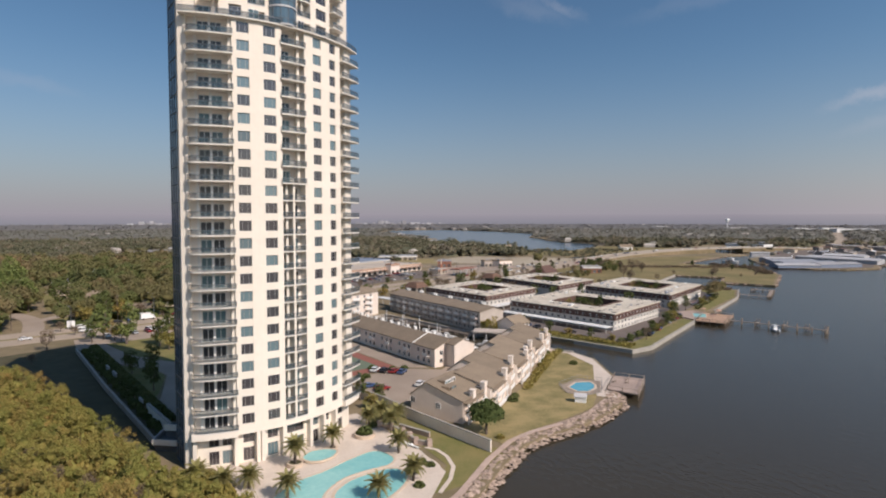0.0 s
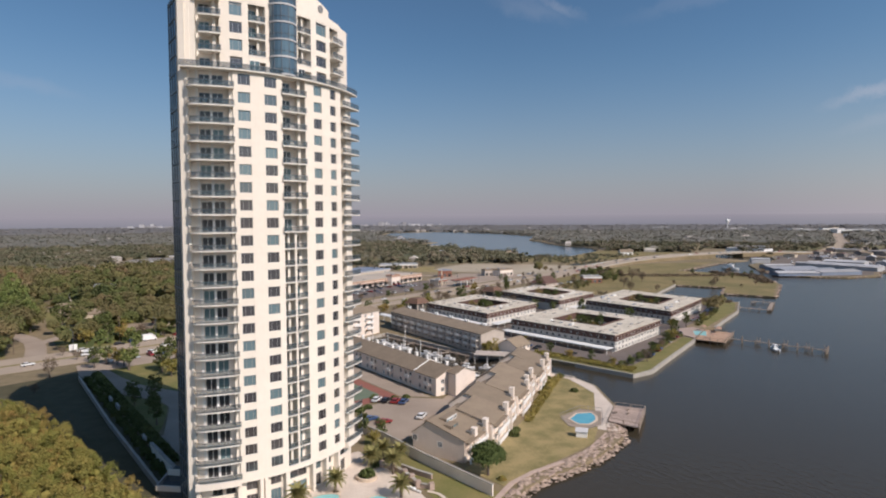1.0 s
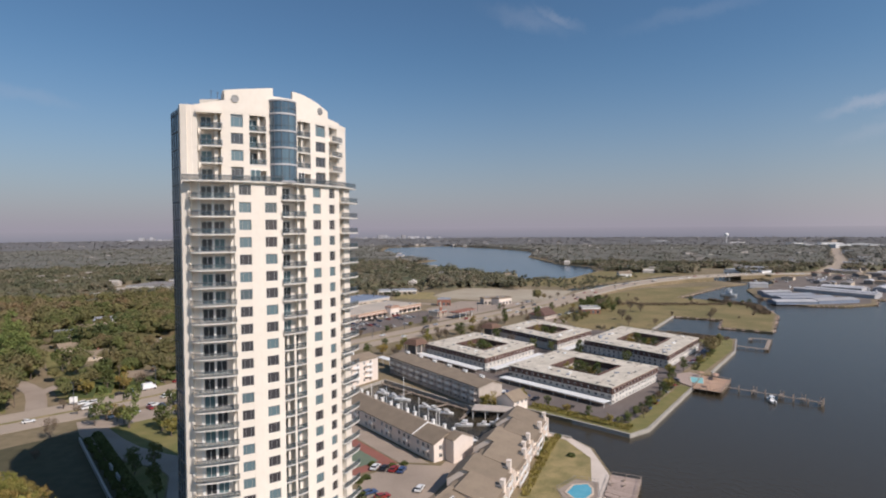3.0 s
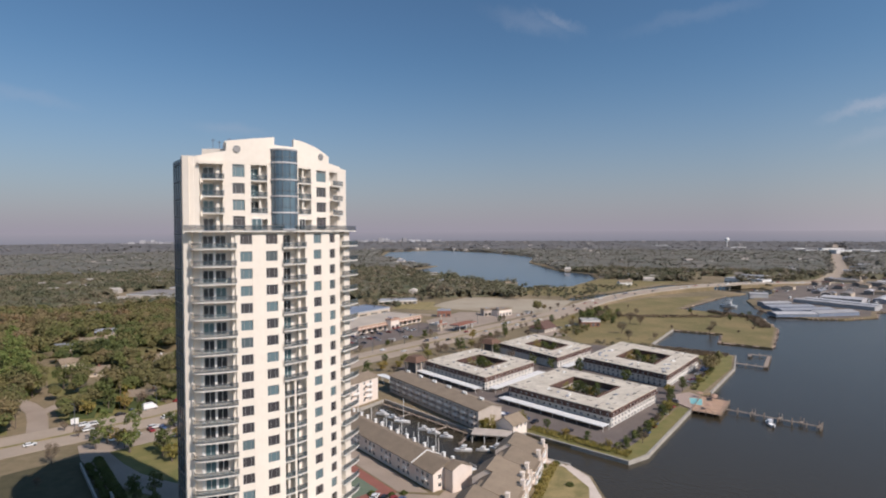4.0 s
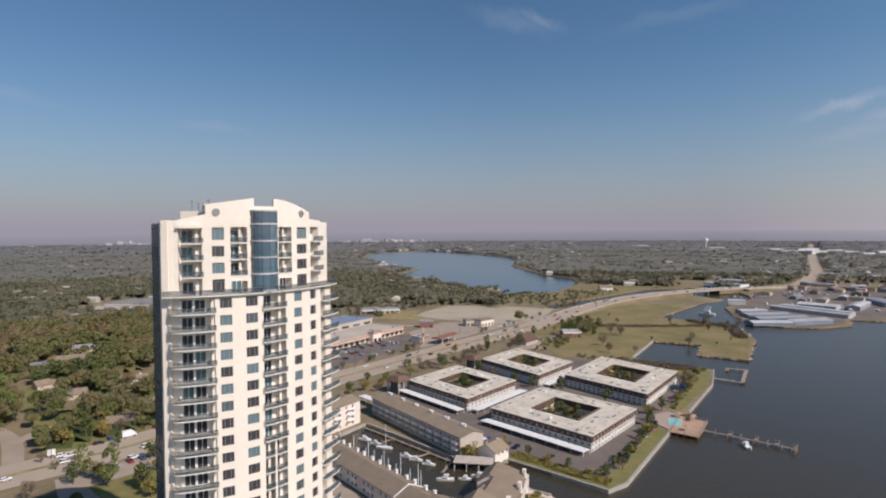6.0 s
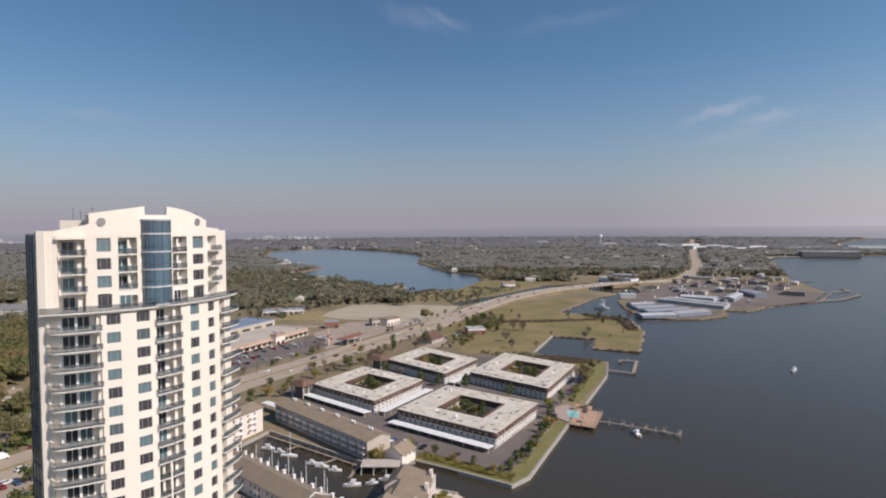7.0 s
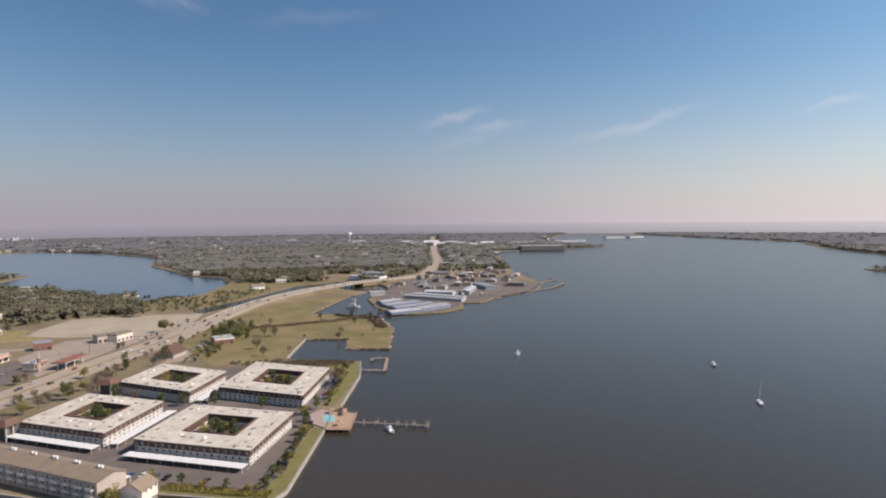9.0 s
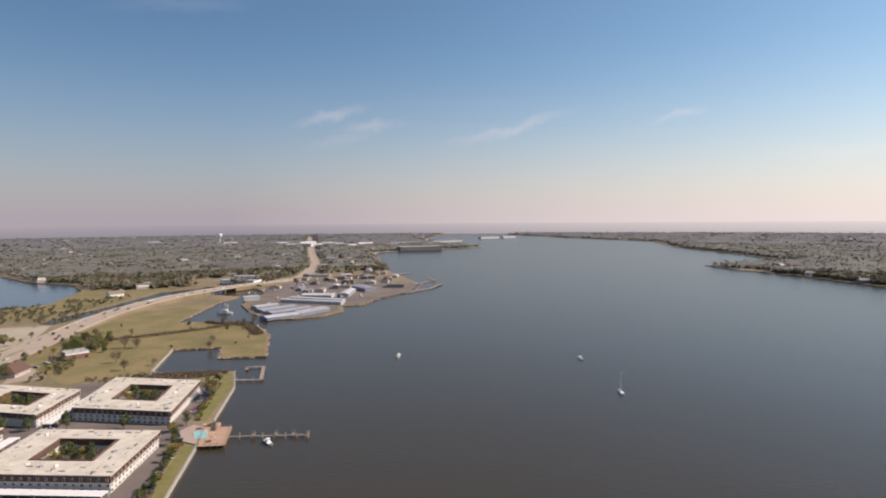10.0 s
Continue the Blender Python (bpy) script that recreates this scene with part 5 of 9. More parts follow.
def gabled(name, label, category, m, length, depth, eave, ridge, wall, roof, group="", over=0.5, ridge_at=0.5, windows=(), chimneys=(), fire=(), balconies=(), hip=0.0):
    """A gabled building; x runs along its ridge, y into its depth, the front at y = 0."""
    ob = thing(name, label, category, group, m)
    yr = depth * ridge_at
    bm = bmesh.new()
    prof = [(0, -0.2), (depth, -0.2), (depth, eave), (yr, ridge), (0, eave)]
    ends = [[bm.verts.new((x + (hip if k == 3 and x == 0 else 0), y, z)) for k, (y, z) in enumerate(prof)] for x in (0, length)]
    for k in range(5):
        bm.faces.new((ends[0][k], ends[0][(k + 1) % 5], ends[1][(k + 1) % 5], ends[1][k]))
    bm.faces.new([ends[0][k] for k in (4, 2, 1, 0)])
    bm.faces.new([ends[0][k] for k in (4, 3, 2)])
    bm.faces.new(ends[1])
    part("wall", clean(bm), wall, ob)
    planes = []
    x0 = -over
    for y0, sign in ((0, -1), (depth, 1)):
        slope = (ridge - eave) / abs(yr - y0)
        ye, ze = y0 + sign * over, eave - slope * over
        planes.append([(x0, ye, ze), (length + over, ye, ze), (length + over, yr, ridge), (hip if hip else x0, yr, ridge)])
    if hip:
        planes.append([planes[0][0], planes[0][3], planes[1][0]])
    for pl in planes:
        bm = bmesh.new()
        low, high = [bm.verts.new((x, y, z + 0.02)) for x, y, z in pl], [bm.verts.new((x, y, z + 0.24)) for x, y, z in pl]
        k = len(pl)
        for i in range(k):
            bm.faces.new((low[i], low[(i + 1) % k], high[(i + 1) % k], high[i]))
        bm.faces.new(low[::-1])
        bm.faces.new(high)
        part("roof", clean(bm), roof, ob)
    for x, y, w, h in chimneys:
        bm = bmesh.new()
        zz = eave + (ridge - eave) * max(0.0, 1 - abs(y - yr) / (yr if y < yr else depth - yr + 1e-6))
        box(bm, x - w / 2, y - w / 2, zz - 0.6, x + w / 2, y + w / 2, zz + h)
        box(bm, x - w / 2 - 0.1, y - w / 2 - 0.1, zz + h, x + w / 2 + 0.1, y + w / 2 + 0.1, zz + h + 0.15)
        part("chimney", bm, M_WHITE if wall is not M_TAN else M_BRICKRED, ob)
    for x in fire:
        bm = bmesh.new()
        rows = [[bm.verts.new((xx, y, z)) for y, z in ((-0.5, eave - 0.4), (yr, ridge - 0.1), (depth + 0.4, eave - 0.4), (depth + 0.4, eave + 0.25), (yr, ridge + 0.6), (-0.5, eave + 0.25))] for xx in (x - 0.15, x + 0.15)]
        for k in range(6):
            bm.faces.new((rows[0][k], rows[0][(k + 1) % 6], rows[1][(k + 1) % 6], rows[1][k]))
        bm.faces.new(rows[0][::-1])
        bm.faces.new(rows[1])
        part("party_wall", clean(bm), M_WHITE, ob)
    for x, z, side in windows:
        mm = {0: pose(x, -0.06, z), 1: pose(x, depth + 0.06, z, 0, 0, 180), 2: pose(-0.06, x, z, 0, 0, -90), 3: pose(length + 0.06, x, z, 0, 0, 90)}[side]
        put_window(row_win, ob, Matrix(), mm)
    for x, z, w, side in balconies:
        bm = bmesh.new()
        y0, y1 = (-1.5, 0) if side == 0 else (depth, depth + 1.5)
        box(bm, x - w / 2, y0, z - 0.15, x + w / 2, y1, z)
        b = part("balcony", bm, M_SIDING, ob)
        yo = y0 + 0.05 if side == 0 else y1 - 0.05
        bm = bmesh.new()
        box(bm, x - w / 2, yo - 0.05, z, x + w / 2, yo + 0.05, z + 0.95)
        part("parapet", bm, M_WHITE, b)
    return ob


def along(p, q):
    return math.degrees(math.atan2(q[1] - p[1], q[0] - p[0]))


# row by the tennis court: front in shade, gable to the lawn
a = along((25.5, 226.9), (42.6, 186.9))
n = 7
gabled("townhouse_row", "cream townhouse row with brown shingle roof above the boat basin", "townhouses", pose(10.5, 262, GZ, 0, 0, a), 81.5, 12, 6.0, 8.6, M_SIDING, M_SHINGLE,
       windows=[(5.8 + 11.6 * k + o, z, 0) for k in range(n) for o in (-3, 0.2, 3) for z in (0.9, 3.7)] + [(y, z, 3) for y in (2.6, 9.0) for z in (1.2, 3.8)],
       chimneys=[(3.5 + 11.6 * k + o, 10.6, 0.9, 1.6) for k in range(n) for o in (0, 5)], fire=(69.5,),
       balconies=[(5.8 + 11.6 * k + 2.5, 3.3, 2.6, 0) for k in range(n)])
end = thing("end_house", "pale cream end house of the townhouse row with a balcony", "townhouse", "", pose(10.5, 262, GZ, 0, 0, a))
bm = bmesh.new()
rows = [[bm.verts.new((x, y, z)) for y, z in ((4.5, -0.2), (12.6, -0.2), (12.6, 7.0), (8.0, 8.9), (4.5, 7.4))] for x in (81.7, 86.0)]
for k in range(5):
    bm.faces.new((rows[0][k], rows[0][(k + 1) % 5], rows[1][(k + 1) % 5], rows[1][k]))
bm.faces.new(rows[0][::-1])
bm.faces.new(rows[1])
part("wall", clean(bm), M_SIDING, end)
for (y0, z0), (y1, z1) in (((4.1, 7.25), (8.0, 8.95)), ((8.0, 8.95), (12.9, 6.95))):
    bm = bmesh.new()
    hexa(bm, [(81.6, y0, z0), (86.2, y0, z0), (86.2, y1, z1), (81.6, y1, z1)], [(81.6, y0, z0 + 0.2), (86.2, y0, z0 + 0.2), (86.2, y1, z1 + 0.2), (81.6, y1, z1 + 0.2)])
    part("roof", clean(bm), M_SHINGLE, end)
for z in (2.9, 5.4):
    bm = bmesh.new()
    box(bm, 81.9, 12.65, z - 0.15, 85.8, 14.8, z)
    deck = part("balcony", bm, M_WHITE, end)
    bm = bmesh.new()
    beam(bm, (81.95, 14.7, z + 0.95), (85.75, 14.7, z + 0.95), 0.08)
    for k in range(6):
        beam(bm, (81.95 + 0.76 * k, 14.7, z), (81.95 + 0.76 * k, 14.7, z + 0.95), 0.05)
    part("railing", bm, M_WHITE, deck)
for x in (82.1, 85.6):
    bm = bmesh.new()
    box(bm, x - 0.12, 14.5, -1.8, x + 0.12, 14.74, 5.3)
    part("post", bm, M_WHITE, end)
# long row on the far side of the basin
a = along((47.2, 312.4), (74, 240.6))
gabled("townhouse_row", "grey-brown three-storey townhouse row along the boat basin", "townhouses", pose(47.2, 312.4, GZ, 0, 0, a), 76.6, 12.5, 8.6, 10.2, M_GREYSIDING, M_SHINGLE,
       windows=[(3.0 + 6.3 * k + o, z, 0) for k in range(12) for o in (0, 2.6) for z in (0.9, 3.6, 6.3)],
       chimneys=[(6.0 + 12.6 * k + o, 7.6, 0.8, 1.1) for k in range(6) for o in (-0.9, 0.9)], ridge_at=0.6,
       balconies=[(4.3 + 6.3 * k, z, 3.4, 0) for k in range(12) for z in (3.1, 5.8)])
# cream block closing the basin
a = along((6, 266), (42.3, 298.4))
gabled("townhouse_row", "cream four-storey block with balconies at the end of the basin", "townhouses", pose(2, 267, GZ, 0, 0, a), 50, 13, 11.4, 13.2, M_SIDING, M_SHINGLE,
       windows=[(3 + 4.6 * k, z, 0) for k in range(10) for z in (1.0, 3.8, 6.6, 9.3)], chimneys=[(5 + 9 * k, 8.5, 0.9, 1.4) for k in range(5)],
       balconies=[(5.3 + 9.2 * k, z, 4.4, 0) for k in range(5) for z in (3.3, 6.1, 8.8)])
# carport behind the grey row
port = thing("carport", "long flat white carport roof behind the grey townhouse row", "carport", "carports at the apartments")
bm = bmesh.new()
band(bm, [(44.9, 336.0, 5.2), (87.1, 248.8, 5.2)], 4.6, 0.28)
part("roof", bm, M_WHITE, port)
for k in range(15):
    for s in (-2, 2):
        bm = bmesh.new()
        x, y = 44.9 + 42.2 * k / 14 + s * 0.9, 336.0 - 87.2 * k / 14 + s * 0.42
        box(bm, x - 0.08, y - 0.08, GZ - 0.1, x + 0.08, y + 0.08, 5.0)
        part("post", bm, M_WHITE, port)
# boathouse and pavilion by the canal
gabled("boathouse", "small cream gabled house by the canal mouth", "house", pose(85.6, 229.8, GZ, 0, 0, 34), 9.5, 9, 4.8, 7.4, M_SIDING, M_SHINGLE,
       windows=[(2.6, 3.2, 0), (5.5, 3.2, 0), (8.4, 3.2, 0), (2.2, 3.2, 3), (4.5, 3.2, 3), (6.8, 3.2, 3)])
pav = thing("pavilion", "low flat-roofed open pavilion on posts by the canal", "pavilion", "", pose(68, 231, GZ, 0, 0, -25))
bm = bmesh.new()
box(bm, 0, 0, 2.2, 16, 8, 2.5)
part("roof", bm, M_GREYSIDING, pav)
for x in (0.4, 5.4, 10.4, 15.4):
    for y in (0.5, 7.5):
        bm = bmesh.new()
        box(bm, x - 0.12, y - 0.12, -1.9, x + 0.12, y + 0.12, 2.6)
        part("post", bm, M_WHITE, pav)

# stepped row along the dry lawn
ROW = [Vector(p) for p in ((38, 133), (49.5, 145.5), (60.3, 162.5), (72, 179.5), (89, 204.5))]


def stepped_unit(i, n):
    f = i / n
    run = [(q - p).length for p, q in zip(ROW, ROW[1:])]
    wid = sum(run) / n

    def at(d):
        for (p, q), r in zip(zip(ROW, ROW[1:]), run):
            if d <= r + 1e-6:
                return p.lerp(q, d / r)
            d -= r
        return ROW[-1]
    base, end = at(wid * i), at(wid * (i + 1))
    d = end - base
    ang = math.degrees(math.atan2(d.y, d.x))
    depth = 13.6 + 0.4 * f
    jog = (0.0, 1.5, 0.3, 1.8, 0.2, 1.4, 0.4)[i]
    m = pose(base.x, base.y, GZ, 0, 0, ang) @ pose(0, 1.2 - jog, 0)
    wins = [(x, z, 0) for x in (2.4, wid / 2 + 0.6, wid - 2.2) for z in (1.0, 3.8)] + [(13.5, 3.2, 2), (6.5, 2.6, 2)] * (i == 0)
    eave, ridge = (5.2, 8.4) if i == 0 else (5.8 - 0.2 * (i % 2), 8.9 - 0.6 * (i % 2))
    ob = gabled("townhouse", "cream stepped townhouse with brown shingle roof facing the dry lawn", "townhouse", m, wid - 0.05, depth + (0.4, 0, 1.4, 0.2, 1.4, 0, 1.0)[i], eave, ridge, M_SIDING if i else M_ENDSIDING, M_SHINGLE, "stepped townhouses", 0.35, 0.7,
                wins, (), (), [(wid / 2 - 0.6, z, wid - 3.4, 0) for z in (0.4, 3.1)])
    bm = bmesh.new()
    box(bm, 2.2, depth * 0.74, 5.6, wid * 0.6, depth - 1.0, 7.6, 0.4)
    part("roof_dormer", bm, M_SHINGLE, ob)
    for x, w, h in ((wid - 1.0, 1.6, 1.9 + 0.3 * (i % 3)),) + ((wid * 0.42, 1.4, 1.5),) * (i in (0, 4)):
        bm = bmesh.new()
        box(bm, x - w / 2, -0.5, eave - 2.4, x + w / 2, 0.7, eave + h)
        box(bm, x - w / 2 - 0.08, -0.58, eave + h, x + w / 2 + 0.08, 0.78, eave + h + 0.12)
        part("chimney", bm, M_SIDING, ob)
        # dark box standing in for the shaded recess beside the chimney
        bm = bmesh.new()
        box(bm, x - w / 2 - 0.9, 0.1, eave + 0.1, x - w / 2, 1.6, eave + 1.0)
        part("chimney_shade", bm, M_GARAGE, ob)
    bm = bmesh.new()
    box(bm, wid - 0.5, -1.5, -0.2, wid - 0.1, 0, eave)
    part("fin_wall", bm, M_SIDING, ob)
    bm = bmesh.new()
    box(bm, 0.2, -1.25, eave - 0.6, wid * 0.75, 0.2, eave - 0.35)
    part("porch_roof", bm, M_SHINGLE, ob)
    for x in (0.4, wid * 0.4, wid * 0.72):
        bm = bmesh.new()
        box(bm, x - 0.12, -1.5, -0.2, x + 0.12, -1.26, eave - 0.5)
        part("porch_post", bm, M_WHITE, ob)
    if i == 0:
        slope = (ridge - eave) / ((depth + 0.4) * 0.7)
        for y0, x0, n, face in ((6.4, 3.2, 4, M_WHITE), (4.2, 1.2, 3, M_GARAGE)):
            z0 = eave + slope * y0
            bm = bmesh.new()
            box(bm, x0, y0, z0 - 0.3, x0 + n * 1.25, y0 + 2.2, z0 + 1.15)
            cl = part("clerestory", bm, M_SHINGLE, ob)
            if face is M_WHITE:
                bm = bmesh.new()
                box(bm, x0 - 0.05, y0 - 0.03, z0 + 0.2, x0 + n * 1.25 + 0.05, y0 - 0.005, z0 + 1.22)
                part("sash", bm, M_WHITE, cl)
            for k in range(n):
                bm = bmesh.new()
                box(bm, x0 + 0.15 + 1.25 * k, y0 - 0.04, z0 + 0.35, x0 + 1.1 + 1.25 * k, y0 + 0.01, z0 + 0.98)
                part("pane", bm, M_PANE, cl)
    return ob


for i in range(7):
    stepped_unit(i, 7)

# houses among the trees
for x, y, ang, L, D, e, r, w, ro, lab in ((-124, 384, 20, 17, 9, 3.0, 5.2, M_TAN, M_SHINGLE, "tan brick house with brown shingle roof"), (-157, 494, 10, 20, 10, 3.0, 5.4, M_TAN, M_SHINGLE, "tan house with brown hipped shingle roof"),
                                          (-166, 474, 15, 16, 9, 3.0, 5.2, M_GREYSIDING, M_GREYMETAL, "grey house with a grey metal roof"), (-190, 578, 5, 11, 9, 5.4, 7.6, M_WHITE, M_SHINGLE, "white two-storey house among trees"),
                                          (-92, 414, 25, 12, 8, 3.0, 5.0, M_WHITE, M_SHINGLE, "white house with a shingle roof"), (-70, 352, 30, 18, 10, 3.0, 5.4, M_TAN, M_SHINGLE, "tan house with brown shingle roof"),
                                          (-142, 415, 40, 15, 9, 3.0, 5.3, M_TAN, M_SHINGLE, "tan house with brown shingle roof"), (-160, 540, 5, 15, 9, 3.0, 5.3, M_TAN, M_GREYMETAL, "tan house with a grey roof"),
                                          (-205, 430, 20, 16, 9, 3.0, 5.2, M_WHITE, M_SHINGLE, "white house with brown shingle roof"), (-110, 560, 0, 16, 9, 3.0, 5.4, M_WHITE, M_SHINGLE, "white house with brown shingle roof")):
    gabled("house", lab, "house", pose(x, y, GZ, 0, 0, ang), L, D, e, r, w, ro, "houses in the woods", 0.6, 0.5, [(2.5, 0.9, 0), (L / 2 + 1, 0.9, 0), (L - 2.5, 0.9, 0)], [(L * 0.7, D * 0.5, 0.8, 0.9)])


# ---- flat-roofed commercial buildings ----
def flat_building(name, label, category, m, L, D, h, wall, roof, bays=0, trim=None, canopy=0.0):
    ob = thing(name, label, category, "", m)
    bm = bmesh.new()
    box(bm, 0, 0, -0.2, L, D, h)
    part("wall", bm, wall, ob)
    bm = bmesh.new()
    o = [(-0.15, -0.15), (L + 0.15, -0.15), (L + 0.15, D + 0.15), (-0.15, D + 0.15)]
    i = [(0.35, 0.35), (L - 0.35, 0.35), (L - 0.35, D - 0.35), (0.35, D - 0.35)]
    rows = [[bm.verts.new((x, y, z)) for x, y in loop] for loop, z in ((o, h - 0.6), (o, h + 0.5), (i, h + 0.5), (i, h + 0.05))]
    for p, q in zip(rows, rows[1:]):
        for k in range(4):
            bm.faces.new((p[k], p[(k + 1) % 4], q[(k + 1) % 4], q[k]))
    bm.faces.new(rows[3])
    part("roof", bm, roof, ob)
    if trim:
        bm = bmesh.new()
        box(bm, -0.2, -0.28, h - 1.4, L + 0.2, -0.16, h - 0.3)
        part("fascia", bm, trim, ob)
    for k in range(bays):
        w = L / bays
        fr = window_meshes(w * 0.62, min(2.6, h * 0.55), (0.5,), 0.14, M_FRAME, M_APTPANE)
        put_window(fr, ob, Matrix(), pose(w * (k + 0.5), -0.07, 0.4), "shop_window")
    if canopy:
        bm = bmesh.new()
        box(bm, 0.5, -canopy, h * 0.62, L - 0.5, -0.2, h * 0.62 + 0.35)
        part("canopy", bm, trim or wall, ob)
    rr = random.Random(int(L * 7 + D))
    for _ in range(min(6, max(2, int(L * D / 350)))):
        bm = bmesh.new()
        x, y = rr.uniform(2, L - 3), rr.uniform(2, D - 3)
        box(bm, x, y, h, x + rr.uniform(1, 2.5), y + rr.uniform(1, 2), h + rr.uniform(0.8, 1.6), 0.05)
        part("roof_unit", bm, M_GREYMETAL, ob)
    return ob


mall_a = along((60, 500), (113, 549))
flat_building("shopping_strip", "long cream shopping strip with tan tiled fascia", "shop", pose(30, 476, GZ, 0, 0, mall_a), 112, 38, 6.2, M_SIDING, M_TANROOF, 16, M_ORANGE, 3.0)
flat_building("shop_gable", "cream shop front with tan tile roof", "shop", pose(78, 513, GZ, 0, 0, mall_a), 12, 6, 8.4, M_SIDING, M_ORANGE, 2, M_ORANGE)
flat_building("warehouse", "low building with blue and pale metal roof", "warehouse", pose(20, 551, GZ, 0, 0, mall_a), 99, 34, 6.0, M_TAN, M_BLUEROOF, 6, M_METALROOF)
flat_building("store", "low grey store with a pale fascia", "shop", pose(90, 689, GZ, 0, 0, -3), 45, 16, 5.0, M_TAN, M_GREYMETAL, 8, M_WHITE)
flat_building("brown_office", "small brown box office by the cross street", "office", pose(134, 577, GZ, 0, 0, -14), 13, 9, 6.5, M_BRICKRED, M_GREYMETAL, 3)
flat_building("motel", "tan two-storey motel with pale gables", "motel", pose(180, 571, GZ, 0, 0, 0), 12, 12, 6.0, M_GREYSIDING, M_SHINGLE, 3)
flat_building("motel", "tan two-storey motel with pale gables", "motel", pose(193, 563, GZ, 0, 0, 30), 19, 12, 6.4, M_SIDING, M_SHINGLE, 4)
flat_building("red_brick_building", "red brick building with a flat roof beside the highway", "building", pose(243, 485, GZ, 0, 0, -14), 16, 13, 5.6, M_BRICKRED, M_ROOFGRAVEL, 4, M_WHITE)
gabled("dark_restaurant", "restaurant with a dark hipped roof beside the highway", "restaurant", pose(198, 462, GZ, 0, 0, 36), 18, 15, 3.6, 8.0, M_GREYSIDING, M_MANSARD, "", 0.9, 0.5, [(3, 0.9, 0), (9, 0.9, 0), (14, 0.9, 0)], hip=5.0)
flat_building("school", "long low school with pale walls and a dull flat roof", "school", pose(-212, 842, GZ, 0, 0, -22), 78, 60, 5.5, M_TAN, M_SLATE, 10, M_WHITE)
flat_building("school_wing", "pale low wing of the school", "school", pose(-222, 818, GZ, 0, 0, -26), 72, 14, 4.4, M_SIDING, M_TANROOF, 9, M_WHITE)
flat_building("school_hall", "grey-roofed school hall with pale walls", "school", pose(-172, 900, GZ, 0, 0, -22), 46, 60, 8.0, M_TAN, M_SLATE, 5, M_WHITE)
flat_building("white_building", "white flat-roofed building by the bridge", "building", pose(668, 838, GZ, 0, 0, -70), 62, 26, 8.0, M_WHITE, M_METALROOF, 9)
flat_building("white_building", "white flat-roofed building by the bridge", "building", pose(720, 868, GZ, 0, 0, -60), 40, 22, 9.0, M_WHITE, M_METALROOF, 6)
gas = thing("petrol_canopy", "white and red petrol station canopy on posts", "canopy", "", pose(138, 497, GZ, 0, 0, mall_a))
bm = bmesh.new()
box(bm, -14, -5, 4.8, 14, 5, 5.2)
part("roof", bm, M_METALROOF, gas)
bm = bmesh.new()
box(bm, -14.1, -5.1, 5.2, 14.1, 5.1, 5.75)
part("fascia", bm, M_BRICKRED, gas)
for x in (-10, 0, 10):
    for y in (-3, 3):
        bm = bmesh.new()
        box(bm, x - 0.25, y - 0.25, -0.1, x + 0.25, y + 0.25, 4.8)
        part("post", bm, M_WHITE, gas)
flat_building("petrol_shop", "small petrol station shop with a red fascia", "shop", pose(117, 503, GZ, 0, 0, mall_a), 14, 9, 4.2, M_TAN, M_ROOFGRAVEL, 4, M_BRICKRED)
pylon = thing("pylon_sign", "tall pale pylon sign with a red panel", "sign", "", pose(117.7, 494, GZ, 0, 0, 40))
bm = bmesh.new()
box(bm, -0.6, -0.3, -0.1, 0.6, 0.3, 14, 0.1)
part("pole", bm, M_TAN, pylon)
bm = bmesh.new()
box(bm, -1.6, -0.4, 6.5, 1.6, 0.4, 9.5)
part("panel", bm, M_BRICKRED, pylon)


# ---- marina point ----
def shed(label, p, q, depth, h, roof, wall=None, rise=2.0):
    ang = along(p, q)
    L = math.hypot(q[0] - p[0], q[1] - p[1])
    return gabled("boat_shed", label, "boat shed", pose(p[0], p[1], GZ, 0, 0, ang), L, depth, h, h + rise, wall or M_METALROOF, roof, "marina sheds", 0.4)


shed("blue-walled boat shed with a pale metal roof", (452, 492), (490, 481), 19, 2.6, M_METALROOF, M_BLUEROOF, 1.4)
shed("blue-walled boat shed with a pale grey roof", (492, 482), (538, 480), 20, 3.2, M_METALROOF, M_BLUEROOF, 1.6)
shed("blue-walled boat shed with a grey roof", (478, 512), (536, 506), 17, 2.8, M_GREYMETAL, M_BLUEROOF, 1.4)
shed("blue-walled boat shed with a grey roof", (486, 536), (536, 530), 17, 2.8, M_GREYMETAL, M_BLUEROOF, 1.4)
shed("boat shed with a pale metal roof", (498, 560), (530, 556), 12, 4.0, M_METALROOF, M_GREYMETAL, 1.0)
shed("long low boat shed with white roof", (590, 503), (572, 590), 9, 4.0, M_METALROOF, M_METALROOF, 0.9)
shed("long low boat shed with white roof", (606, 514), (592, 594), 8, 4.0, M_METALROOF, M_METALROOF, 0.9)
shed("boat shed with a pale metal roof", (640, 562), (622, 600), 18, 4.5, M_METALROOF)
shed("boat shed with a pale metal roof", (645, 542), (700, 574), 13, 5.0, M_METALROOF, M_GREYMETAL, 1.3)
shed("boat shed with dark grey roof", (722, 552), (748, 600), 18, 5.0, M_GREYMETAL, M_GREYMETAL, 1.3)
shed("white boat shop by the channel", (548, 640), (566, 630), 10, 5.0, M_METALROOF, None, 1.3)
yard = random.Random(77)
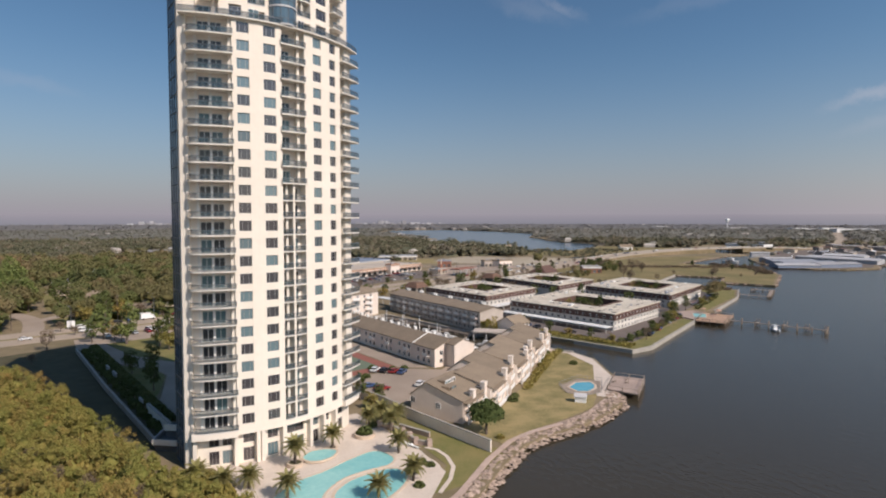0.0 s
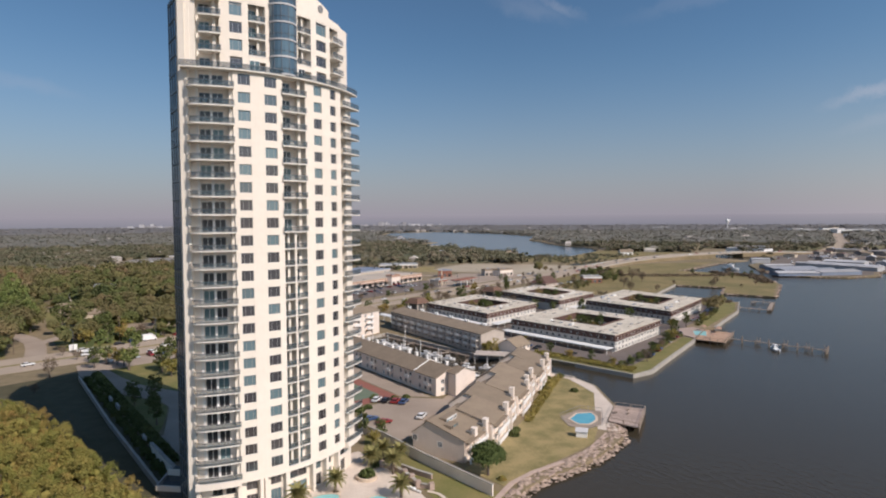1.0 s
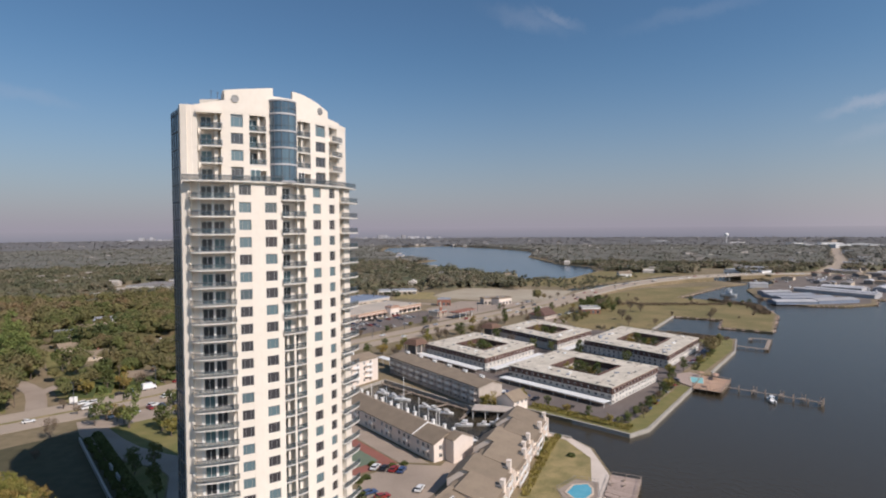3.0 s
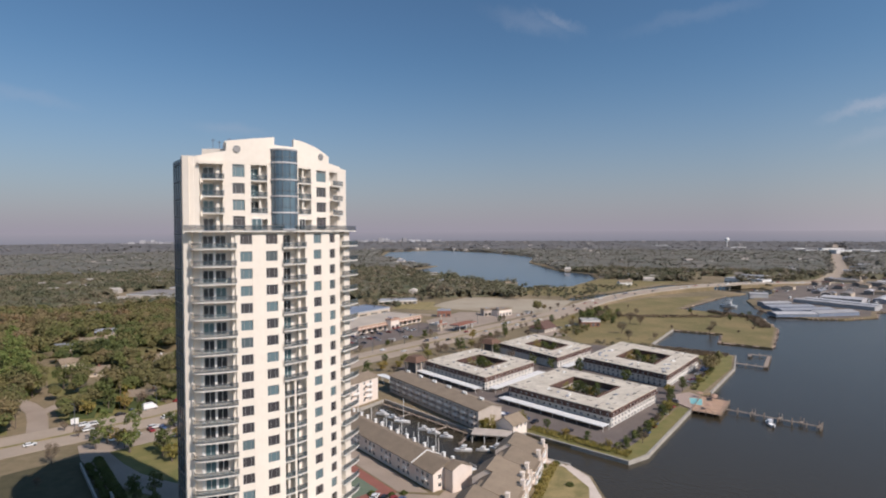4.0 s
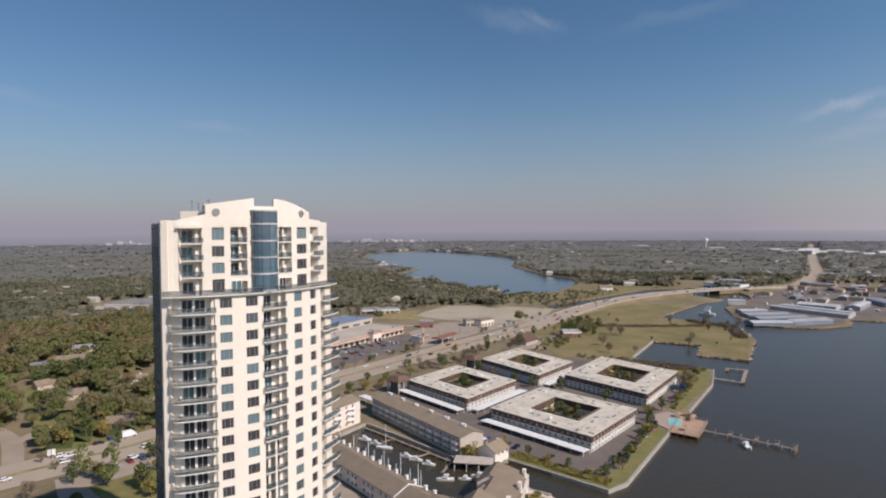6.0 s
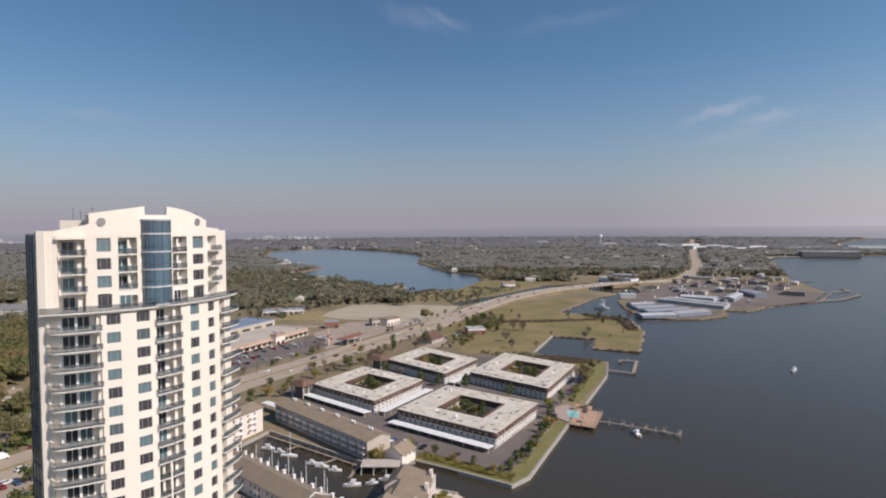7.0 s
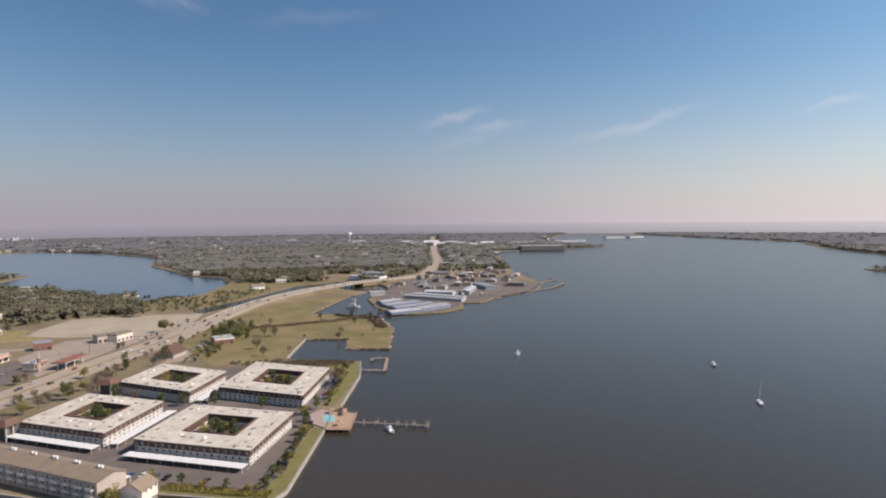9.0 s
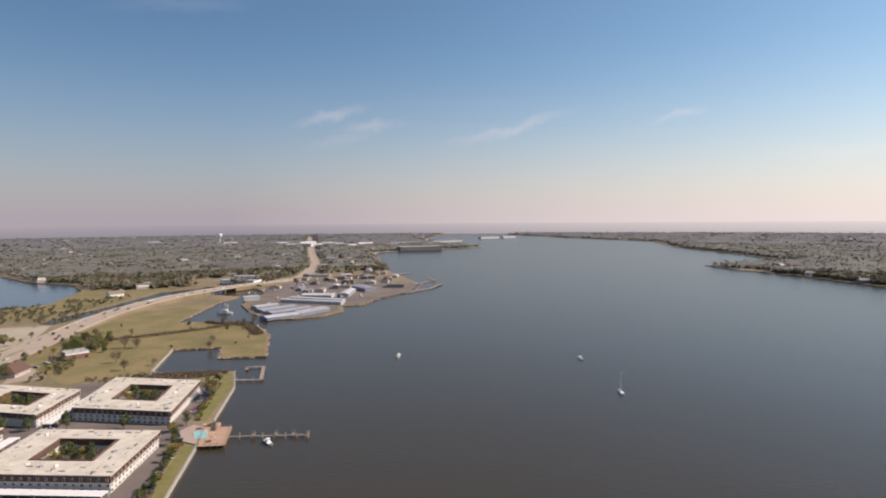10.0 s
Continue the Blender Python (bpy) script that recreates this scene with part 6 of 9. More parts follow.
for k in range(110):
    x, y = yard.uniform(610, 1000), yard.uniform(520, 850)
    if not inside([(620, 610), (700, 600), (760, 620), (770, 525), (850, 575), (1000, 745), (960, 830), (860, 850), (770, 760), (680, 720)], x, y):
        continue
    L = yard.uniform(10, 30)
    a = radians(yard.choice((30, 34, 120)))
    shed(yard.choice(("small grey yard shed with metal roof", "pale metal yard shed with low roof")), (x, y), (x + L * math.cos(a), y + L * math.sin(a)), yard.uniform(8, 15), yard.uniform(3.5, 5.5), yard.choice((M_SLATE, M_GREYMETAL, M_METALROOF, M_SHINGLE, M_SHINGLE, M_MANSARD)), yard.choice((M_SLATE, M_TAN)), 1.2)

for k in range(22):
    f = (k + 0.5) / 22
    x, y = 880 + 860 * f + yard.uniform(20, 60) * (1 if k % 2 else -1), 845 + 790 * f - yard.uniform(20, 60) * (1 if k % 2 else -1)
    flat_building("roadside_store", yard.choice(("white roadside store with a flat roof", "tan roadside store with a flat roof")), "shop", pose(x, y, GZ, 0, 0, 42 + yard.choice((0, 90))), yard.uniform(22, 50), yard.uniform(14, 26), yard.uniform(5, 8), yard.choice((M_WHITE, M_TAN)), yard.choice((M_METALROOF, M_ROOFGRAVEL)), 5)

flat_building("hangar", "long grey hall on the far point", "hall", pose(1700, 1196, GZ, 0, 0, -42), 150, 46, 15.0, M_SLATE, M_METALROOF, 0)
slab("beach", [(1420, 1108), (1475, 1135), (1600, 1212), (1690, 1192), (1700, 1212), (1600, 1245), (1480, 1180)], GZ - 0.3, GZ + 0.1, M_SAND, "pale sandy beach on the far shore", "beach")
for x, y, L, a in ((2150, 1560, 70, -40), (2230, 1520, 50, -38), (2400, 1500, 90, -35), (2480, 1450, 60, -36), (2040, 1500, 60, -40), (3000, 1560, 120, -30), (3120, 1480, 90, -30)):
    flat_building("far_store", "pale flat-roofed hall on the far shore", "shop", pose(x, y, GZ, 0, 0, a), L, 30, 10.0, M_WHITE, M_METALROOF, 0)
# water tower far off
wt = thing("water_tower", "white water tower above the far woods", "water tower", "", pose(1850, 2310, GZ))
bm = bmesh.new()
prof = [(2.2, -0.2), (1.6, 28), (3.0, 34), (8.5, 39), (9.5, 43), (8.0, 47), (3.0, 50), (0.3, 50.6)]
rows = [[bm.verts.new(p) for p in ring(0, 0, r, z, 18)] for r, z in prof]
for p, q in zip(rows, rows[1:]):
    for k in range(18):
        bm.faces.new((p[k], p[(k + 1) % 18], q[(k + 1) % 18], q[k]))
bm.faces.new(rows[-1])
part("tank", bm, M_WHITE, wt, "", True)


# houses on the lake shore and pale buildings along the far highway
shore = random.Random(5)
for x, y in ((250, 836), (283, 824), (292, 836), (303, 846), (315, 856), (257, 906), (482, 838), (504, 842), (195, 971), (202, 947), (210, 923), (220, 916), (234, 916), (236, 879), (227, 1302), (266, 1643), (286, 1526), (568, 957), (560, 922), (660, 1130), (793, 1211), (965, 1306), (698, 993)):
    gabled("house", "pale house on the lake shore", "house", pose(x, y, GZ, 0, 0, shore.uniform(-30, 60)), shore.uniform(13, 20), 10, shore.uniform(3.4, 6), shore.uniform(6.4, 9), shore.choice((M_WHITE, M_TAN, M_SIDING)), shore.choice((M_SHINGLE, M_GREYMETAL)), "houses on the lake shore", 0.6)
for x, y in ((1901, 2000), (1799, 1831), (1977, 1933), (1828, 1729), (2001, 1823), (1948, 1704), (1857, 1564), (1979, 1602), (1821, 2269), (1743, 2692)):
    flat_building("far_store", "pale flat-roofed store far along the highway", "shop", pose(x, y, GZ, 0, 0, shore.uniform(-25, 5)), shore.uniform(50, 90), shore.uniform(25, 40), shore.uniform(9, 14), M_WHITE, M_METALROOF, 0)


# ---- lamps and poles ----
def lamp_post(x, y, h, ang):
    ob = thing("street_lamp", "grey steel street lamp with a short arm", "street lamp", "street lamps", pose(x, y, GZ, 0, 0, ang))
    bm = bmesh.new()
    tube(bm, 0, 0, 0.16, -0.2, h, 8, 0.1)
    part("pole", bm, M_RAIL, ob)
    bm = bmesh.new()
    beam(bm, (0, 0, h - 0.1), (1.8, 0, h + 0.1), 0.12, 0.12)
    box(bm, 1.4, -0.25, h, 2.4, 0.25, h + 0.2, 0.05)
    part("lamp_head", bm, M_RAIL, ob)


for k in range(12):
    f = k / 11
    lamp_post(-95 + 300 * f - (26 if f < 0.5 else 18) + 0, 262 + 292 * f - 4 * math.sin(3 * f), 10, 130)
for x, y in ((44, 450), (62, 462), (80, 476), (98, 490), (50, 480), (70, 494)):
    lamp_post(x, y, 9, 40)


def utility_pole(x, y):
    ob = thing("utility_pole", "brown timber utility pole with a crossarm", "utility pole", "utility poles", pose(x, y, GZ, 0, 0, 45))
    bm = bmesh.new()
    tube(bm, 0, 0, 0.2, -0.2, 12, 8, 0.13)
    part("pole", bm, M_TRUNK, ob)
    bm = bmesh.new()
    beam(bm, (-1.2, 0, 11.2), (1.2, 0, 11.2), 0.14, 0.16)
    part("crossarm", bm, M_TRUNK, ob)


for x, y in ((-118, 292), (-82, 312), (-46, 340), (-14, 372), (20, 404), (54, 436)):
    utility_pole(x, y)


# ---- pool deck and near shore ----
slab("pool_deck", [(-17, 118), (-10, 103), (-4, 95), (12, 92), (22, 99), (27, 109), (24.5, 120), (20, 133), (14, 147), (-5, 141)], GZ - 0.3, GZ + 0.12, M_PAVE, "pale pinkish paved pool deck", "deck")


def pool(name, label, pts, water, z, rim=0.4, n=6):
    ob = thing(name, label, "pool")
    loop = smooth_loop(pts, n)
    area = sum(a[0] * b[1] - b[0] * a[1] for a, b in zip(loop, loop[1:] + loop[:1]))
    loop = loop if area > 0 else loop[::-1]
    bm = bmesh.new()
    prism(bm, loop, z - 0.4, z + 0.02)
    part("water", bm, water, ob)
    k = len(loop)
    outer = []
    for i in range(k):
        d = (Vector(loop[(i + 1) % k]) - Vector(loop[i - 1])).normalized()
        outer.append((loop[i][0] + d.y * rim, loop[i][1] - d.x * rim))
    bm = bmesh.new()
    rows = [[bm.verts.new((x, y, zz)) for x, y in lp] for lp, zz in ((loop, z - 0.3), (loop, z + 0.08), (outer, z + 0.08), (outer, z - 0.3))]
    for p, q in zip(rows, rows[1:] + rows[:1]):
        for i in range(k):
            bm.faces.new((p[i], p[(i + 1) % k], q[(i + 1) % k], q[i]))
    part("coping", clean(bm), M_COPING, ob)
    return ob


pool("lagoon_pool", "turquoise lagoon pool with a peach stone rim", [(-4.5, 103), (-2.6, 107.6), (0.5, 111.3), (5, 114.3), (10.3, 119), (15.4, 122), (18.4, 118), (17, 114.6), (12.3, 112.8), (8, 110.2), (5, 106), (3, 101.5), (-2, 98.5)], M_POOL, GZ + 0.13, 0.45)
pool("lagoon_pool", "shallow turquoise lagoon pool with a peach stone rim", [(6.3, 104), (9, 108.6), (13, 111.2), (17.6, 112.6), (19.8, 109.5), (18.2, 105), (15, 101), (11, 97), (7, 98.5)], M_POOL, GZ + 0.13, 0.6)
pool("spa_pool", "raised crescent pool with a white rim beside the tower", [(1.2, 121.2), (1.9, 119.2), (4.2, 118.6), (6.8, 120.4), (7.6, 123.2), (5.4, 124.2), (2.8, 123.6)], M_POOL, GZ + 0.55, 0.4)
pool("swimming_pool", "bright blue pool on the dry lawn", [(74.2, 156), (78.4, 160), (82.4, 159.6), (82.2, 156.6), (80.6, 153.4), (77.4, 151), (74.8, 151.8)], M_POOLBLUE, GZ + 0.14, 0.7, 1)
pool("swimming_pool", "turquoise pool on the timber platform", [(184.6, 252.4), (190.6, 261.8), (195.2, 258.2), (188.2, 248.8)], M_POOL, GZ + 0.62, 0.5, 1)


def wall_line(name, label, pts, h, w, material, category="wall"):
    bm = bmesh.new()
    band(bm, [(x, y, GZ + h) for x, y in pts], w, h + 0.3)
    ob = tagged(part(name, bm, material), label, category)
    bm = bmesh.new()
    band(bm, [(x, y, GZ + h + 0.12) for x, y in pts], w + 0.16, 0.14)
    part("cap", bm, M_SEAWALL, ob)
    return ob


wall_line("boundary_wall", "long pale boundary wall beside the townhouses", [(11, 169), (21.2, 151), (27.4, 137), (38.2, 116.2)], 2.5, 0.35, M_SIDING)
wall_line("garden_wall", "low grey wall beside the grass strip", [(-76, 238), (-51.5, 183.5), (-27.5, 133)], 1.5, 0.4, M_SEAWALL)
wall_line("garden_wall", "pale wall with piers along the entry drive", [(-35.4, 159.6), (-29.3, 147.3), (-23.6, 135.8)], 2.3, 0.6, M_STUCCO)
for p, q in (((-58.2, 208.8), (-56.4, 205)), ((-54, 200.2), (-52, 196)), ((-39.4, 168.8), (-38, 165.8))):
    wall_line("garden_wall", "short pale grey wall piece in the hedge", [p, q], 1.5, 0.4, M_STUCCO_GREY)
terrace = wall_line("terrace_wall", "stepped tan stone terrace wall with low piers by the pool deck", [(18.2, 136.3), (20.7, 134.5), (22.6, 130.6), (23.6, 127.6), (24.3, 124.2), (26.8, 122.4)], 0.9, 0.6, M_BROKEN)
for x, y in ((18.2, 136.3), (20.7, 134.5), (22.6, 130.6), (23.6, 127.6), (24.3, 124.2), (26.8, 122.4)):
    bm = bmesh.new()
    box(bm, x - 0.55, y - 0.55, GZ - 0.2, x + 0.55, y + 0.55, GZ + 1.5, 0.05)
    part("pier", bm, M_BROKEN, terrace)
wall_line("terrace_wall", "low tan stone wall behind the terrace", [(22.4, 134.2), (25.2, 130.4), (27.9, 127.2)], 1.1, 0.5, M_BROKEN)


def round_planter(x, y, r, h, label):
    """A raised ring of masonry filled with soil."""
    ob = thing("round_planter", label, "planter", "round planters", pose(x, y, GZ))
    o, i = ring(0, 0, r, 0, 24), ring(0, 0, r - 0.28, 0, 24)
    bm = bmesh.new()
    rows = [[bm.verts.new((p[0], p[1], z)) for p in lp] for lp, z in ((o, 0.0), (ring(0, 0, r + 0.08, 0, 24), h - 0.12), (ring(0, 0, r + 0.08, 0, 24), h), (i, h), (i, h - 0.3))]
    for p, q in zip(rows, rows[1:]):
        for k in range(24):
            bm.faces.new((p[k], p[(k + 1) % 24], q[(k + 1) % 24], q[k]))
    part("rim", clean(bm), M_COPING, ob)
    bm = bmesh.new()
    tube(bm, 0, 0, r - 0.26, h - 0.45, h - 0.15, 20)
    part("soil", bm, M_IVY, ob)
    return ob


round_planter(-0.4, 118.3, 1.5, 0.85, "raised round stone planter with a palm")
round_planter(14.2, 130.9, 2.2, 0.9, "raised round stone planter with a clipped shrub")
round_planter(7.1, 125.6, 1.0, 0.4, "low round stone planter at the foot of a palm")
bm = bmesh.new()
band(bm, [(25.8, 121.8, GZ + 0.11), (27.8, 120, GZ + 0.11), (29, 116.1, GZ + 0.11), (29, 110.9, GZ + 0.11), (27.1, 105.8, GZ + 0.11), (24, 100.9, GZ + 0.11)], 0.8, 0.3)
tagged(part("path", bm, M_PAVE), "curved pale path in the lawn", "path", "", "structure")
slab("plaza", smooth_loop([(22.3, 119.4), (24.5, 117.5), (26.4, 113.4), (26.2, 109.2), (23.6, 107.3), (21.3, 108.6), (21.0, 114)], 5), GZ - 0.3, GZ + 0.135, M_PAVE, "pale rounded terrace", "terrace")
slab("footpath", [(88, 206.5), (91, 203), (93.5, 197.5), (92.5, 196.5), (86, 203)], GZ - 0.3, GZ + 0.12, M_PAVE, "pale path by the canal", "path")


def timber_deck(name, label, outline, z, rail=True, boards=None):
    ob = thing(name, label, "deck")
    c = [sum(p[i] for p in outline) / len(outline) for i in (0, 1)]
    a, b, d = Vector(outline[0]), Vector(outline[1]), Vector(outline[-1])
    n = int((d - a).length / 0.55)
    far = Vector(outline[2])
    for k in range(n):
        f0, f1 = k / n, (k + 0.93) / n
        p = [a.lerp(d, f0), b.lerp(far, f0), b.lerp(far, f1), a.lerp(d, f1)]
        bm = bmesh.new()
        hexa(bm, [(*q, z - 0.12) for q in p], [(*q, z + 0.006 * (k % 3)) for q in p])
        part("plank", clean(bm), boards or M_TIMBER, ob)
    for i in range(len(outline)):
        p, q = Vector(outline[i]).lerp(Vector(c), 0.03), Vector(outline[(i + 1) % len(outline)]).lerp(Vector(c), 0.03)
        m = int((q - p).length / 3)
        for k in range(m + 1):
            t = p.lerp(q, k / max(1, m))
            bm = bmesh.new()
            tube(bm, t.x, t.y, 0.14, -1.2, z + (1.0 if rail else 0.2), 7)
            part("post", bm, M_TIMBER, ob)
        bm = bmesh.new()
        beam(bm, (*p, z - 0.25), (*q, z - 0.25), 0.2, 0.3)
        if rail:
            beam(bm, (*p, z + 0.98), (*q, z + 0.98), 0.1, 0.08)
        part("rim_beam", bm, M_TIMBER, ob)
    return ob


timber_deck("fishing_deck", "square grey timber deck on piles at the seawall", [(83.0, 150.8), (88.6, 144.0), (99.0, 157.6), (92.2, 163.2)], 1.75, True, M_DECKPINK)
timber_deck("timber_platform", "tan timber platform on piles with a pool", [(178.6, 243.6), (186.2, 233.4), (206, 251.6), (198.6, 263.4)], 1.72, True, M_DECKTAN)
slab("pool_terrace", [(180.2, 246.5), (198.4, 263.6), (197.4, 271.5), (188, 269.5), (179.5, 256.5)], GZ - 0.2, GZ + 0.5, M_DECKPINK, "pinkish paved terrace beside the platform", "terrace")
for p in ((88.5, 156.5), (91.5, 154.8), (93.3, 157.8)):
    t = thing("bench", "weathered timber bench on the fishing deck", "bench", "benches", pose(p[0], p[1], 1.76, 0, 0, 35))
    bm = bmesh.new()
    box(bm, -0.8, -0.25, 0.42, 0.8, 0.25, 0.5)
    part("seat", bm, M_TIMBER, t)
    for x in (-0.6, 0.6):
        bm = bmesh.new()
        box(bm, x - 0.06, -0.2, 0, x + 0.06, 0.2, 0.42)
        part("leg", bm, M_TIMBER, t)
sh = gabled("garden_shed", "small white pump shed on the dry lawn", "shed", pose(69.6, 142.9, GZ, 0, 0, -30), 2.8, 2.1, 1.5, 2.1, M_WHITE, M_METALROOF, "", 0.2)
fence = thing("pool_fence", "low dark metal fence round the lawn pool", "fence")
loop = [(72.3, 158.6), (80.9, 164.0), (86.2, 159.8), (80.7, 149.4), (74.3, 147.3), (71.2, 151.2)]
for i in range(6):
    p, q = Vector(loop[i]), Vector(loop[(i + 1) % 6])
    bm = bmesh.new()
    for z in (GZ + 0.2, GZ + 1.1):
        beam(bm, (*p, z), (*q, z), 0.06)
    part("rail", bm, M_FRAME, fence)
    m = int((q - p).length / 1.2)
    for k in range(m):
        t = p.lerp(q, k / m)
        bm = bmesh.new()
        beam(bm, (*t, GZ), (*t, GZ + 1.15), 0.05)
        part("post", bm, M_FRAME, fence)
slab("pool_terrace", [(72.5, 158.4), (80.8, 163.7), (85.9, 159.8), (80.5, 149.7), (74.4, 147.6), (71.5, 151.2)], GZ - 0.2, GZ + 0.11, M_DRIVE, "pinkish terrace round the blue pool", "terrace")


def pier(name, label, pts, z, w, arms=(), pile=2.5):
    ob = thing(name, label, "pier")
    runs = list(zip(pts, pts[1:])) + list(arms)
    for p, q in runs:
        p, q = Vector(p), Vector(q)
        bm = bmesh.new()
        band(bm, [(*p, z), (*q, z)], w, 0.22)
        part("walkway", bm, M_TIMBER, ob)
        m = max(1, int((q - p).length / 5.5))
        s = Vector((-(q - p).y, (q - p).x)).normalized() * (w / 2 + 0.1)
        for k in range(m + 1):
            for sg in (1, -1):
                t = p.lerp(q, k / m) + s * sg
                bm = bmesh.new()
                tube(bm, t.x, t.y, 0.16, -1.0, z + (pile if k % 2 else 0.6), 6)
                part("post", bm, M_TIMBER, ob)
    return ob


d = Vector((217.5, 209.6)) - Vector((195.6, 242.2))
arms = []
for f, l0, l1 in ((0.3, 0, 3), (0.58, 0, 3.5), (0.8, 0, 3), (0.98, -2, 3)):
    c = Vector((195.6, 242.2)) + d * f
    s = Vector((-d.y, d.x)).normalized()
    arms.append((tuple(c + s * l0), tuple(c + s * l1)))
pier("boat_pier", "long narrow timber boat pier with tall piles", [(195.6, 242.2), (217.5, 209.6)], 1.5, 1.1, arms, 1.5)
pier("dock", "old grey dock in an open square on piles", [(268, 331), (280, 312), (307, 339), (299, 347), (294, 342)], 1.2, 2.2, (), 1.2)
pier("basin_dock", "grey dock along the boat basin", [(71, 236.5), (40.5, 293)], 0.9, 1.0, [((63, 251), (57.5, 248)), ((51, 273), (45.5, 270)), ((69.5, 239), (63, 229))], 0.8)
pier("marina_pier", "timber pier off the marina point", [(744, 505), (790, 500), (860, 520)], 1.4, 4, (), 1.5)
pier("marina_pier", "timber pier off the marina point", [(840, 560), (900, 560), (930, 590)], 1.4, 4, (), 1.5)
pier("marina_pier", "timber pier off the marina point", [(960, 700), (1010, 690)], 1.4, 5, (), 1.5)


# ---- boats ----
def hull(bm, L, W, H, z=0.0):
    st = [(-0.5, 0.82), (-0.2, 1.0), (0.15, 0.95), (0.36, 0.6), (0.5, 0.04)]
    rows = []
    for f, w in st:
        rows.append([bm.verts.new((f * L, y, zz)) for y, zz in ((-w * W / 2 * 0.55, z - 0.3), (w * W / 2 * 0.55, z - 0.3), (w * W / 2, z + H * (1 + 0.25 * max(0, f))), (-w * W / 2, z + H * (1 + 0.25 * max(0, f))))])
    for p, q in zip(rows, rows[1:]):
        for k in range(4):
            bm.faces.new((p[k], p[(k + 1) % 4], q[(k + 1) % 4], q[k]))
    bm.faces.new(rows[0][::-1])
    bm.faces.new(rows[-1])
    clean(bm)


def motorboat(label, m, L=7.0):
    ob = thing("motorboat", label, "boat", "boats", m)
    bm = bmesh.new()
    hull(bm, L, L * 0.32, L * 0.13)
    part("hull", bm, M_BOAT, ob)
    bm = bmesh.new()
    box(bm, -L * 0.18, -L * 0.11, L * 0.12, L * 0.2, L * 0.11, L * 0.24, L * 0.025)
    part("cabin", bm, M_BOAT, ob)
    bm = bmesh.new()
    box(bm, -L * 0.1, -L * 0.118, L * 0.155, L * 0.17, L * 0.118, L * 0.2)
    part("windscreen", bm, M_CARWINDOW, ob)
    bm = bmesh.new()
    box(bm, -L * 0.22, -L * 0.12, L * 0.33, L * 0.08, L * 0.12, L * 0.345)
    for x in (-L * 0.2, L * 0.06):
        for y in (-L * 0.11, L * 0.11):
            beam(bm, (x, y, L * 0.13), (x, y, L * 0.335), 0.06)
    part("canopy", bm, M_BOAT, ob)
    bm = bmesh.new()
    box(bm, -L * 0.55, -0.25, 0.1, -L * 0.49, 0.25, L * 0.16)
    part("outboard", bm, M_TYRE, ob)
    return ob


def sailboat(label, m, L=9.0, sailcover=None):
    ob = thing("sailboat", label, "boat", "boats", m)
    bm = bmesh.new()
    hull(bm, L, L * 0.29, L * 0.11)
    part("hull", bm, M_BOAT, ob)
    bm = bmesh.new()
    box(bm, -L * 0.12, -L * 0.08, L * 0.1, L * 0.22, L * 0.08, L * 0.16, L * 0.02)
    part("cabin", bm, M_BOAT, ob)
    bm = bmesh.new()
    tube(bm, L * 0.08, 0, 0.16, L * 0.1, L * 1.45, 6, 0.1)
    part("mast", bm, M_WHITE, ob)
    bm = bmesh.new()
    beam(bm, (L * 0.08, 0, L * 0.24), (-L * 0.36, 0, L * 0.24), 0.22, 0.3)
    part("boom", bm, sailcover or M_BLUEROOF, ob)
    bm = bmesh.new()
    for x in (L * 0.48, -L * 0.48):
        beam(bm, (x, 0, L * 0.12), (L * 0.08, 0, L * 1.42), 0.04)
    part("stay", bm, M_RAIL, ob)
    return ob


motorboat("white motorboat with a canopy tied at the pier", pose(201.5, 221, 0, 0, 0, 70), 7.5)
motorboat("small white motorboat on the open bay", pose(386, 274, 0, 0, 0, 15), 8)
motorboat("small white motorboat on the open bay", pose(448, 147, 0, 0, 0, 40), 7)
for x, y, a in ((34.4, 239.5, 150), (37, 235, 150), (39, 229, 150), (41, 225.5, 150), (43, 219.8, 150), (47, 213.5, 150), (50.5, 211, 150)):
    sailboat("white sailboat with a bare mast moored behind the townhouses", pose(x, y, 0, 0, 0, a), 7.0)
sailboat("white sailboat with bare mast at anchor", pose(372, 96, 0, 0, 0, 28), 9)
for x, y, a, L, s in ((38.5, 277, -30, 6.4, 0), (42.5, 270, -30, 5.6, 0), (45.5, 264, -28, 7.5, 1), (53, 251, -30, 5.6, 0), (56, 246, -30, 5.8, 0), (60, 240, -28, 5.6, 0), (62.5, 223, 165, 7, 0), (70, 221.5, 160, 5.4, 0), (76, 222, 150, 6.5, 0),
                      (25, 262, -30, 7.5, 1), (30, 254, -30, 7.5, 1), (35, 245, -30, 8, 1), (40, 236, -30, 7.5, 1), (45, 227, -30, 8, 1), (50, 218, -30, 7, 1)):
    (sailboat if s else motorboat)("white sailboat moored in the basin" if s else "white motorboat moored in the basin", pose(x, y, 0, 0, 0, a), L)
yacht = motorboat("tall white motor yacht moored in the channel", pose(466, 576, 0, 0, 0, -52), 17)
bm = bmesh.new()
box(bm, -4, -1.8, 3.9, 2.8, 1.8, 5.6, 0.4)
part("upper_deck", bm, M_BOAT, yacht)
for x, y, a in ((500, 618, -50), (512, 632, -50), (478, 590, 130)):
    motorboat("small white boat moored in the channel", pose(x, y, 0, 0, 0, a), 7)

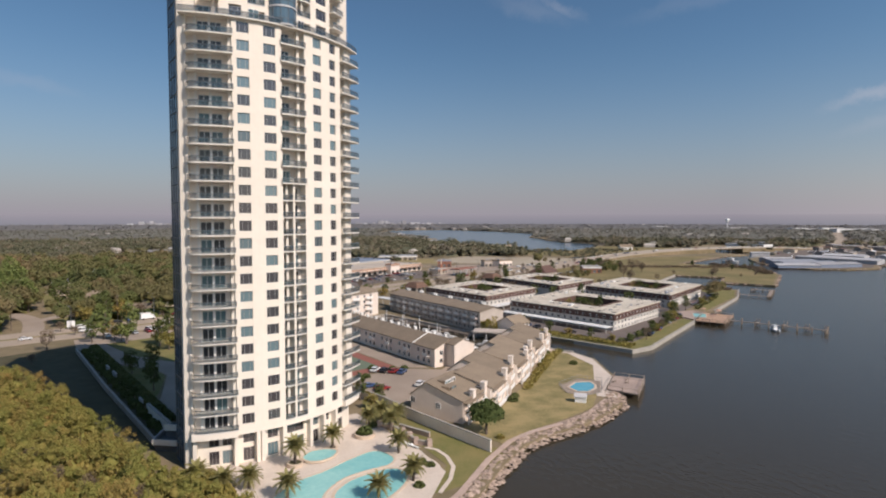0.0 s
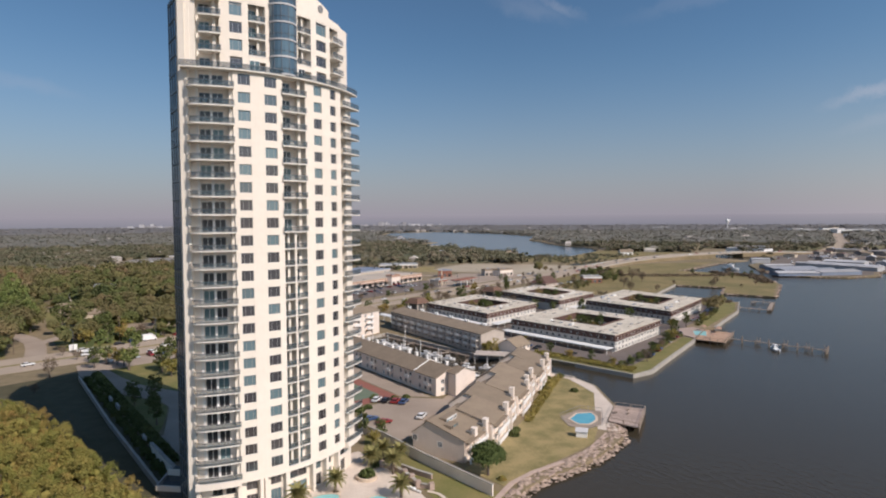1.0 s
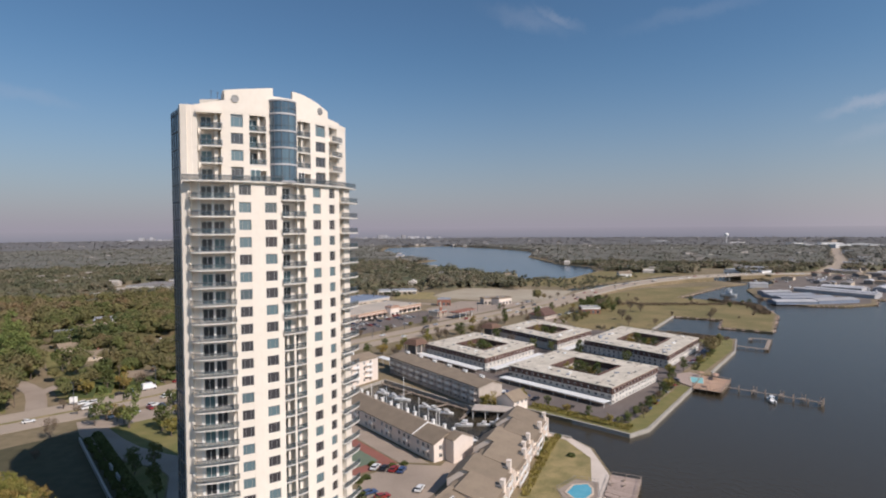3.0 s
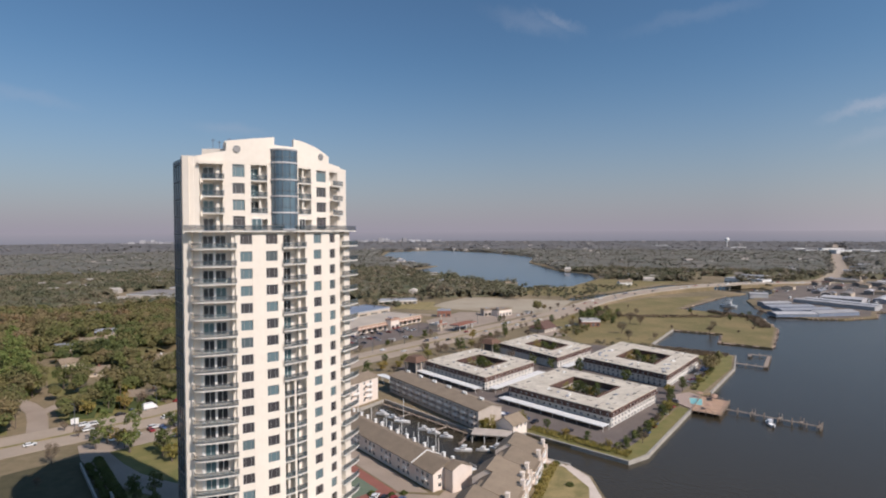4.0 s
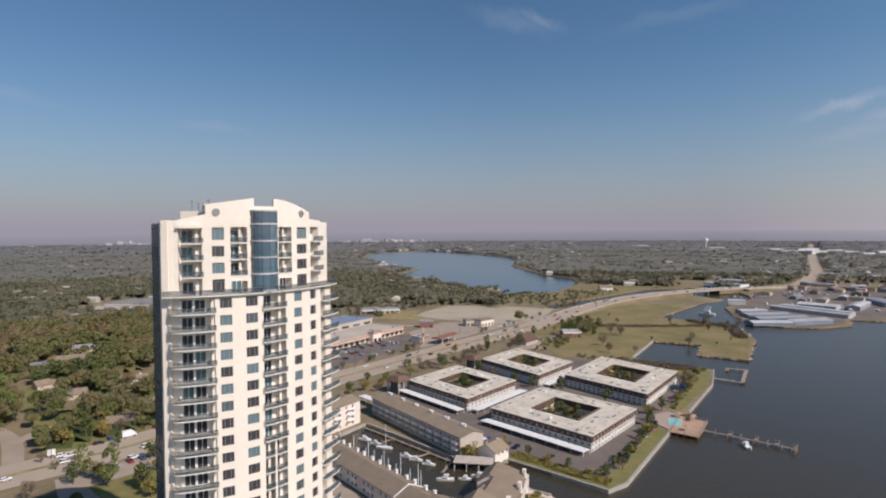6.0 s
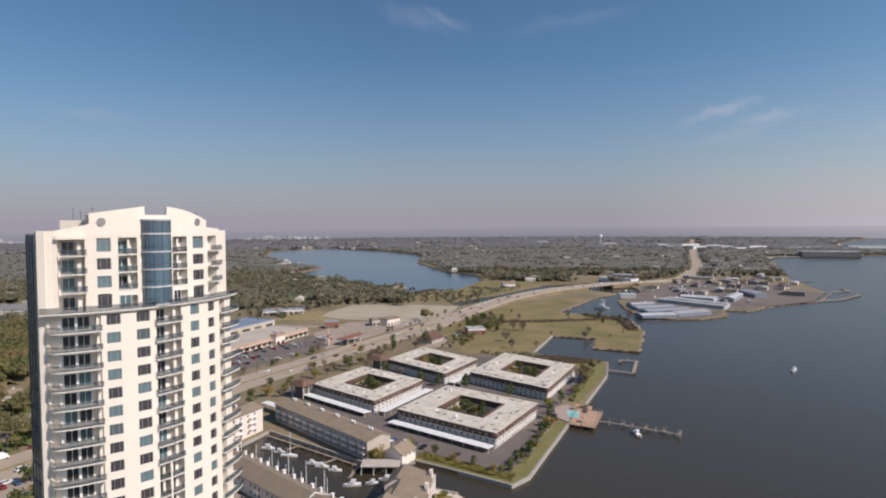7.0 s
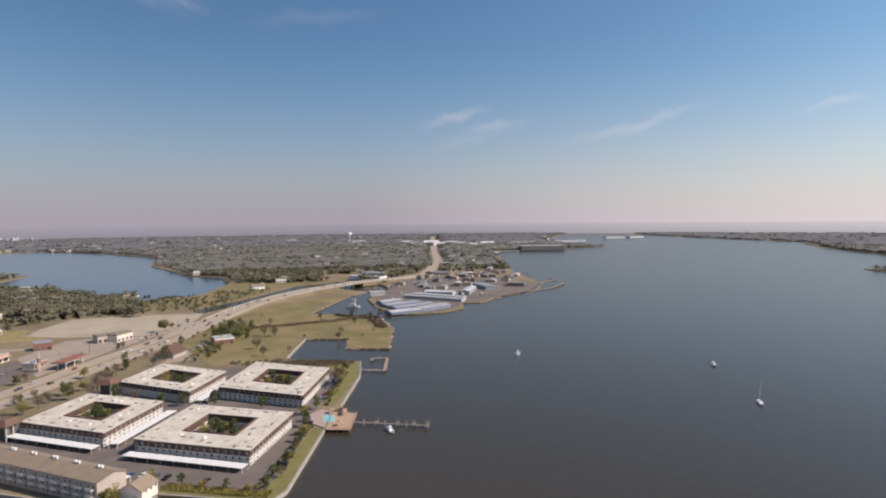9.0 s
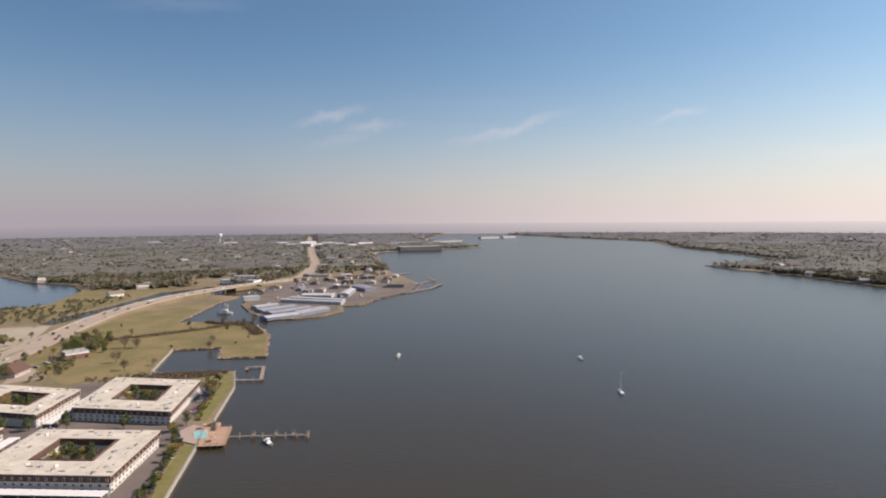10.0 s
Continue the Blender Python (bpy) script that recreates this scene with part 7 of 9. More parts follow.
# boats on the hardstand of the marina
hard = random.Random(12)
stored = motorboat("white motorboat stored on the marina hardstand", pose(612, 604, GZ + 0.9, 0, 0, 30), 8)
for k in range(64):
    x, y = hard.uniform(470, 960), hard.uniform(480, 800)
    if inside([(470, 490), (560, 475), (640, 505), (760, 530), (850, 590), (960, 720), (900, 800), (760, 740), (600, 640), (500, 590)], x, y):
        copy_thing(stored, pose(x, y, GZ + 0.9, 0, 0, hard.choice((30, 120, 75))))


# ---- cars ----
def car(material, label, m, kind=0):
    ob = thing("car", label, "car", "parked cars", m)
    L, W, H = (4.6, 1.82, 1.42) if kind == 0 else (5.4, 1.95, 1.85)
    prof = [(-0.5, 0.3), (-0.5, 0.62), (-0.48, 0.66), (-0.33, 0.72), (0.18, 0.72), (0.46, 0.6), (0.5, 0.5), (0.5, 0.3)]
    bm = bmesh.new()
    sides = [[bm.verts.new((x * L, y * W / 2, z * H / 1.0)) for x, z in prof] for y in (-1, 1)]
    k = len(prof)
    for i in range(k):
        bm.faces.new((sides[0][i], sides[0][(i + 1) % k], sides[1][(i + 1) % k], sides[1][i]))
    bm.faces.new(sides[0])
    bm.faces.new(sides[1][::-1])
    part("body", clean(bm), material, ob)
    bm = bmesh.new()
    x0, x1 = (-0.42, 0.22) if kind == 0 else (-0.46, 0.2)
    hexa(bm, [(x0 * L, -W * 0.45, H * 0.7), (x1 * L, -W * 0.45, H * 0.7), (x1 * L, W * 0.45, H * 0.7), (x0 * L, W * 0.45, H * 0.7)],
         [((x0 + 0.1) * L, -W * 0.38, H * 0.97), ((x1 - 0.16) * L, -W * 0.38, H * 0.97), ((x1 - 0.16) * L, W * 0.38, H * 0.97), ((x0 + 0.1) * L, W * 0.38, H * 0.97)])
    part("glasshouse", bm, M_CARWINDOW, ob)
    bm = bmesh.new()
    box(bm, (x0 + 0.09) * L, -W * 0.39, H * 0.965, (x1 - 0.15) * L, W * 0.39, H * 1.0, 0.03)
    part("roof", bm, material, ob)
    for x in (-0.31, 0.31):
        for y in (-0.46, 0.46):
            bm = bmesh.new()
            tube(bm, 0, 0, 0.33, -0.1, 0.1, 10)
            bm.transform(pose(x * L, y * W, 0.33, 90))
            part("wheel", bm, M_TYRE, ob)
    return ob


CARS = []
for name, c, lab, k in (("white", (0.75, 0.75, 0.74), "white saloon car with dark windows", 0), ("silver", (0.42, 0.43, 0.45), "silver saloon car with dark windows", 0), ("black", (0.02, 0.02, 0.025), "black saloon car with dark windows", 0), ("red", (0.28, 0.03, 0.03), "dark red saloon car with dark windows", 0),
                        ("blue", (0.05, 0.09, 0.2), "dark blue saloon car with dark windows", 0), ("white_truck", (0.72, 0.72, 0.7), "white pickup truck with dark windows", 1), ("grey_truck", (0.12, 0.12, 0.13), "dark grey pickup truck with dark windows", 1)):
    CARS.append((mat("car_" + name, c, tuple(v * 0.92 for v in c), 0.5, 0.3, spec=0.6), lab, k))
proto = {}


def park(i, x, y, ang, z=GZ + 0.07):
    i %= len(CARS)
    m = pose(x, y, z, 0, 0, ang)
    if i in proto:
        return copy_thing(proto[i], m)
    proto[i] = car(CARS[i][0], CARS[i][1], m, CARS[i][2])
    return proto[i]


rng = random.Random(9)
for i, x, y, a in ((0, 23.6, 187, 60), (2, 26.2, 185.5, 60), (3, 29, 184, 60), (4, 31.3, 182.6, 60), (3, 22.8, 165.6, 20), (4, 19.6, 169, 20), (0, 34, 168, 60)):
    park(i, x, y, a)
for (ax, ay), (bx, by), ang, n in (((136, 217), (180, 259), 125, 14), ((207, 285), (247, 322), 130, 13), ((141, 290), (166, 310), 117, 9), ((112, 300), (126, 276), 36, 8), ((91, 262), (112, 228), 36, 7), ((150, 326), (186, 350), 117, 9), ((80, 360), (112, 385), 30, 8),
                                   ((-80, 262), (-50, 281), 120, 7), ((-45, 285), (-25, 298), 120, 5), ((210, 560), (240, 585), 30, 6), ((212, 478), (250, 500), 120, 7)):
    for k in range(n):
        if rng.random() < 0.72:
            f = (k + 0.5) / n
            park(rng.randrange(7), ax + (bx - ax) * f + rng.uniform(-0.3, 0.3), ay + (by - ay) * f + rng.uniform(-0.3, 0.3), ang + rng.uniform(-3, 3) + rng.choice((0, 180)))
for row in range(5):
    for k in range(15):
        f = (k + 0.5) / 15
        if rng.random() < (0.5 if row > 1 else 0.22):
            ox, oy = -9 * row * 0.66, 9 * row * 0.75
            park(rng.randrange(7), 48 + 62 * f + ox, 440 + 52 * f + oy, mall_a + 90 + rng.uniform(-3, 3))
left, right = strip(HIGHWAY, 12)
for edge, flip in ((left, 180), (right, 0)):
    for i in range(2, len(edge) - 8):
        (ax, ay), (bx, by) = edge[i], edge[i + 1]
        za, zb = HIGHWAY[i][2], HIGHWAY[i + 1][2]
        for _ in range(rng.choice((1, 1, 2))):
            f, o = rng.random(), rng.uniform(-2.6, 2.6)
            park(rng.randrange(7), ax + (bx - ax) * f, ay + (by - ay) * f + o, along((ax, ay), (bx, by)) + flip, za + (zb - za) * f + 0.02)
for x, y, a in ((-90, 289, 30), (-86, 281, 30), (-79.5, 302, 30), (-76, 307, 120), (-60, 278, 35), (-58, 320, 35), (-52, 325, 35)):
    park(rng.randrange(7), x, y, a)
for k in range(24):
    park(rng.randrange(7), rng.uniform(610, 800), rng.uniform(690, 745), rng.choice((30, 120)))

board = thing("sign_board", "plain white sign board beside the highway", "sign", "", pose(-94.4, 289.5, GZ, 0, 0, 25))
bm = bmesh.new()
box(bm, -1.5, -0.08, 1.0, 1.5, 0.08, 3.6)
part("panel", bm, M_WHITE, board)
for x in (-1.2, 1.2):
    bm = bmesh.new()
    box(bm, x - 0.06, 0.09, -0.1, x + 0.06, 0.21, 3.4)
    part("post", bm, M_TIMBER, board)
van = thing("box_van", "white box van parked beside the highway", "van", "", pose(-68.5, 309, GZ + 0.05, 0, 0, 32))
bm = bmesh.new()
box(bm, -3.2, -1.1, 0.6, 1.4, 1.1, 3.2, 0.04)
part("cargo_box", bm, M_BOAT, van)
bm = bmesh.new()
prism(bm, [(1.45, -1.0), (3.2, -1.0), (3.2, 1.0), (1.45, 1.0)], 0.5, 1.35)
prism(bm, [(1.45, -0.95), (2.6, -0.95), (2.6, 0.95), (1.45, 0.95)], 1.35, 2.2)
part("cab", bm, M_BOAT, van)
bm = bmesh.new()
hexa(bm, [(2.61, -0.9, 1.4), (2.95, -0.9, 1.4), (2.95, 0.9, 1.4), (2.61, 0.9, 1.4)], [(2.61, -0.85, 2.15), (2.66, -0.85, 2.15), (2.66, 0.85, 2.15), (2.61, 0.85, 2.15)])
part("windscreen", bm, M_CARWINDOW, van)
for x in (-2.2, 2.3):
    for y in (-0.98, 0.98):
        bm = bmesh.new()
        tube(bm, 0, 0, 0.42, -0.13, 0.13, 14)
        bm.transform(pose(x, y, 0.42, 90))
        part("wheel", bm, M_TYRE, van)

# loungers on the pool deck
for k in range(5):
    t = thing("sun_lounger", "white sun lounger on the pool deck", "lounger", "sun loungers", pose(21.2 + 0.9 * k * 0.7, 124.6 - 0.75 * k, GZ + 0.12, 0, 0, 40))
    bm = bmesh.new()
    box(bm, -0.3, -0.7, 0.28, 0.3, 0.6, 0.36)
    part("seat", bm, M_WHITE, t)
    bm = bmesh.new()
    beam(bm, (0, 0.6, 0.32), (0, 1.15, 0.75), 0.6, 0.07)
    part("backrest", bm, M_WHITE, t)
    for x in (-0.26, 0.26):
        for y in (-0.6, 0.5):
            bm = bmesh.new()
            box(bm, x - 0.03, y - 0.03, 0, x + 0.03, y + 0.03, 0.28)
            part("leg", bm, M_WHITE, t)
for x, y in ((199, 254), (196.6, 262), (201, 256.5), (187, 242.5)):
    t = thing("parasol", "orange-tan canvas parasol on the platform", "parasol", "parasols", pose(x, y, 1.72))
    bm = bmesh.new()
    tube(bm, 0, 0, 0.05, 0, 2.5, 6)
    part("pole", bm, M_TIMBER, t)
    bm = bmesh.new()
    tube(bm, 0, 0, 1.7, 2.1, 2.75, 8, 0.08)
    part("canopy", bm, M_ORANGE, t)


# ---- trees ----
def leaf(bm, c, size, rng):
    n = Vector((rng.gauss(0, 1), rng.gauss(0, 1), rng.gauss(0.5, 1))).normalized()
    s = n.orthogonal().normalized()
    s = (Matrix.Rotation(rng.random() * 6.28, 3, n) @ s) * size
    t = n.cross(s) * 0.8
    c = Vector(c)
    bm.faces.new([bm.verts.new(p) for p in (c - s, c - t * 0.9, c + s, c + t)])


def trunk_mesh(h, r, limbs, spread, rng):
    bm = bmesh.new()
    rows = []
    for k in range(5):
        f = k / 4
        rows.append([bm.verts.new((x + 0.25 * math.sin(f * 3 + h), y, z)) for x, y, z in ring(0, 0, r * (1.35 - f) if k else r * 1.7, h * f - 0.2, 7)])
    for p, q in zip(rows, rows[1:]):
        for i in range(7):
            bm.faces.new((p[i], p[(i + 1) % 7], q[(i + 1) % 7], q[i]))
    bm.faces.new(rows[-1])
    tips = []
    for k in range(limbs):
        a = 6.28 * k / limbs + rng.random()
        z0 = h * rng.uniform(0.45, 0.95)
        tip = Vector((math.cos(a) * spread * rng.uniform(0.5, 0.9), math.sin(a) * spread * rng.uniform(0.5, 0.9), z0 + spread * rng.uniform(0.3, 0.9)))
        beam(bm, (0.1, 0, z0), tip, r * 0.5)
        tips.append(tip)
    return bm, tips


def tree_meshes(seed, h, spread, leaves, clumps=16, per=46, size=0.42, bare=False, tall=1.0):
    rng = random.Random(seed)
    bm, tips = trunk_mesh(h * 0.5, 0.11 + h * 0.016, 7 if not bare else 11, spread * 0.8, rng)
    if bare:
        for t in list(tips):
            for _ in range(5):
                e = t + Vector((rng.gauss(0, 1), rng.gauss(0, 1), rng.uniform(0.4, 1.8))) * spread * 0.3
                beam(bm, t * 0.8 + Vector((0, 0, t.z * 0.2)), e, 0.07)
    tm = mesh_of(bm, M_TRUNK)
    bm = bmesh.new()
    for k in range(clumps):
        a, q = rng.random() * 6.28, math.sqrt(rng.random())
        zf = rng.uniform(-1, 1)
        rr = spread * 0.78 * q * math.sqrt(max(0.05, 1 - 0.75 * zf * zf))
        c = Vector((rr * math.cos(a), rr * math.sin(a), h * 0.64 + zf * h * 0.3 * tall))
        cr = spread * rng.uniform(0.26, 0.42)
        for _ in range(per):
            v = Vector((rng.gauss(0, 1), rng.gauss(0, 1), rng.gauss(0, 0.8)))
            v = v.normalized() * cr * rng.uniform(0.55, 1.05)
            leaf(bm, c + v, size * rng.uniform(0.6, 1.25), rng)
    return tm, mesh_of(bm, leaves)


KINDS = {
    "autumn": ([tree_meshes(11 + k, h, s, F_AUTUMN, 17, 38, 0.46) for k, (h, s) in enumerate(((9.5, 4.6), (8.0, 4.2), (11.0, 4.8)))], "broad tree with thinning yellow-green autumn leaves"),
    "green": ([tree_meshes(21 + k, h, s, F_GREEN, 17, 40, 0.46) for k, (h, s) in enumerate(((10.5, 4.8), (8.5, 4.4), (13.0, 4.2)))], "full dark green evergreen oak"),
    "bare": ([tree_meshes(31 + k, h, s, F_BARE, 16, 58, 0.2, True) for k, (h, s) in enumerate(((9.0, 4.2), (7.5, 3.6)))], "mostly bare brown-twigged winter tree"),
    "tall": ([tree_meshes(41 + k, h, s, F_TALL, 20, 40, 0.5, False, 1.25) for k, (h, s) in enumerate(((14.0, 4.6), (16.0, 4.8)))], "tall bright green tree beside the side street"),
}
tree_no = 0


def tree(kind, x, y, scale=1.0, z=GZ):
    global tree_no
    tree_no += 1
    meshes, label = KINDS[kind]
    tm, cm = meshes[tree_no % len(meshes)]
    ob = thing("tree", label, "tree", kind + " trees", pose(x, y, z, 0, 0, (tree_no * 77) % 360) @ Matrix.Diagonal((scale, scale, scale * (0.9 + 0.05 * (tree_no % 5)), 1)))
    mesh_ob("trunk", tm, ob)
    mesh_ob("crown", cm, ob)
    return ob


def frond_mesh(L=2.7):
    bm = bmesh.new()
    pts = [Vector((L * f, 0, L * (0.42 * f - 0.85 * f * f))) for f in (0, 0.17, 0.34, 0.5, 0.67, 0.84, 1.0)]
    for a, b in zip(pts, pts[1:]):
        beam(bm, a, b, 0.07)
        for s in (1, -1):
            for f in (0.1, 0.4, 0.7):
                p = a.lerp(b, f)
                w = 0.75 * math.sin(math.pi * min(0.93, 0.2 + p.x / L * 0.78))
                tip = p + Vector((0.34, s * w, -0.22 * w))
                bm.faces.new([bm.verts.new(q) for q in (p, p + Vector((0.26, 0, 0)), tip)])
    return mesh_of(bm, F_PALM)


FROND = frond_mesh()


def palm(x, y, h, z=GZ, fronds=44, scale=1.0):
    ob = thing("palm_tree", "date palm with arching olive fronds and a stout trunk", "palm tree", "palms round the pool deck", pose(x, y, z, 0, 0, (x * 57) % 360) @ Matrix.Diagonal((scale, scale, scale, 1)))
    bm = bmesh.new()
    n = max(4, int(h / 0.3))
    rows = [[bm.verts.new(p) for p in ring(0, 0, 0.30 + (0.06 if k % 2 else 0) - 0.05 * k / n, h * k / n - (0.2 if k == 0 else 0), 8)] for k in range(n + 1)]
    for p, q in zip(rows, rows[1:]):
        for i in range(8):
            bm.faces.new((p[i], p[(i + 1) % 8], q[(i + 1) % 8], q[i]))
    bm.faces.new(rows[-1])
    part("trunk", bm, M_TRUNK, ob)
    for k in range(fronds):
        f = mesh_ob("frond", FROND, ob)
        f.matrix_basis = pose(0, 0, h, 0, -75 + 100 * (k + 0.5) / fronds, k * 137.5)
    return ob


for x, y, h in ((16, 137.5, 3.0), (19.2, 140.6, 3.4), (7.1, 125.6, 3.7), (-1.6, 104.6, 3.4), (20.1, 131.8, 4.2), (19.9, 120.0, 3.4), (20.4, 106.6, 3.2), (13.4, 101.2, 2.9), (-17.6, 115.5, 2.2), (-8.2, 110.4, 2.6), (-12.6, 111.5, 2.0), (22.5, 137.5, 3.4)):
    palm(x, y, h, GZ, 38, 0.86)
palm(-0.4, 118.3, 3.6, GZ + 0.7, 40, 0.9)



def bush(x, y, r, mat_leaf=None, z=GZ, label="rounded dark green clipped shrub"):
    rng = random.Random(int(x * 13 + y * 7))
    ob = thing("shrub", label, "shrub", "shrubs", pose(x, y, z))
    bm = bmesh.new()
    for _ in range(int(120 + 130 * min(r, 3))):
        v = Vector((rng.gauss(0, 1), rng.gauss(0, 1), abs(rng.gauss(0, 1)))).normalized() * r * rng.uniform(0.7, 1.05)
        leaf(bm, (v.x, v.y, v.z * 0.85 + 0.1), 0.16 + 0.1 * min(r, 3), rng)
    part("leaves", bm, mat_leaf or F_GREEN, ob)
    bm = bmesh.new()
    for k in range(4):
        beam(bm, (0, 0, -0.1), (math.cos(k * 1.57) * r * 0.5, math.sin(k * 1.57) * r * 0.5, r * 0.6), 0.08)
    part("stem", bm, M_TRUNK, ob)
    return ob


bush(14.2, 130.9, 1.75, None, GZ + 0.72, "rounded dark green shrub in a stone planter")
for x, y, r in ((23.4, 113.8, 1.1), (20.8, 110.2, 1.2), (24.8, 112.2, 0.9), (17, 137, 1.3), (-21, 118, 1.2), (5, 98, 1.0), (21, 104, 1.0), (87.5, 181, 1.3), (91, 199, 1.2), (85, 198, 1.5), (79, 186, 1.2), (54.5, 148, 1.5), (56.2, 151, 1.2),
                (17.5, 178, 1.4), (20, 180, 1.3), (23, 190, 1.3), (29, 187.5, 1.2), (33, 188, 1.2)):
    bush(x, y, r)
for x, y, r in ((81.5, 190, 1.1), (83, 193, 1.1), (76.5, 182, 1.0)):
    bush(x, y, r, F_BRUSH, GZ, "yellowing shrub along the townhouses")
bush(42.6, 123.2, 0.9, F_BRUSH, GZ, "yellow-leaved shrub by the wall")
hr = random.Random(31)
for i in range(4, 12):
    (ax, ay, _), (bx, by, _) = HIGHWAY[i], HIGHWAY[i + 1]
    nx, ny = Vector((by - ay, ax - bx)).normalized()
    for _ in range(7):
        f, o = hr.random(), hr.choice((17, 19, 22, 26, 30, -17, -20))
        tree(hr.choice(("bare", "bare", "bare", "green", "autumn")), ax + (bx - ax) * f + nx * o, ay + (by - ay) * f + ny * o, hr.uniform(0.45, 0.75))
for x, y, s, k in ((18, 150, 0.45, "autumn"), (21, 156, 0.5, "green"), (16, 158, 0.5, "green"), (79, 238.5, 0.75, "autumn"), (76, 239.5, 0.7, "autumn"), (96, 246, 0.5, "autumn"), (103, 236, 0.4, "green"), (107, 226, 0.4, "autumn"), (112, 217, 0.42, "green"), (117, 209, 0.4, "autumn"),
                   (124, 207, 0.4, "green"), (133, 211, 0.52, "bare"), (140, 219, 0.52, "green"), (147, 226, 0.52, "autumn"), (154, 233, 0.52, "bare"), (161, 240, 0.52, "green"), (168, 246, 0.66, "autumn"), (175, 255, 0.6, "green"), (180, 262, 0.6, "bare"), (186, 272, 0.7, "autumn"), (196, 275, 0.6, "green"),
                   (214, 286, 0.52, "autumn"), (222, 294, 0.52, "bare"), (231, 302, 0.3, "autumn"), (240, 310, 0.32, "green"), (248, 318, 0.3, "bare"), (256, 336, 0.4, "autumn"), (268, 348, 0.3, "bare"), (250, 352, 0.4, "bare"), (240, 362, 0.5, "bare"),
                   (176, 298, 0.7, "green"), (184, 310, 0.6, "autumn"), (160, 322, 0.7, "green"), (150, 338, 0.7, "green"), (144, 352, 0.8, "green"), (134, 366, 0.8, "bare"), (128, 380, 0.8, "green"), (120, 395, 0.9, "bare"), (110, 400, 0.9, "green"), (66, 378, 0.7, "autumn"), (50, 360, 0.8, "autumn"), (38, 340, 0.8, "green"),
                   (100, 408, 0.7, "bare"), (130, 420, 0.7, "bare"), (145, 436, 0.7, "bare"), (160, 452, 0.7, "green"), (178, 448, 0.8, "bare"), (192, 462, 0.8, "green"), (205, 478, 0.6, "green"), (232, 482, 0.8, "bare"), (250, 500, 0.9, "green"), (262, 508, 0.9, "green"), (270, 520, 0.9, "green"),
                   (284, 530, 0.9, "bare"), (290, 545, 0.9, "green"), (275, 490, 0.7, "green"), (298, 560, 0.8, "bare"), (390, 480, 0.5, "green"), (400, 470, 0.5, "bare"), (396, 452, 0.5, "bare"), (410, 490, 0.5, "bare"), (420, 500, 0.5, "green"), (372, 430, 0.4, "bare"), (384, 442, 0.4, "bare"), (350, 420, 0.4, "bare")):
    tree(k, x, y, s)
for x, y, s, k in ((272, 512, 0.8, "bare"), (300, 522, 0.9, "bare"), (283, 522, 0.8, "bare"), (312, 568, 1.0, "bare"), (345, 444, 0.8, "bare"), (390, 538, 0.6, "green"), (428, 486, 0.9, "bare"), (424, 496, 0.5, "green"), (330, 540, 0.8, "bare"), (418, 520, 0.9, "bare"), (378, 520, 0.4, "bare"), (290, 600, 0.6, "bare"), (350, 590, 0.4, "bare")):
    tree(k, x, y, s)
for x, y, s, k in ((70, 374, 0.7, "bare"), (76, 379, 0.6, "bare"), (84, 388, 0.7, "autumn"), (93, 396, 0.8, "bare"), (100, 402, 0.7, "bare"), (112, 410, 0.8, "bare"), (122, 416, 0.7, "autumn"), (132, 424, 0.9, "bare"), (140, 430, 0.8, "bare"), (150, 441, 0.8, "bare"), (60, 364, 0.7, "autumn"), (56, 356, 0.6, "bare")):
    tree(k, x, y, s)
for x, y, s in ((298, 482, 1.15), (293, 490, 1.1), (248, 416, 1.0), (259, 445, 1.1), (328, 427, 0.9), (268, 412, 0.6), (310, 452, 0.5)):
    tree("bare", x, y, s)
# courtyard trees
for fx, fy, ux, uy, vx, vy in ((96, 301, 40, 29.5, -22, 48.8), (130, 230, 42, 30.5, -28, 52.7), (153.7, 338.2, 37.8, 28.3, -18.7, 54.8), (191.9, 281.9, 49.1, 40.6, -22.6, 53.8)):
    for k, (a, b) in enumerate(((0.36, 0.34), (0.5, 0.36), (0.66, 0.36), (0.68, 0.5), (0.38, 0.5), (0.53, 0.5), (0.38, 0.64), (0.52, 0.64), (0.66, 0.63))):
        tree(("autumn", "green", "bare", "autumn", "bare", "green", "bare", "autumn", "green")[k], fx + ux * a + vx * b, fy + uy * a + vy * b, 0.74)
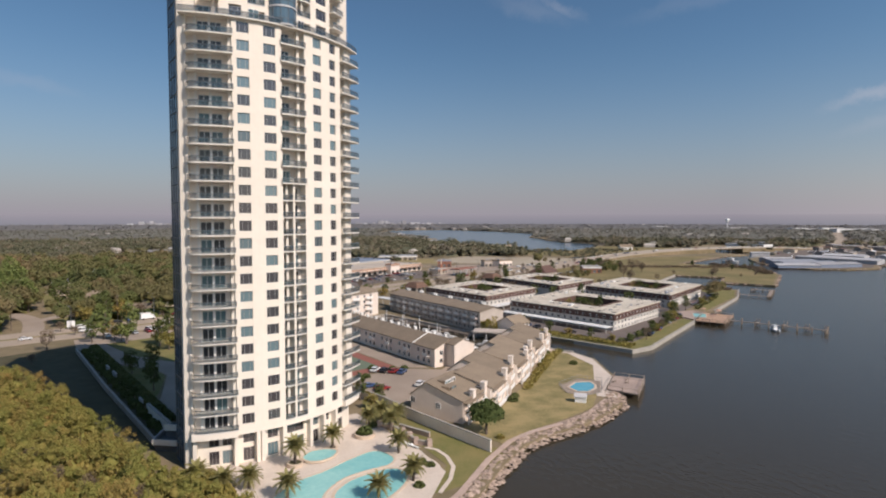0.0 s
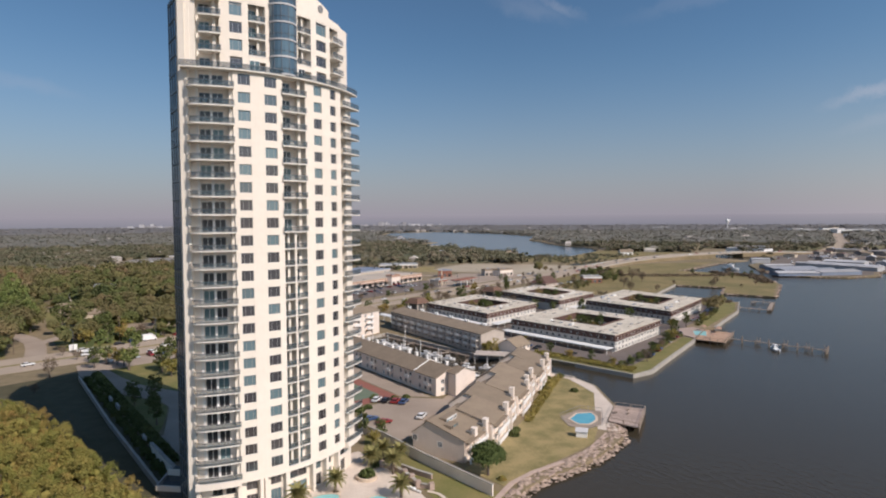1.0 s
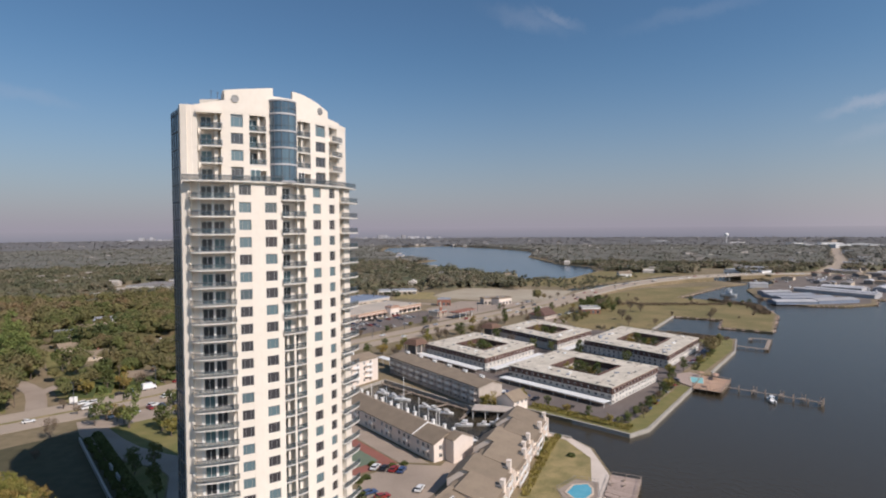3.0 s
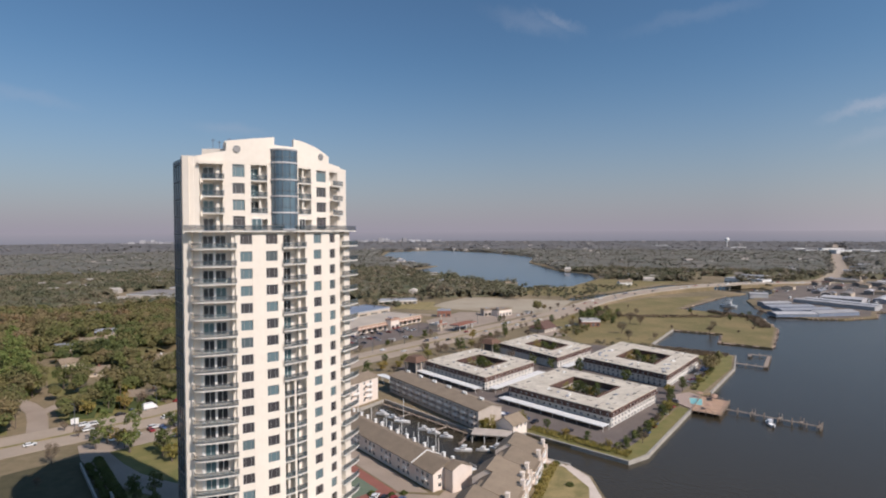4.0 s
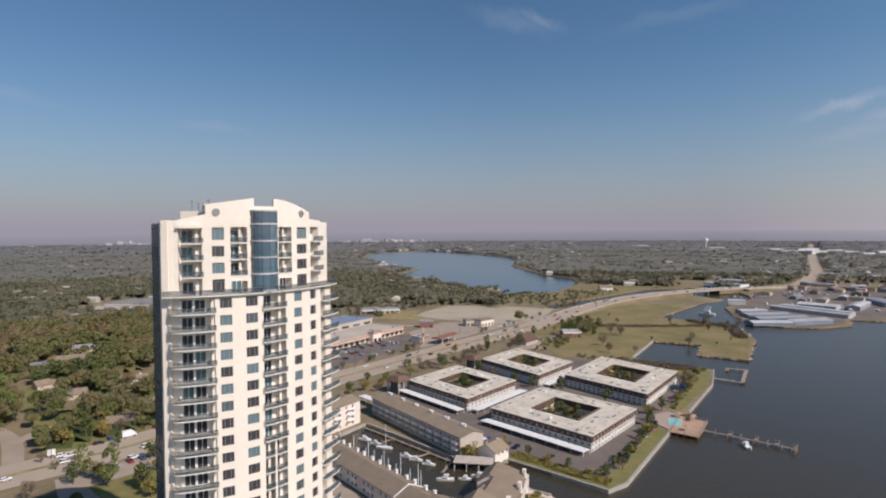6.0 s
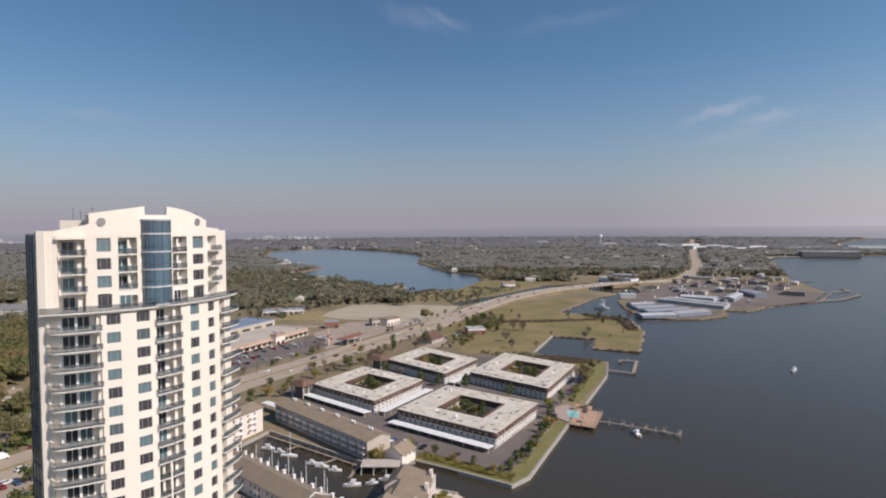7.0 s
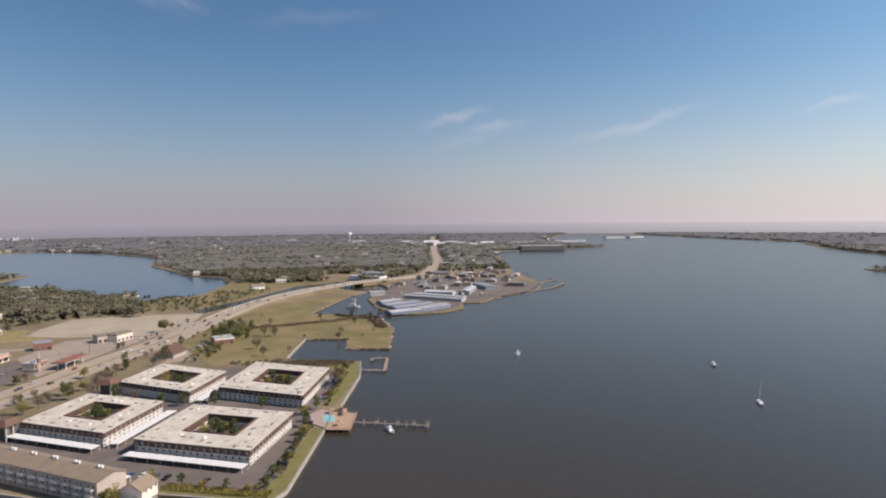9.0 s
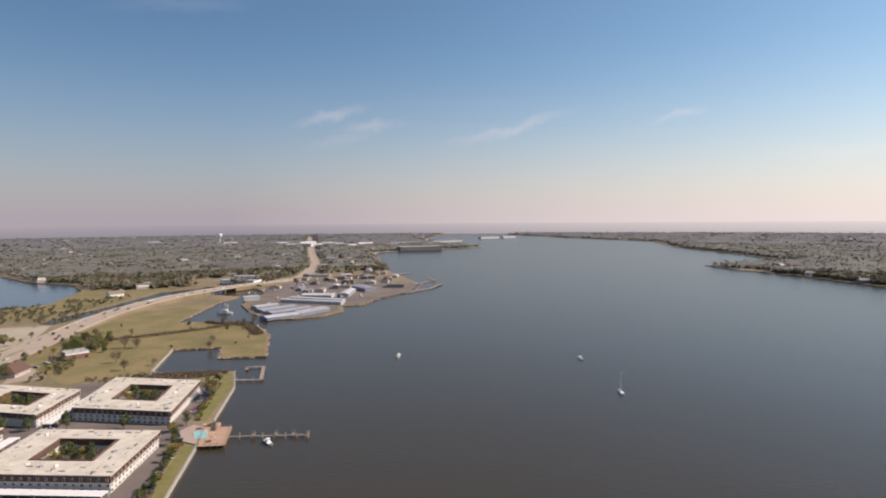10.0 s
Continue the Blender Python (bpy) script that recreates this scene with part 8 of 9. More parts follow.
# hedge and trees along the tower's entry
for k in range(26):
    f = k / 25
    bush(-71.6 + 42 * f, 242.6 - 90 * f, 1.9, None, GZ, "clipped dark hedge shrub along the wall")
slab("verge_bed", [(-75.4, 237.6), (-73.6, 242.4), (-27.4, 143), (-27.6, 134.2)], GZ - 0.3, GZ + 0.03, M_IVY, "dark planted bed between the two walls", "bed")
for k in range(30):
    f = k / 29
    bush(-73.6 + 45.4 * f, 238.6 - 97 * f, 1.25 + 0.35 * math.sin(k * 2.4), None, GZ, "dark hedge shrub in the bed between the walls")
for x, y, s, k in ((-52, 212, 0.66, "green"), (-44.5, 205.5, 0.66, "green"), (-49, 201, 0.5, "green"), (-42.5, 195, 0.6, "green"), (-38.3, 180, 0.55, "green"), (-27, 159, 0.4, "green"), (-52, 250, 0.6, "autumn"), (-74, 262, 0.8, "tall"), (-69.5, 260, 0.7, "autumn"), (-62.5, 250, 0.85, "tall"), (-66, 256, 0.75, "autumn"), (-49.5, 243, 0.95, "green"), (-45, 236, 0.85, "autumn"), (-76.3, 256, 0.6, "green"), (-87.5, 244, 0.75, "bare"), (-84, 222, 0.5, "bare"), (-96.5, 284, 0.5, "bare"), (-93, 302, 0.85, "autumn"), (-98, 306, 0.8, "bare"), (-86, 308, 0.9, "green"), (-80, 311, 0.9, "autumn"), (-100, 318, 0.9, "autumn"), (-91, 324, 0.95, "green"), (-74, 316, 0.9, "bare"), (-84, 332, 1.0, "autumn"), (-64, 320, 0.8, "green"), (-123, 362, 1.15, "green"), (-132, 346, 1.0, "tall"), (-137, 352, 1.1, "tall"), (-143, 364, 1.15, "tall"), (-149, 376, 1.15, "tall"), (-154, 388, 1.15, "tall"), (-160, 400, 1.2, "tall"), (-165, 412, 1.2, "tall"), (-171, 424, 1.2, "tall"), (-177, 438, 1.2, "tall"), (-146, 353, 1.05, "tall"), (-156, 372, 1.1, "tall"), (-167, 395, 1.1, "tall"), (-183, 452, 1.2, "tall"), (-88, 274, 0.5, "bare"), (-44, 262, 0.8, "autumn"), (-40, 247, 0.8, "autumn"), (-82, 276, 0.55, "bare"), (-53, 276, 0.6, "green"), (-47, 262, 0.7, "autumn"), (-36, 252, 0.8, "autumn"), (-32, 240, 0.8, "green"), (-26, 262, 0.8, "autumn"), (-70, 296, 0.5, "green"), (-30, 272, 0.7, "green"), (-24, 232, 0.7, "autumn")):
    tree(k, x, y, s)

# ---- near grove beside the tower ----
GROVE = [(-84, 198), (-62, 168), (-45, 140), (-34, 122), (-26, 110), (-20, 101), (-9, 97), (-4, 90), (-14, 70), (-60, 62), (-120, 80), (-150, 150), (-112, 204)]
BRUSHY = [(-84, 204), (-57, 171), (-41, 143.5), (-29, 125.5), (-19, 111.5), (-12, 104), (-5.5, 97), (-1, 89), (-8, 74), (-26, 78), (-38, 96), (-48, 118), (-62, 146), (-82, 174), (-94, 190)]
rng = random.Random(21)
placed = []
for _ in range(4000):
    if len(placed) >= 145:
        break
    x, y = rng.uniform(-150, -5), rng.uniform(60, 215)
    if not inside(GROVE, x, y):
        continue
    brushy = bool(inside(BRUSHY, x, y))
    gap = 4.4 if not brushy else 6.5
    if any((x - a) ** 2 + (y - b) ** 2 < gap * gap for a, b in placed):
        continue
    placed.append((x, y))
    tree(rng.choice(("autumn", "autumn", "autumn", "green", "bare") if not brushy else ("autumn", "bare")), x, y, rng.uniform(0.72, 1.0) if not brushy else rng.uniform(0.4, 0.6))


def mass(name, verts, tris, material, label, category, tone=None, smooth=True):
    me = bpy.data.meshes.new("mesh")
    me.vertices.add(len(verts))
    me.vertices.foreach_set("co", np.asarray(verts, np.float32).ravel())
    me.loops.add(len(tris) * 3)
    me.loops.foreach_set("vertex_index", np.asarray(tris, np.int32).ravel())
    me.polygons.add(len(tris))
    me.polygons.foreach_set("loop_start", np.arange(0, len(tris) * 3, 3, dtype=np.int32))
    me.polygons.foreach_set("use_smooth", np.full(len(tris), smooth))
    me.update(calc_edges=True)
    if tone is not None:
        me.attributes.new("tone", "FLOAT", "POINT").data.foreach_set("value", np.asarray(tone, np.float32))
    me.materials.append(material)
    return tagged(new(name, me), label, category, "", "stuff")


gen = np.random.default_rng(5)


def field_noise(x, y, scale, seed=0):
    """Smooth values about 0..1 by a few crossed waves."""
    v = np.zeros_like(x)
    g = np.random.default_rng(seed)
    for k in range(7):
        a, f, p = g.uniform(0, 6.28), scale * g.uniform(0.5, 1.8), g.uniform(0, 6.28)
        v += np.sin((x * np.cos(a) + y * np.sin(a)) * f + p)
    return 0.5 + v / 9


def tufts(n, poly, h0, h1, size, seed):
    g = np.random.default_rng(seed)
    xs, ys = zip(*poly)
    x, y = g.uniform(min(xs), max(xs), n * 3), g.uniform(min(ys), max(ys), n * 3)
    keep = inside(poly, x, y)
    x, y = x[keep][:n], y[keep][:n]
    h = h0 + (h1 - h0) * np.clip(field_noise(x, y, 0.3, seed) * 0.9 + 0.4 * field_noise(x, y, 0.9, seed + 1) - 0.15, 0, 1)
    z = GZ + h * np.sqrt(g.uniform(0.25, 1.0, len(x)))
    c = np.stack([x, y, z], 1)
    a = g.normal(size=(len(x), 3)) * size
    b = g.normal(size=(len(x), 3)) * size
    b[:, 2] = np.abs(b[:, 2]) * 2.0 + size
    v = np.stack([c - a, c + a, c + b], 1).reshape(-1, 3)
    return v, np.arange(len(v)).reshape(-1, 3)


v, t = tufts(36000, BRUSHY, 0.4, 2.4, 0.2, 3)
mass("brush", v, t, F_BRUSH, "dense yellow-green brush under the saplings", "brush")
v, t = tufts(40000, GROVE, 0.6, 2.6, 0.26, 8)
mass("undergrowth", v, t, F_AUTUMN, "tangled undergrowth under the grove", "undergrowth")
v, t = tufts(9000, [(-21, 119), (-14, 117.5), (-9, 103), (-4, 96), (-14, 98), (-25, 112)], 0.4, 1.6, 0.2, 12)
mass("planting", v, t, F_AUTUMN, "dark mixed planting beside the pool deck", "planting")
v, t = tufts(5000, [(268, 520), (300, 540), (345, 520), (400, 505), (425, 505), (424, 500), (398, 500), (344, 514), (300, 533), (270, 512)], 0.6, 2.4, 0.4, 13)
mass("hedgerow", v, t, F_BARE, "ragged brown hedgerow across the field", "hedgerow")
v, t = tufts(6000, [(396, 436), (430, 490), (414, 540), (407, 535), (418, 490), (388, 440)], 0.3, 2.2, 0.4, 14)
mass("scrub", v, t, F_BARE, "brown scrub along the point", "scrub")
v, t = tufts(6000, [(256, 383), (284, 349), (278, 344), (262, 352), (236, 372), (240, 384)], 0.2, 0.9, 0.3, 15)
mass("scrub", v, t, F_BARE, "brown scrub beside the water", "scrub")
v, t = tufts(4200, [(99, 240), (119, 208), (124, 203), (119, 198), (95, 236)], 0.2, 1.0, 0.2, 6)
mass("hedge_growth", v, t, F_AUTUMN, "ragged brown-green growth along the seawall", "hedge")
v, t = tufts(5200, [(60.5, 157), (62.5, 156), (80, 181.5), (92.5, 199.5), (90.5, 201), (77.5, 184)], 0.2, 1.3, 0.17, 16)
mass("foundation_planting", v, t, F_AUTUMN, "loose yellow-green planting along the townhouses", "planting")

# ---- woods ----
LUMP_F = np.array([(0, 1, 5), (1, 2, 5), (2, 3, 5), (3, 4, 5), (4, 0, 5), (1, 0, 6), (2, 1, 6), (3, 2, 6), (4, 3, 6), (0, 4, 6)])


def lumps(c, r, g, flat=1.0):
    """Rough seven-cornered lumps at c with radii r."""
    n = len(c)
    a = g.uniform(0, 6.28, (n, 1)) + np.arange(5) * 1.2566
    w = g.uniform(0.6, 1.25, (n, 5)) * r[:, None]
    v = np.zeros((n, 7, 3))
    v[:, :5, 0], v[:, :5, 1], v[:, :5, 2] = np.cos(a) * w, np.sin(a) * w, g.uniform(-0.35, 0.35, (n, 5)) * r[:, None]
    v[:, 5, 2], v[:, 6, 2] = r * g.uniform(0.6, 1.0, n), -r * 0.8
    v[:, 5, :2] = g.uniform(-0.35, 0.35, (n, 2)) * r[:, None]
    v[:, :, 2] *= flat
    v += c[:, None, :]
    f = LUMP_F[None] + (np.arange(n) * 7)[:, None, None]
    return v.reshape(-1, 3), f.reshape(-1, 3)


CLEAR = [[(500, 640), (600, 660), (640, 700), (560, 740), (470, 690)], [(540, 735), (640, 745), (650, 790), (540, 790)], [(262, 640), (300, 660), (400, 740), (400, 800), (320, 790), (270, 720)], [(-400, 100), (-190, 222), (-114, 258), (-64, 290), (-20, 330), (10, 300), (-20, 150), (-150, 120)], [(225, 320), (300, 335), (300, 410), (215, 420)], [(385, 555), (545, 690), (420, 705), (290, 615)], [(205, 415), (254, 396), (311, 453), (338, 424), (312, 392), (331, 365), (397, 434), (429, 488), (412, 543), (396, 573), (520, 672), (420, 668), (310, 600), (225, 515)],
         [(335, 718), (428, 762), (556, 846), (640, 860), (560, 900), (515, 960), (404, 838), (332, 840), (290, 800), (300, 740)],
         [(205, 740), (305, 655), (330, 700), (390, 705), (500, 760), (560, 745), (400, 640), (262, 590), (145, 560), (100, 640), (100, 700)],
         [(30, 360), (130, 455), (240, 570), (130, 760), (60, 745), (-20, 640), (-30, 480), (-20, 380)],
         [(-30, 300), (60, 400), (330, 640), (260, 340), (130, 180), (100, 150), (40, 100), (-30, 100), (-40, 240)],
         [(440, 480), (500, 455), (860, 540), (1000, 690), (1010, 800), (860, 850), (720, 800), (640, 700), (520, 640)],
         [(-258, 800), (-165, 772), (-128, 790), (-112, 880), (-130, 970), (-235, 930)],
         [(-118, 284), (-124, 300), (-108, 300), (-104, 285)],
         [(640, 800), (780, 840), (860, 900), (720, 960), (640, 900)],
         [(-133, 380), (-110, 370), (-96, 390), (-120, 402)], [(-168, 465), (-130, 470), (-130, 510), (-170, 512)], [(-198, 565), (-172, 565), (-172, 590), (-198, 592)], [(-100, 404), (-76, 404), (-74, 428), (-100, 430)],
         [(-76, 340), (-46, 352), (-56, 372), (-84, 362)]]
road_xy = np.array([p[:2] for p in HIGHWAY])


def off_road(x, y, gap):
    ok = np.ones(x.shape, bool)
    for a, b in zip(road_xy, road_xy[1:]):
        d = b - a
        t = np.clip(((x - a[0]) * d[0] + (y - a[1]) * d[1]) / (d @ d), 0, 1)
        ok &= np.hypot(x - a[0] - t * d[0], y - a[1] - t * d[1]) > gap
    for a, b in (((-103, 272), (-114, 304)), ((-114, 304), (-128, 330)), ((-118, 314), (-105, 336)), ((-120, 350), (-150, 420))):
        a, b = np.array(a, float), np.array(b, float)
        d = b - a
        t = np.clip(((x - a[0]) * d[0] + (y - a[1]) * d[1]) / (d @ d), 0, 1)
        ok &= np.hypot(x - a[0] - t * d[0], y - a[1] - t * d[1]) > 8
    return ok


def spot_ok(x, y, gaps):
    ok = (inside(MAINLAND, x, y) & ~inside(LAKE, x, y)) | inside(EASTLAND, x, y)
    for c in CLEAR:
        ok &= ~inside(c, x, y)
    ok &= off_road(x, y, 16.5)
    for hx, hy in ((-116, 388), (-148, 500), (-158, 480), (-186, 583), (-86, 420), (-62, 358), (-136, 422), (-154, 545), (-198, 436), (-103, 565)):
        ok &= np.hypot(x - hx * 0.985, (y - hy * 0.98) * 0.9) > 11.5
    # a margin along the shores
    for dx, dy in ((9, 0), (-9, 0), (0, 9), (0, -9)):
        ok &= (inside(MAINLAND, x + dx, y + dy) & ~inside(LAKE, x + dx, y + dy)) | inside(EASTLAND, x + dx, y + dy)
    ok &= 0.5 * field_noise(x, y, 0.018, 7) + 0.5 * field_noise(x, y, 0.06, 9) > gaps
    return ok


def wood_spots(r0, r1, cell, seed, gaps):
    """A jittered grid of tree spots in a ring round the origin."""
    g = np.random.default_rng(seed)
    k = np.arange(-0.5 * r1 // cell, r1 // cell + 1) * cell
    x, y = (q.ravel() for q in np.meshgrid(k, k))
    x, y = x + g.uniform(-0.48, 0.48, len(x)) * cell, y + g.uniform(-0.48, 0.48, len(y)) * cell
    r, a = np.hypot(x, y), np.degrees(np.arctan2(y, x))
    ok = (r > r0) & (r < r1) & (a > -13) & (a < 117)
    x, y = x[ok], y[ok]
    ok = spot_ok(x, y, gaps)
    return x[ok], y[ok], g


def home_spots(r0, r1, cell, share, seed):
    x, y, g = wood_spots(r0, r1, cell, seed, 0.0)
    ok = g.uniform(0, 1, len(x)) < share
    return np.stack([x[ok], y[ok]], 1)


HOMES = np.concatenate([home_spots(330, 700, 50, 0.26, 71), home_spots(700, 1300, 50, 0.55, 72)])


def clear_of_homes(x, y):
    """Trees leave the houses' yards open, deeper towards the bay."""
    ok = np.ones(len(x), bool)
    for hx, hy in HOMES:
        near = np.flatnonzero((np.abs(x - hx) < 24) & (np.abs(y - hy) < 24))
        d = math.hypot(hx, hy)
        dx, dy = x[near] - hx, y[near] - hy
        front, side = -(dx * hx + dy * hy) / d, (dx * hy - dy * hx) / d
        ok[near[(front > -8) & (front < 19) & (np.abs(side) < 10)]] = False
    return ok


def crowns(x, y, h, s, tone, g, clumps, flecks, size, low=0.42, lift=0.3, rag=0.4, loose=0.2):
    """Crowns of leaf clumps: a dim core in each tree and loose leaves turned outward on its clumps."""
    c = np.stack([x, y, GZ + h * (low + 0.12)], 1)
    v, f = lumps(c, s * 0.6, g, (h * 0.34 / s)[:, None])
    tones = np.repeat(tone, 7)
    X, Y, H, S, T = (np.repeat(q, clumps) for q in (x, y, h, s, tone))
    k = len(X)
    ang, u = g.uniform(0, 6.28, k), np.sqrt(g.uniform(0, 1, k))
    dome = np.sqrt(1 - 0.85 * u * u)
    c = np.stack([X + S * 0.68 * u * np.cos(ang), Y + S * 0.68 * u * np.sin(ang), GZ + H * (low + (0.86 - low) * dome * g.uniform(0.72, 1.0, k))], 1)
    cr = S * g.uniform(0.2, 0.42, k)
    c, cr, T = np.repeat(c, flecks, 0), np.repeat(cr, flecks), np.repeat(T + g.uniform(-0.05, 0.05, k), flecks)
    k = len(c)
    d = np.stack([g.normal(size=k), g.normal(size=k), g.normal(size=k) * 0.8 + 0.45], 1)
    d /= np.linalg.norm(d, axis=1)[:, None]
    p = c + d * (cr * g.uniform(1 - loose, 1 + 0.5 * loose, k))[:, None]
    n = d + g.normal(size=(k, 3)) * rag + np.array([0.1, -0.1, lift])
    n /= np.linalg.norm(n, axis=1)[:, None]
    t1 = np.cross(n, g.normal(size=(k, 3)))
    t1 /= np.linalg.norm(t1, axis=1)[:, None]
    t2 = np.cross(n, t1)
    a = np.arange(3) * 2.094 + g.uniform(-0.5, 0.5, (k, 3))
    w = (g.uniform(0.6, 1.3, k) * size)[:, None, None]
    q = p[:, None, :] + w * (np.cos(a)[:, :, None] * t1[:, None, :] + np.sin(a)[:, :, None] * t2[:, None, :])
    f = np.concatenate([f, np.arange(k * 3).reshape(-1, 3) + len(v)])
    return np.concatenate([v, q.reshape(-1, 3)]), f, np.clip(np.concatenate([tones, np.repeat(T, 3)]), 0, 1)


def woods(name, label, r0, r1, cell, clumps, flecks, hgt, spread, size, material, seed, gaps, blend=0.85, lift=0.3, rag=0.4):
    """Woods of separate crowns; each tree has its own tone, height and width."""
    x, y, g = wood_spots(r0, r1, cell, seed, gaps)
    ok = clear_of_homes(x, y)
    x, y = x[ok], y[ok]
    m = len(x)
    s = (0.5 + 1.25 * g.uniform(0, 1, m) ** 2.2) * spread
    h = hgt * (0.42 + 0.42 * s / spread) * g.uniform(0.8, 1.25, m)
    tone = np.clip(0.62 * field_noise(x, y, 0.034, seed + 5) + 0.3 * field_noise(x, y, 0.0065, seed + 6) + blend * g.uniform(0, 1, m) + 0.07 - blend * 0.5, 0, 1)
    v, f, t = crowns(x, y, h, s, tone, g, clumps, flecks, size, 0.42, lift, rag, 0.4)
    mass(name, v, f, material, label, "woods", t)


def understory(r0, r1, cell, z, material, seed, gaps, label):
    """One uneven sheet of leaves that closes the woods under their crowns and comes down to the ground at its edges."""
    n = int(r1 / cell) + 1
    ax, ay = np.arange(-n, n) * float(cell), np.arange(-int(n * 0.25), n) * float(cell)
    x, y = np.meshgrid(ax, ay)
    d, a = np.hypot(x, y), np.arctan2(y, x)
    ok = (d > r0) & (d < r1) & (a > -0.2) & (a < 2.55)
    ok[ok] = spot_ok(x[ok], y[ok], gaps)
    # a node is high where it and all round it lie in the woods
    high = ok.copy()
    for i, j in ((0, 1), (0, -1), (1, 0), (-1, 0)):
        high &= np.roll(ok, (i, j), (0, 1))
    cells = ok[:-1, :-1] & ok[1:, :-1] & ok[:-1, 1:] & ok[1:, 1:]
    h = GZ + np.where(high, z * (0.85 + 0.3 * field_noise(x, y, 0.9, seed)), 0.0)
    ids = np.arange(x.size).reshape(x.shape)
    q = np.stack([ids[:-1, :-1][cells], ids[:-1, 1:][cells], ids[1:, 1:][cells], ids[1:, :-1][cells]], 1)
    used, q = np.unique(q, return_inverse=True)
    q = q.reshape(-1, 4)
    v = np.stack([x.ravel()[used], y.ravel()[used], h.ravel()[used]], 1)
    g = np.random.default_rng(seed)
    tone = np.clip(field_noise(v[:, 0], v[:, 1], 0.05, seed) + g.uniform(-0.2, 0.2, len(v)), 0, 1)
    mass("understory", v, np.concatenate([q[:, :3], q[:, [0, 2, 3]]]), material, label, "woods", tone)


understory(240, 640, 6, 3.2, F_NEAR, 51, 0.22, "leafy undergrowth of the winter woods")
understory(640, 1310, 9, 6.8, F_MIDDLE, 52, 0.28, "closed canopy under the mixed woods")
understory(1290, 2600, 16, 7.8, F_FAR, 53, 0.26, "closed canopy in the distance, greyed in colour for haze")
understory(2500, 4650, 32, 8.8, F_HORIZON, 54, 0.30, "closed canopy near the horizon with haze in its colour")
woods("woods", "green, olive and rust-coloured trees beside the highway", 250, 440, 7.2, 24, 28, 14.0, 5.5, 0.56, F_NEAR, 41, 0.25, 0.6, 0.4, 0.28)
woods("woods", "dense green, olive and rust-coloured trees of the winter woods", 440, 720, 7.2, 14, 18, 14.0, 5.5, 0.86, F_NEAR, 45, 0.25, 0.6, 0.45, 0.25)
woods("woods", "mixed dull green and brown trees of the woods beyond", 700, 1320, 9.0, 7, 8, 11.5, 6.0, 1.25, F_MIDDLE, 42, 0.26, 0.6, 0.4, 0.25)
woods("woods", "distant woods greyed by haze put into their colour", 1300, 2600, 14.8, 4, 3, 9.6, 8.8, 2.6, F_FAR, 43, 0.26, 0.3, 0.9, 0.2)
woods("woods", "woods near the horizon paled by haze put into their colour", 2550, 4650, 29.0, 1, 3, 9.0, 15.5, 7.5, F_HORIZON, 44, 0.30, 0.5, 2.0, 0.2)

# thickets by the red building, and scrub with houses on the lake's marshy shore
def thicket(label, n, poly, s0, s1, h0, h1, material, t0, t1, seed, clumps=8, flecks=10, size=0.6):
    g = np.random.default_rng(seed)
    p = np.array(poly, float)
    x, y = g.uniform(p[:, 0].min(), p[:, 0].max(), n * 9), g.uniform(p[:, 1].min(), p[:, 1].max(), n * 9)
    ok = inside(poly, x, y) & ~inside(LAKE, x, y) & off_road(x, y, 15)
    x, y = x[ok][:n], y[ok][:n]
    sz = g.uniform(0, 1, len(x)) ** 1.4
    v, f, t = crowns(x, y, h0 + (h1 - h0) * sz, s0 + (s1 - s0) * sz, g.uniform(t0, t1, len(x)), g, clumps, flecks, size, 0.2)
    mass("thicket", v, f, material, label, "thicket", t)


thicket("dark olive thicket of small trees behind the red building", 55, [(255, 496), (268, 492), (300, 518), (318, 556), (306, 578), (282, 546), (262, 524)], 2.6, 4.6, 4.5, 8.5, F_NEAR, 0.0, 0.55, 81)
thicket("olive and brown bushes beside the restaurant", 26, [(196, 440), (214, 438), (246, 470), (252, 492), (238, 490), (214, 462)], 1.6, 3.2, 2.5, 5.0, F_NEAR, 0.1, 0.9, 82)
thicket("brown and olive scrub on the marshy lake shore", 330, [(205, 742), (330, 702), (400, 745), (520, 835), (420, 842), (332, 842), (300, 880), (235, 930), (190, 960), (180, 850)], 1.8, 4.6, 2.2, 6.0, F_MIDDLE, 0.0, 0.9, 83, 5, 7, 0.9)
thicket("olive bushes round the motel and lots", 90, [(60, 690), (110, 660), (150, 705), (205, 742), (185, 790), (120, 790), (70, 750)], 2.2, 4.6, 3.0, 7.0, F_MIDDLE, 0.0, 0.8, 84, 6, 8, 0.8)
thicket("olive trees along the highway embankment", 60, [(330, 668), (420, 706), (520, 750), (530, 772), (420, 735), (325, 700)], 1.4, 3.2, 2.0, 4.5, F_MIDDLE, 0.0, 0.8, 85, 5, 7, 0.8)
thicket("dark clipped shrubs between the parking and the seawall lawn", 70, [(121, 206), (136, 217), (177, 252), (174, 254.5), (134, 220), (119, 209)], 0.7, 1.7, 0.9, 2.6, F_NEAR, 0.0, 0.5, 86, 8, 9, 0.3)
thicket("olive shrubs along the far seawall lawn", 60, [(204, 275), (250, 318), (256, 334), (252, 336), (246, 320), (202, 279)], 0.7, 1.6, 0.9, 2.4, F_NEAR, 0.0, 0.6, 87, 8, 9, 0.3)
thicket("brown and olive bushes across the old lot", 46, [(214, 408), (232, 386), (252, 360), (258, 366), (252, 392), (222, 414)], 1.0, 2.4, 1.2, 3.2, F_MIDDLE, 0.2, 1.0, 88, 8, 9, 0.4)

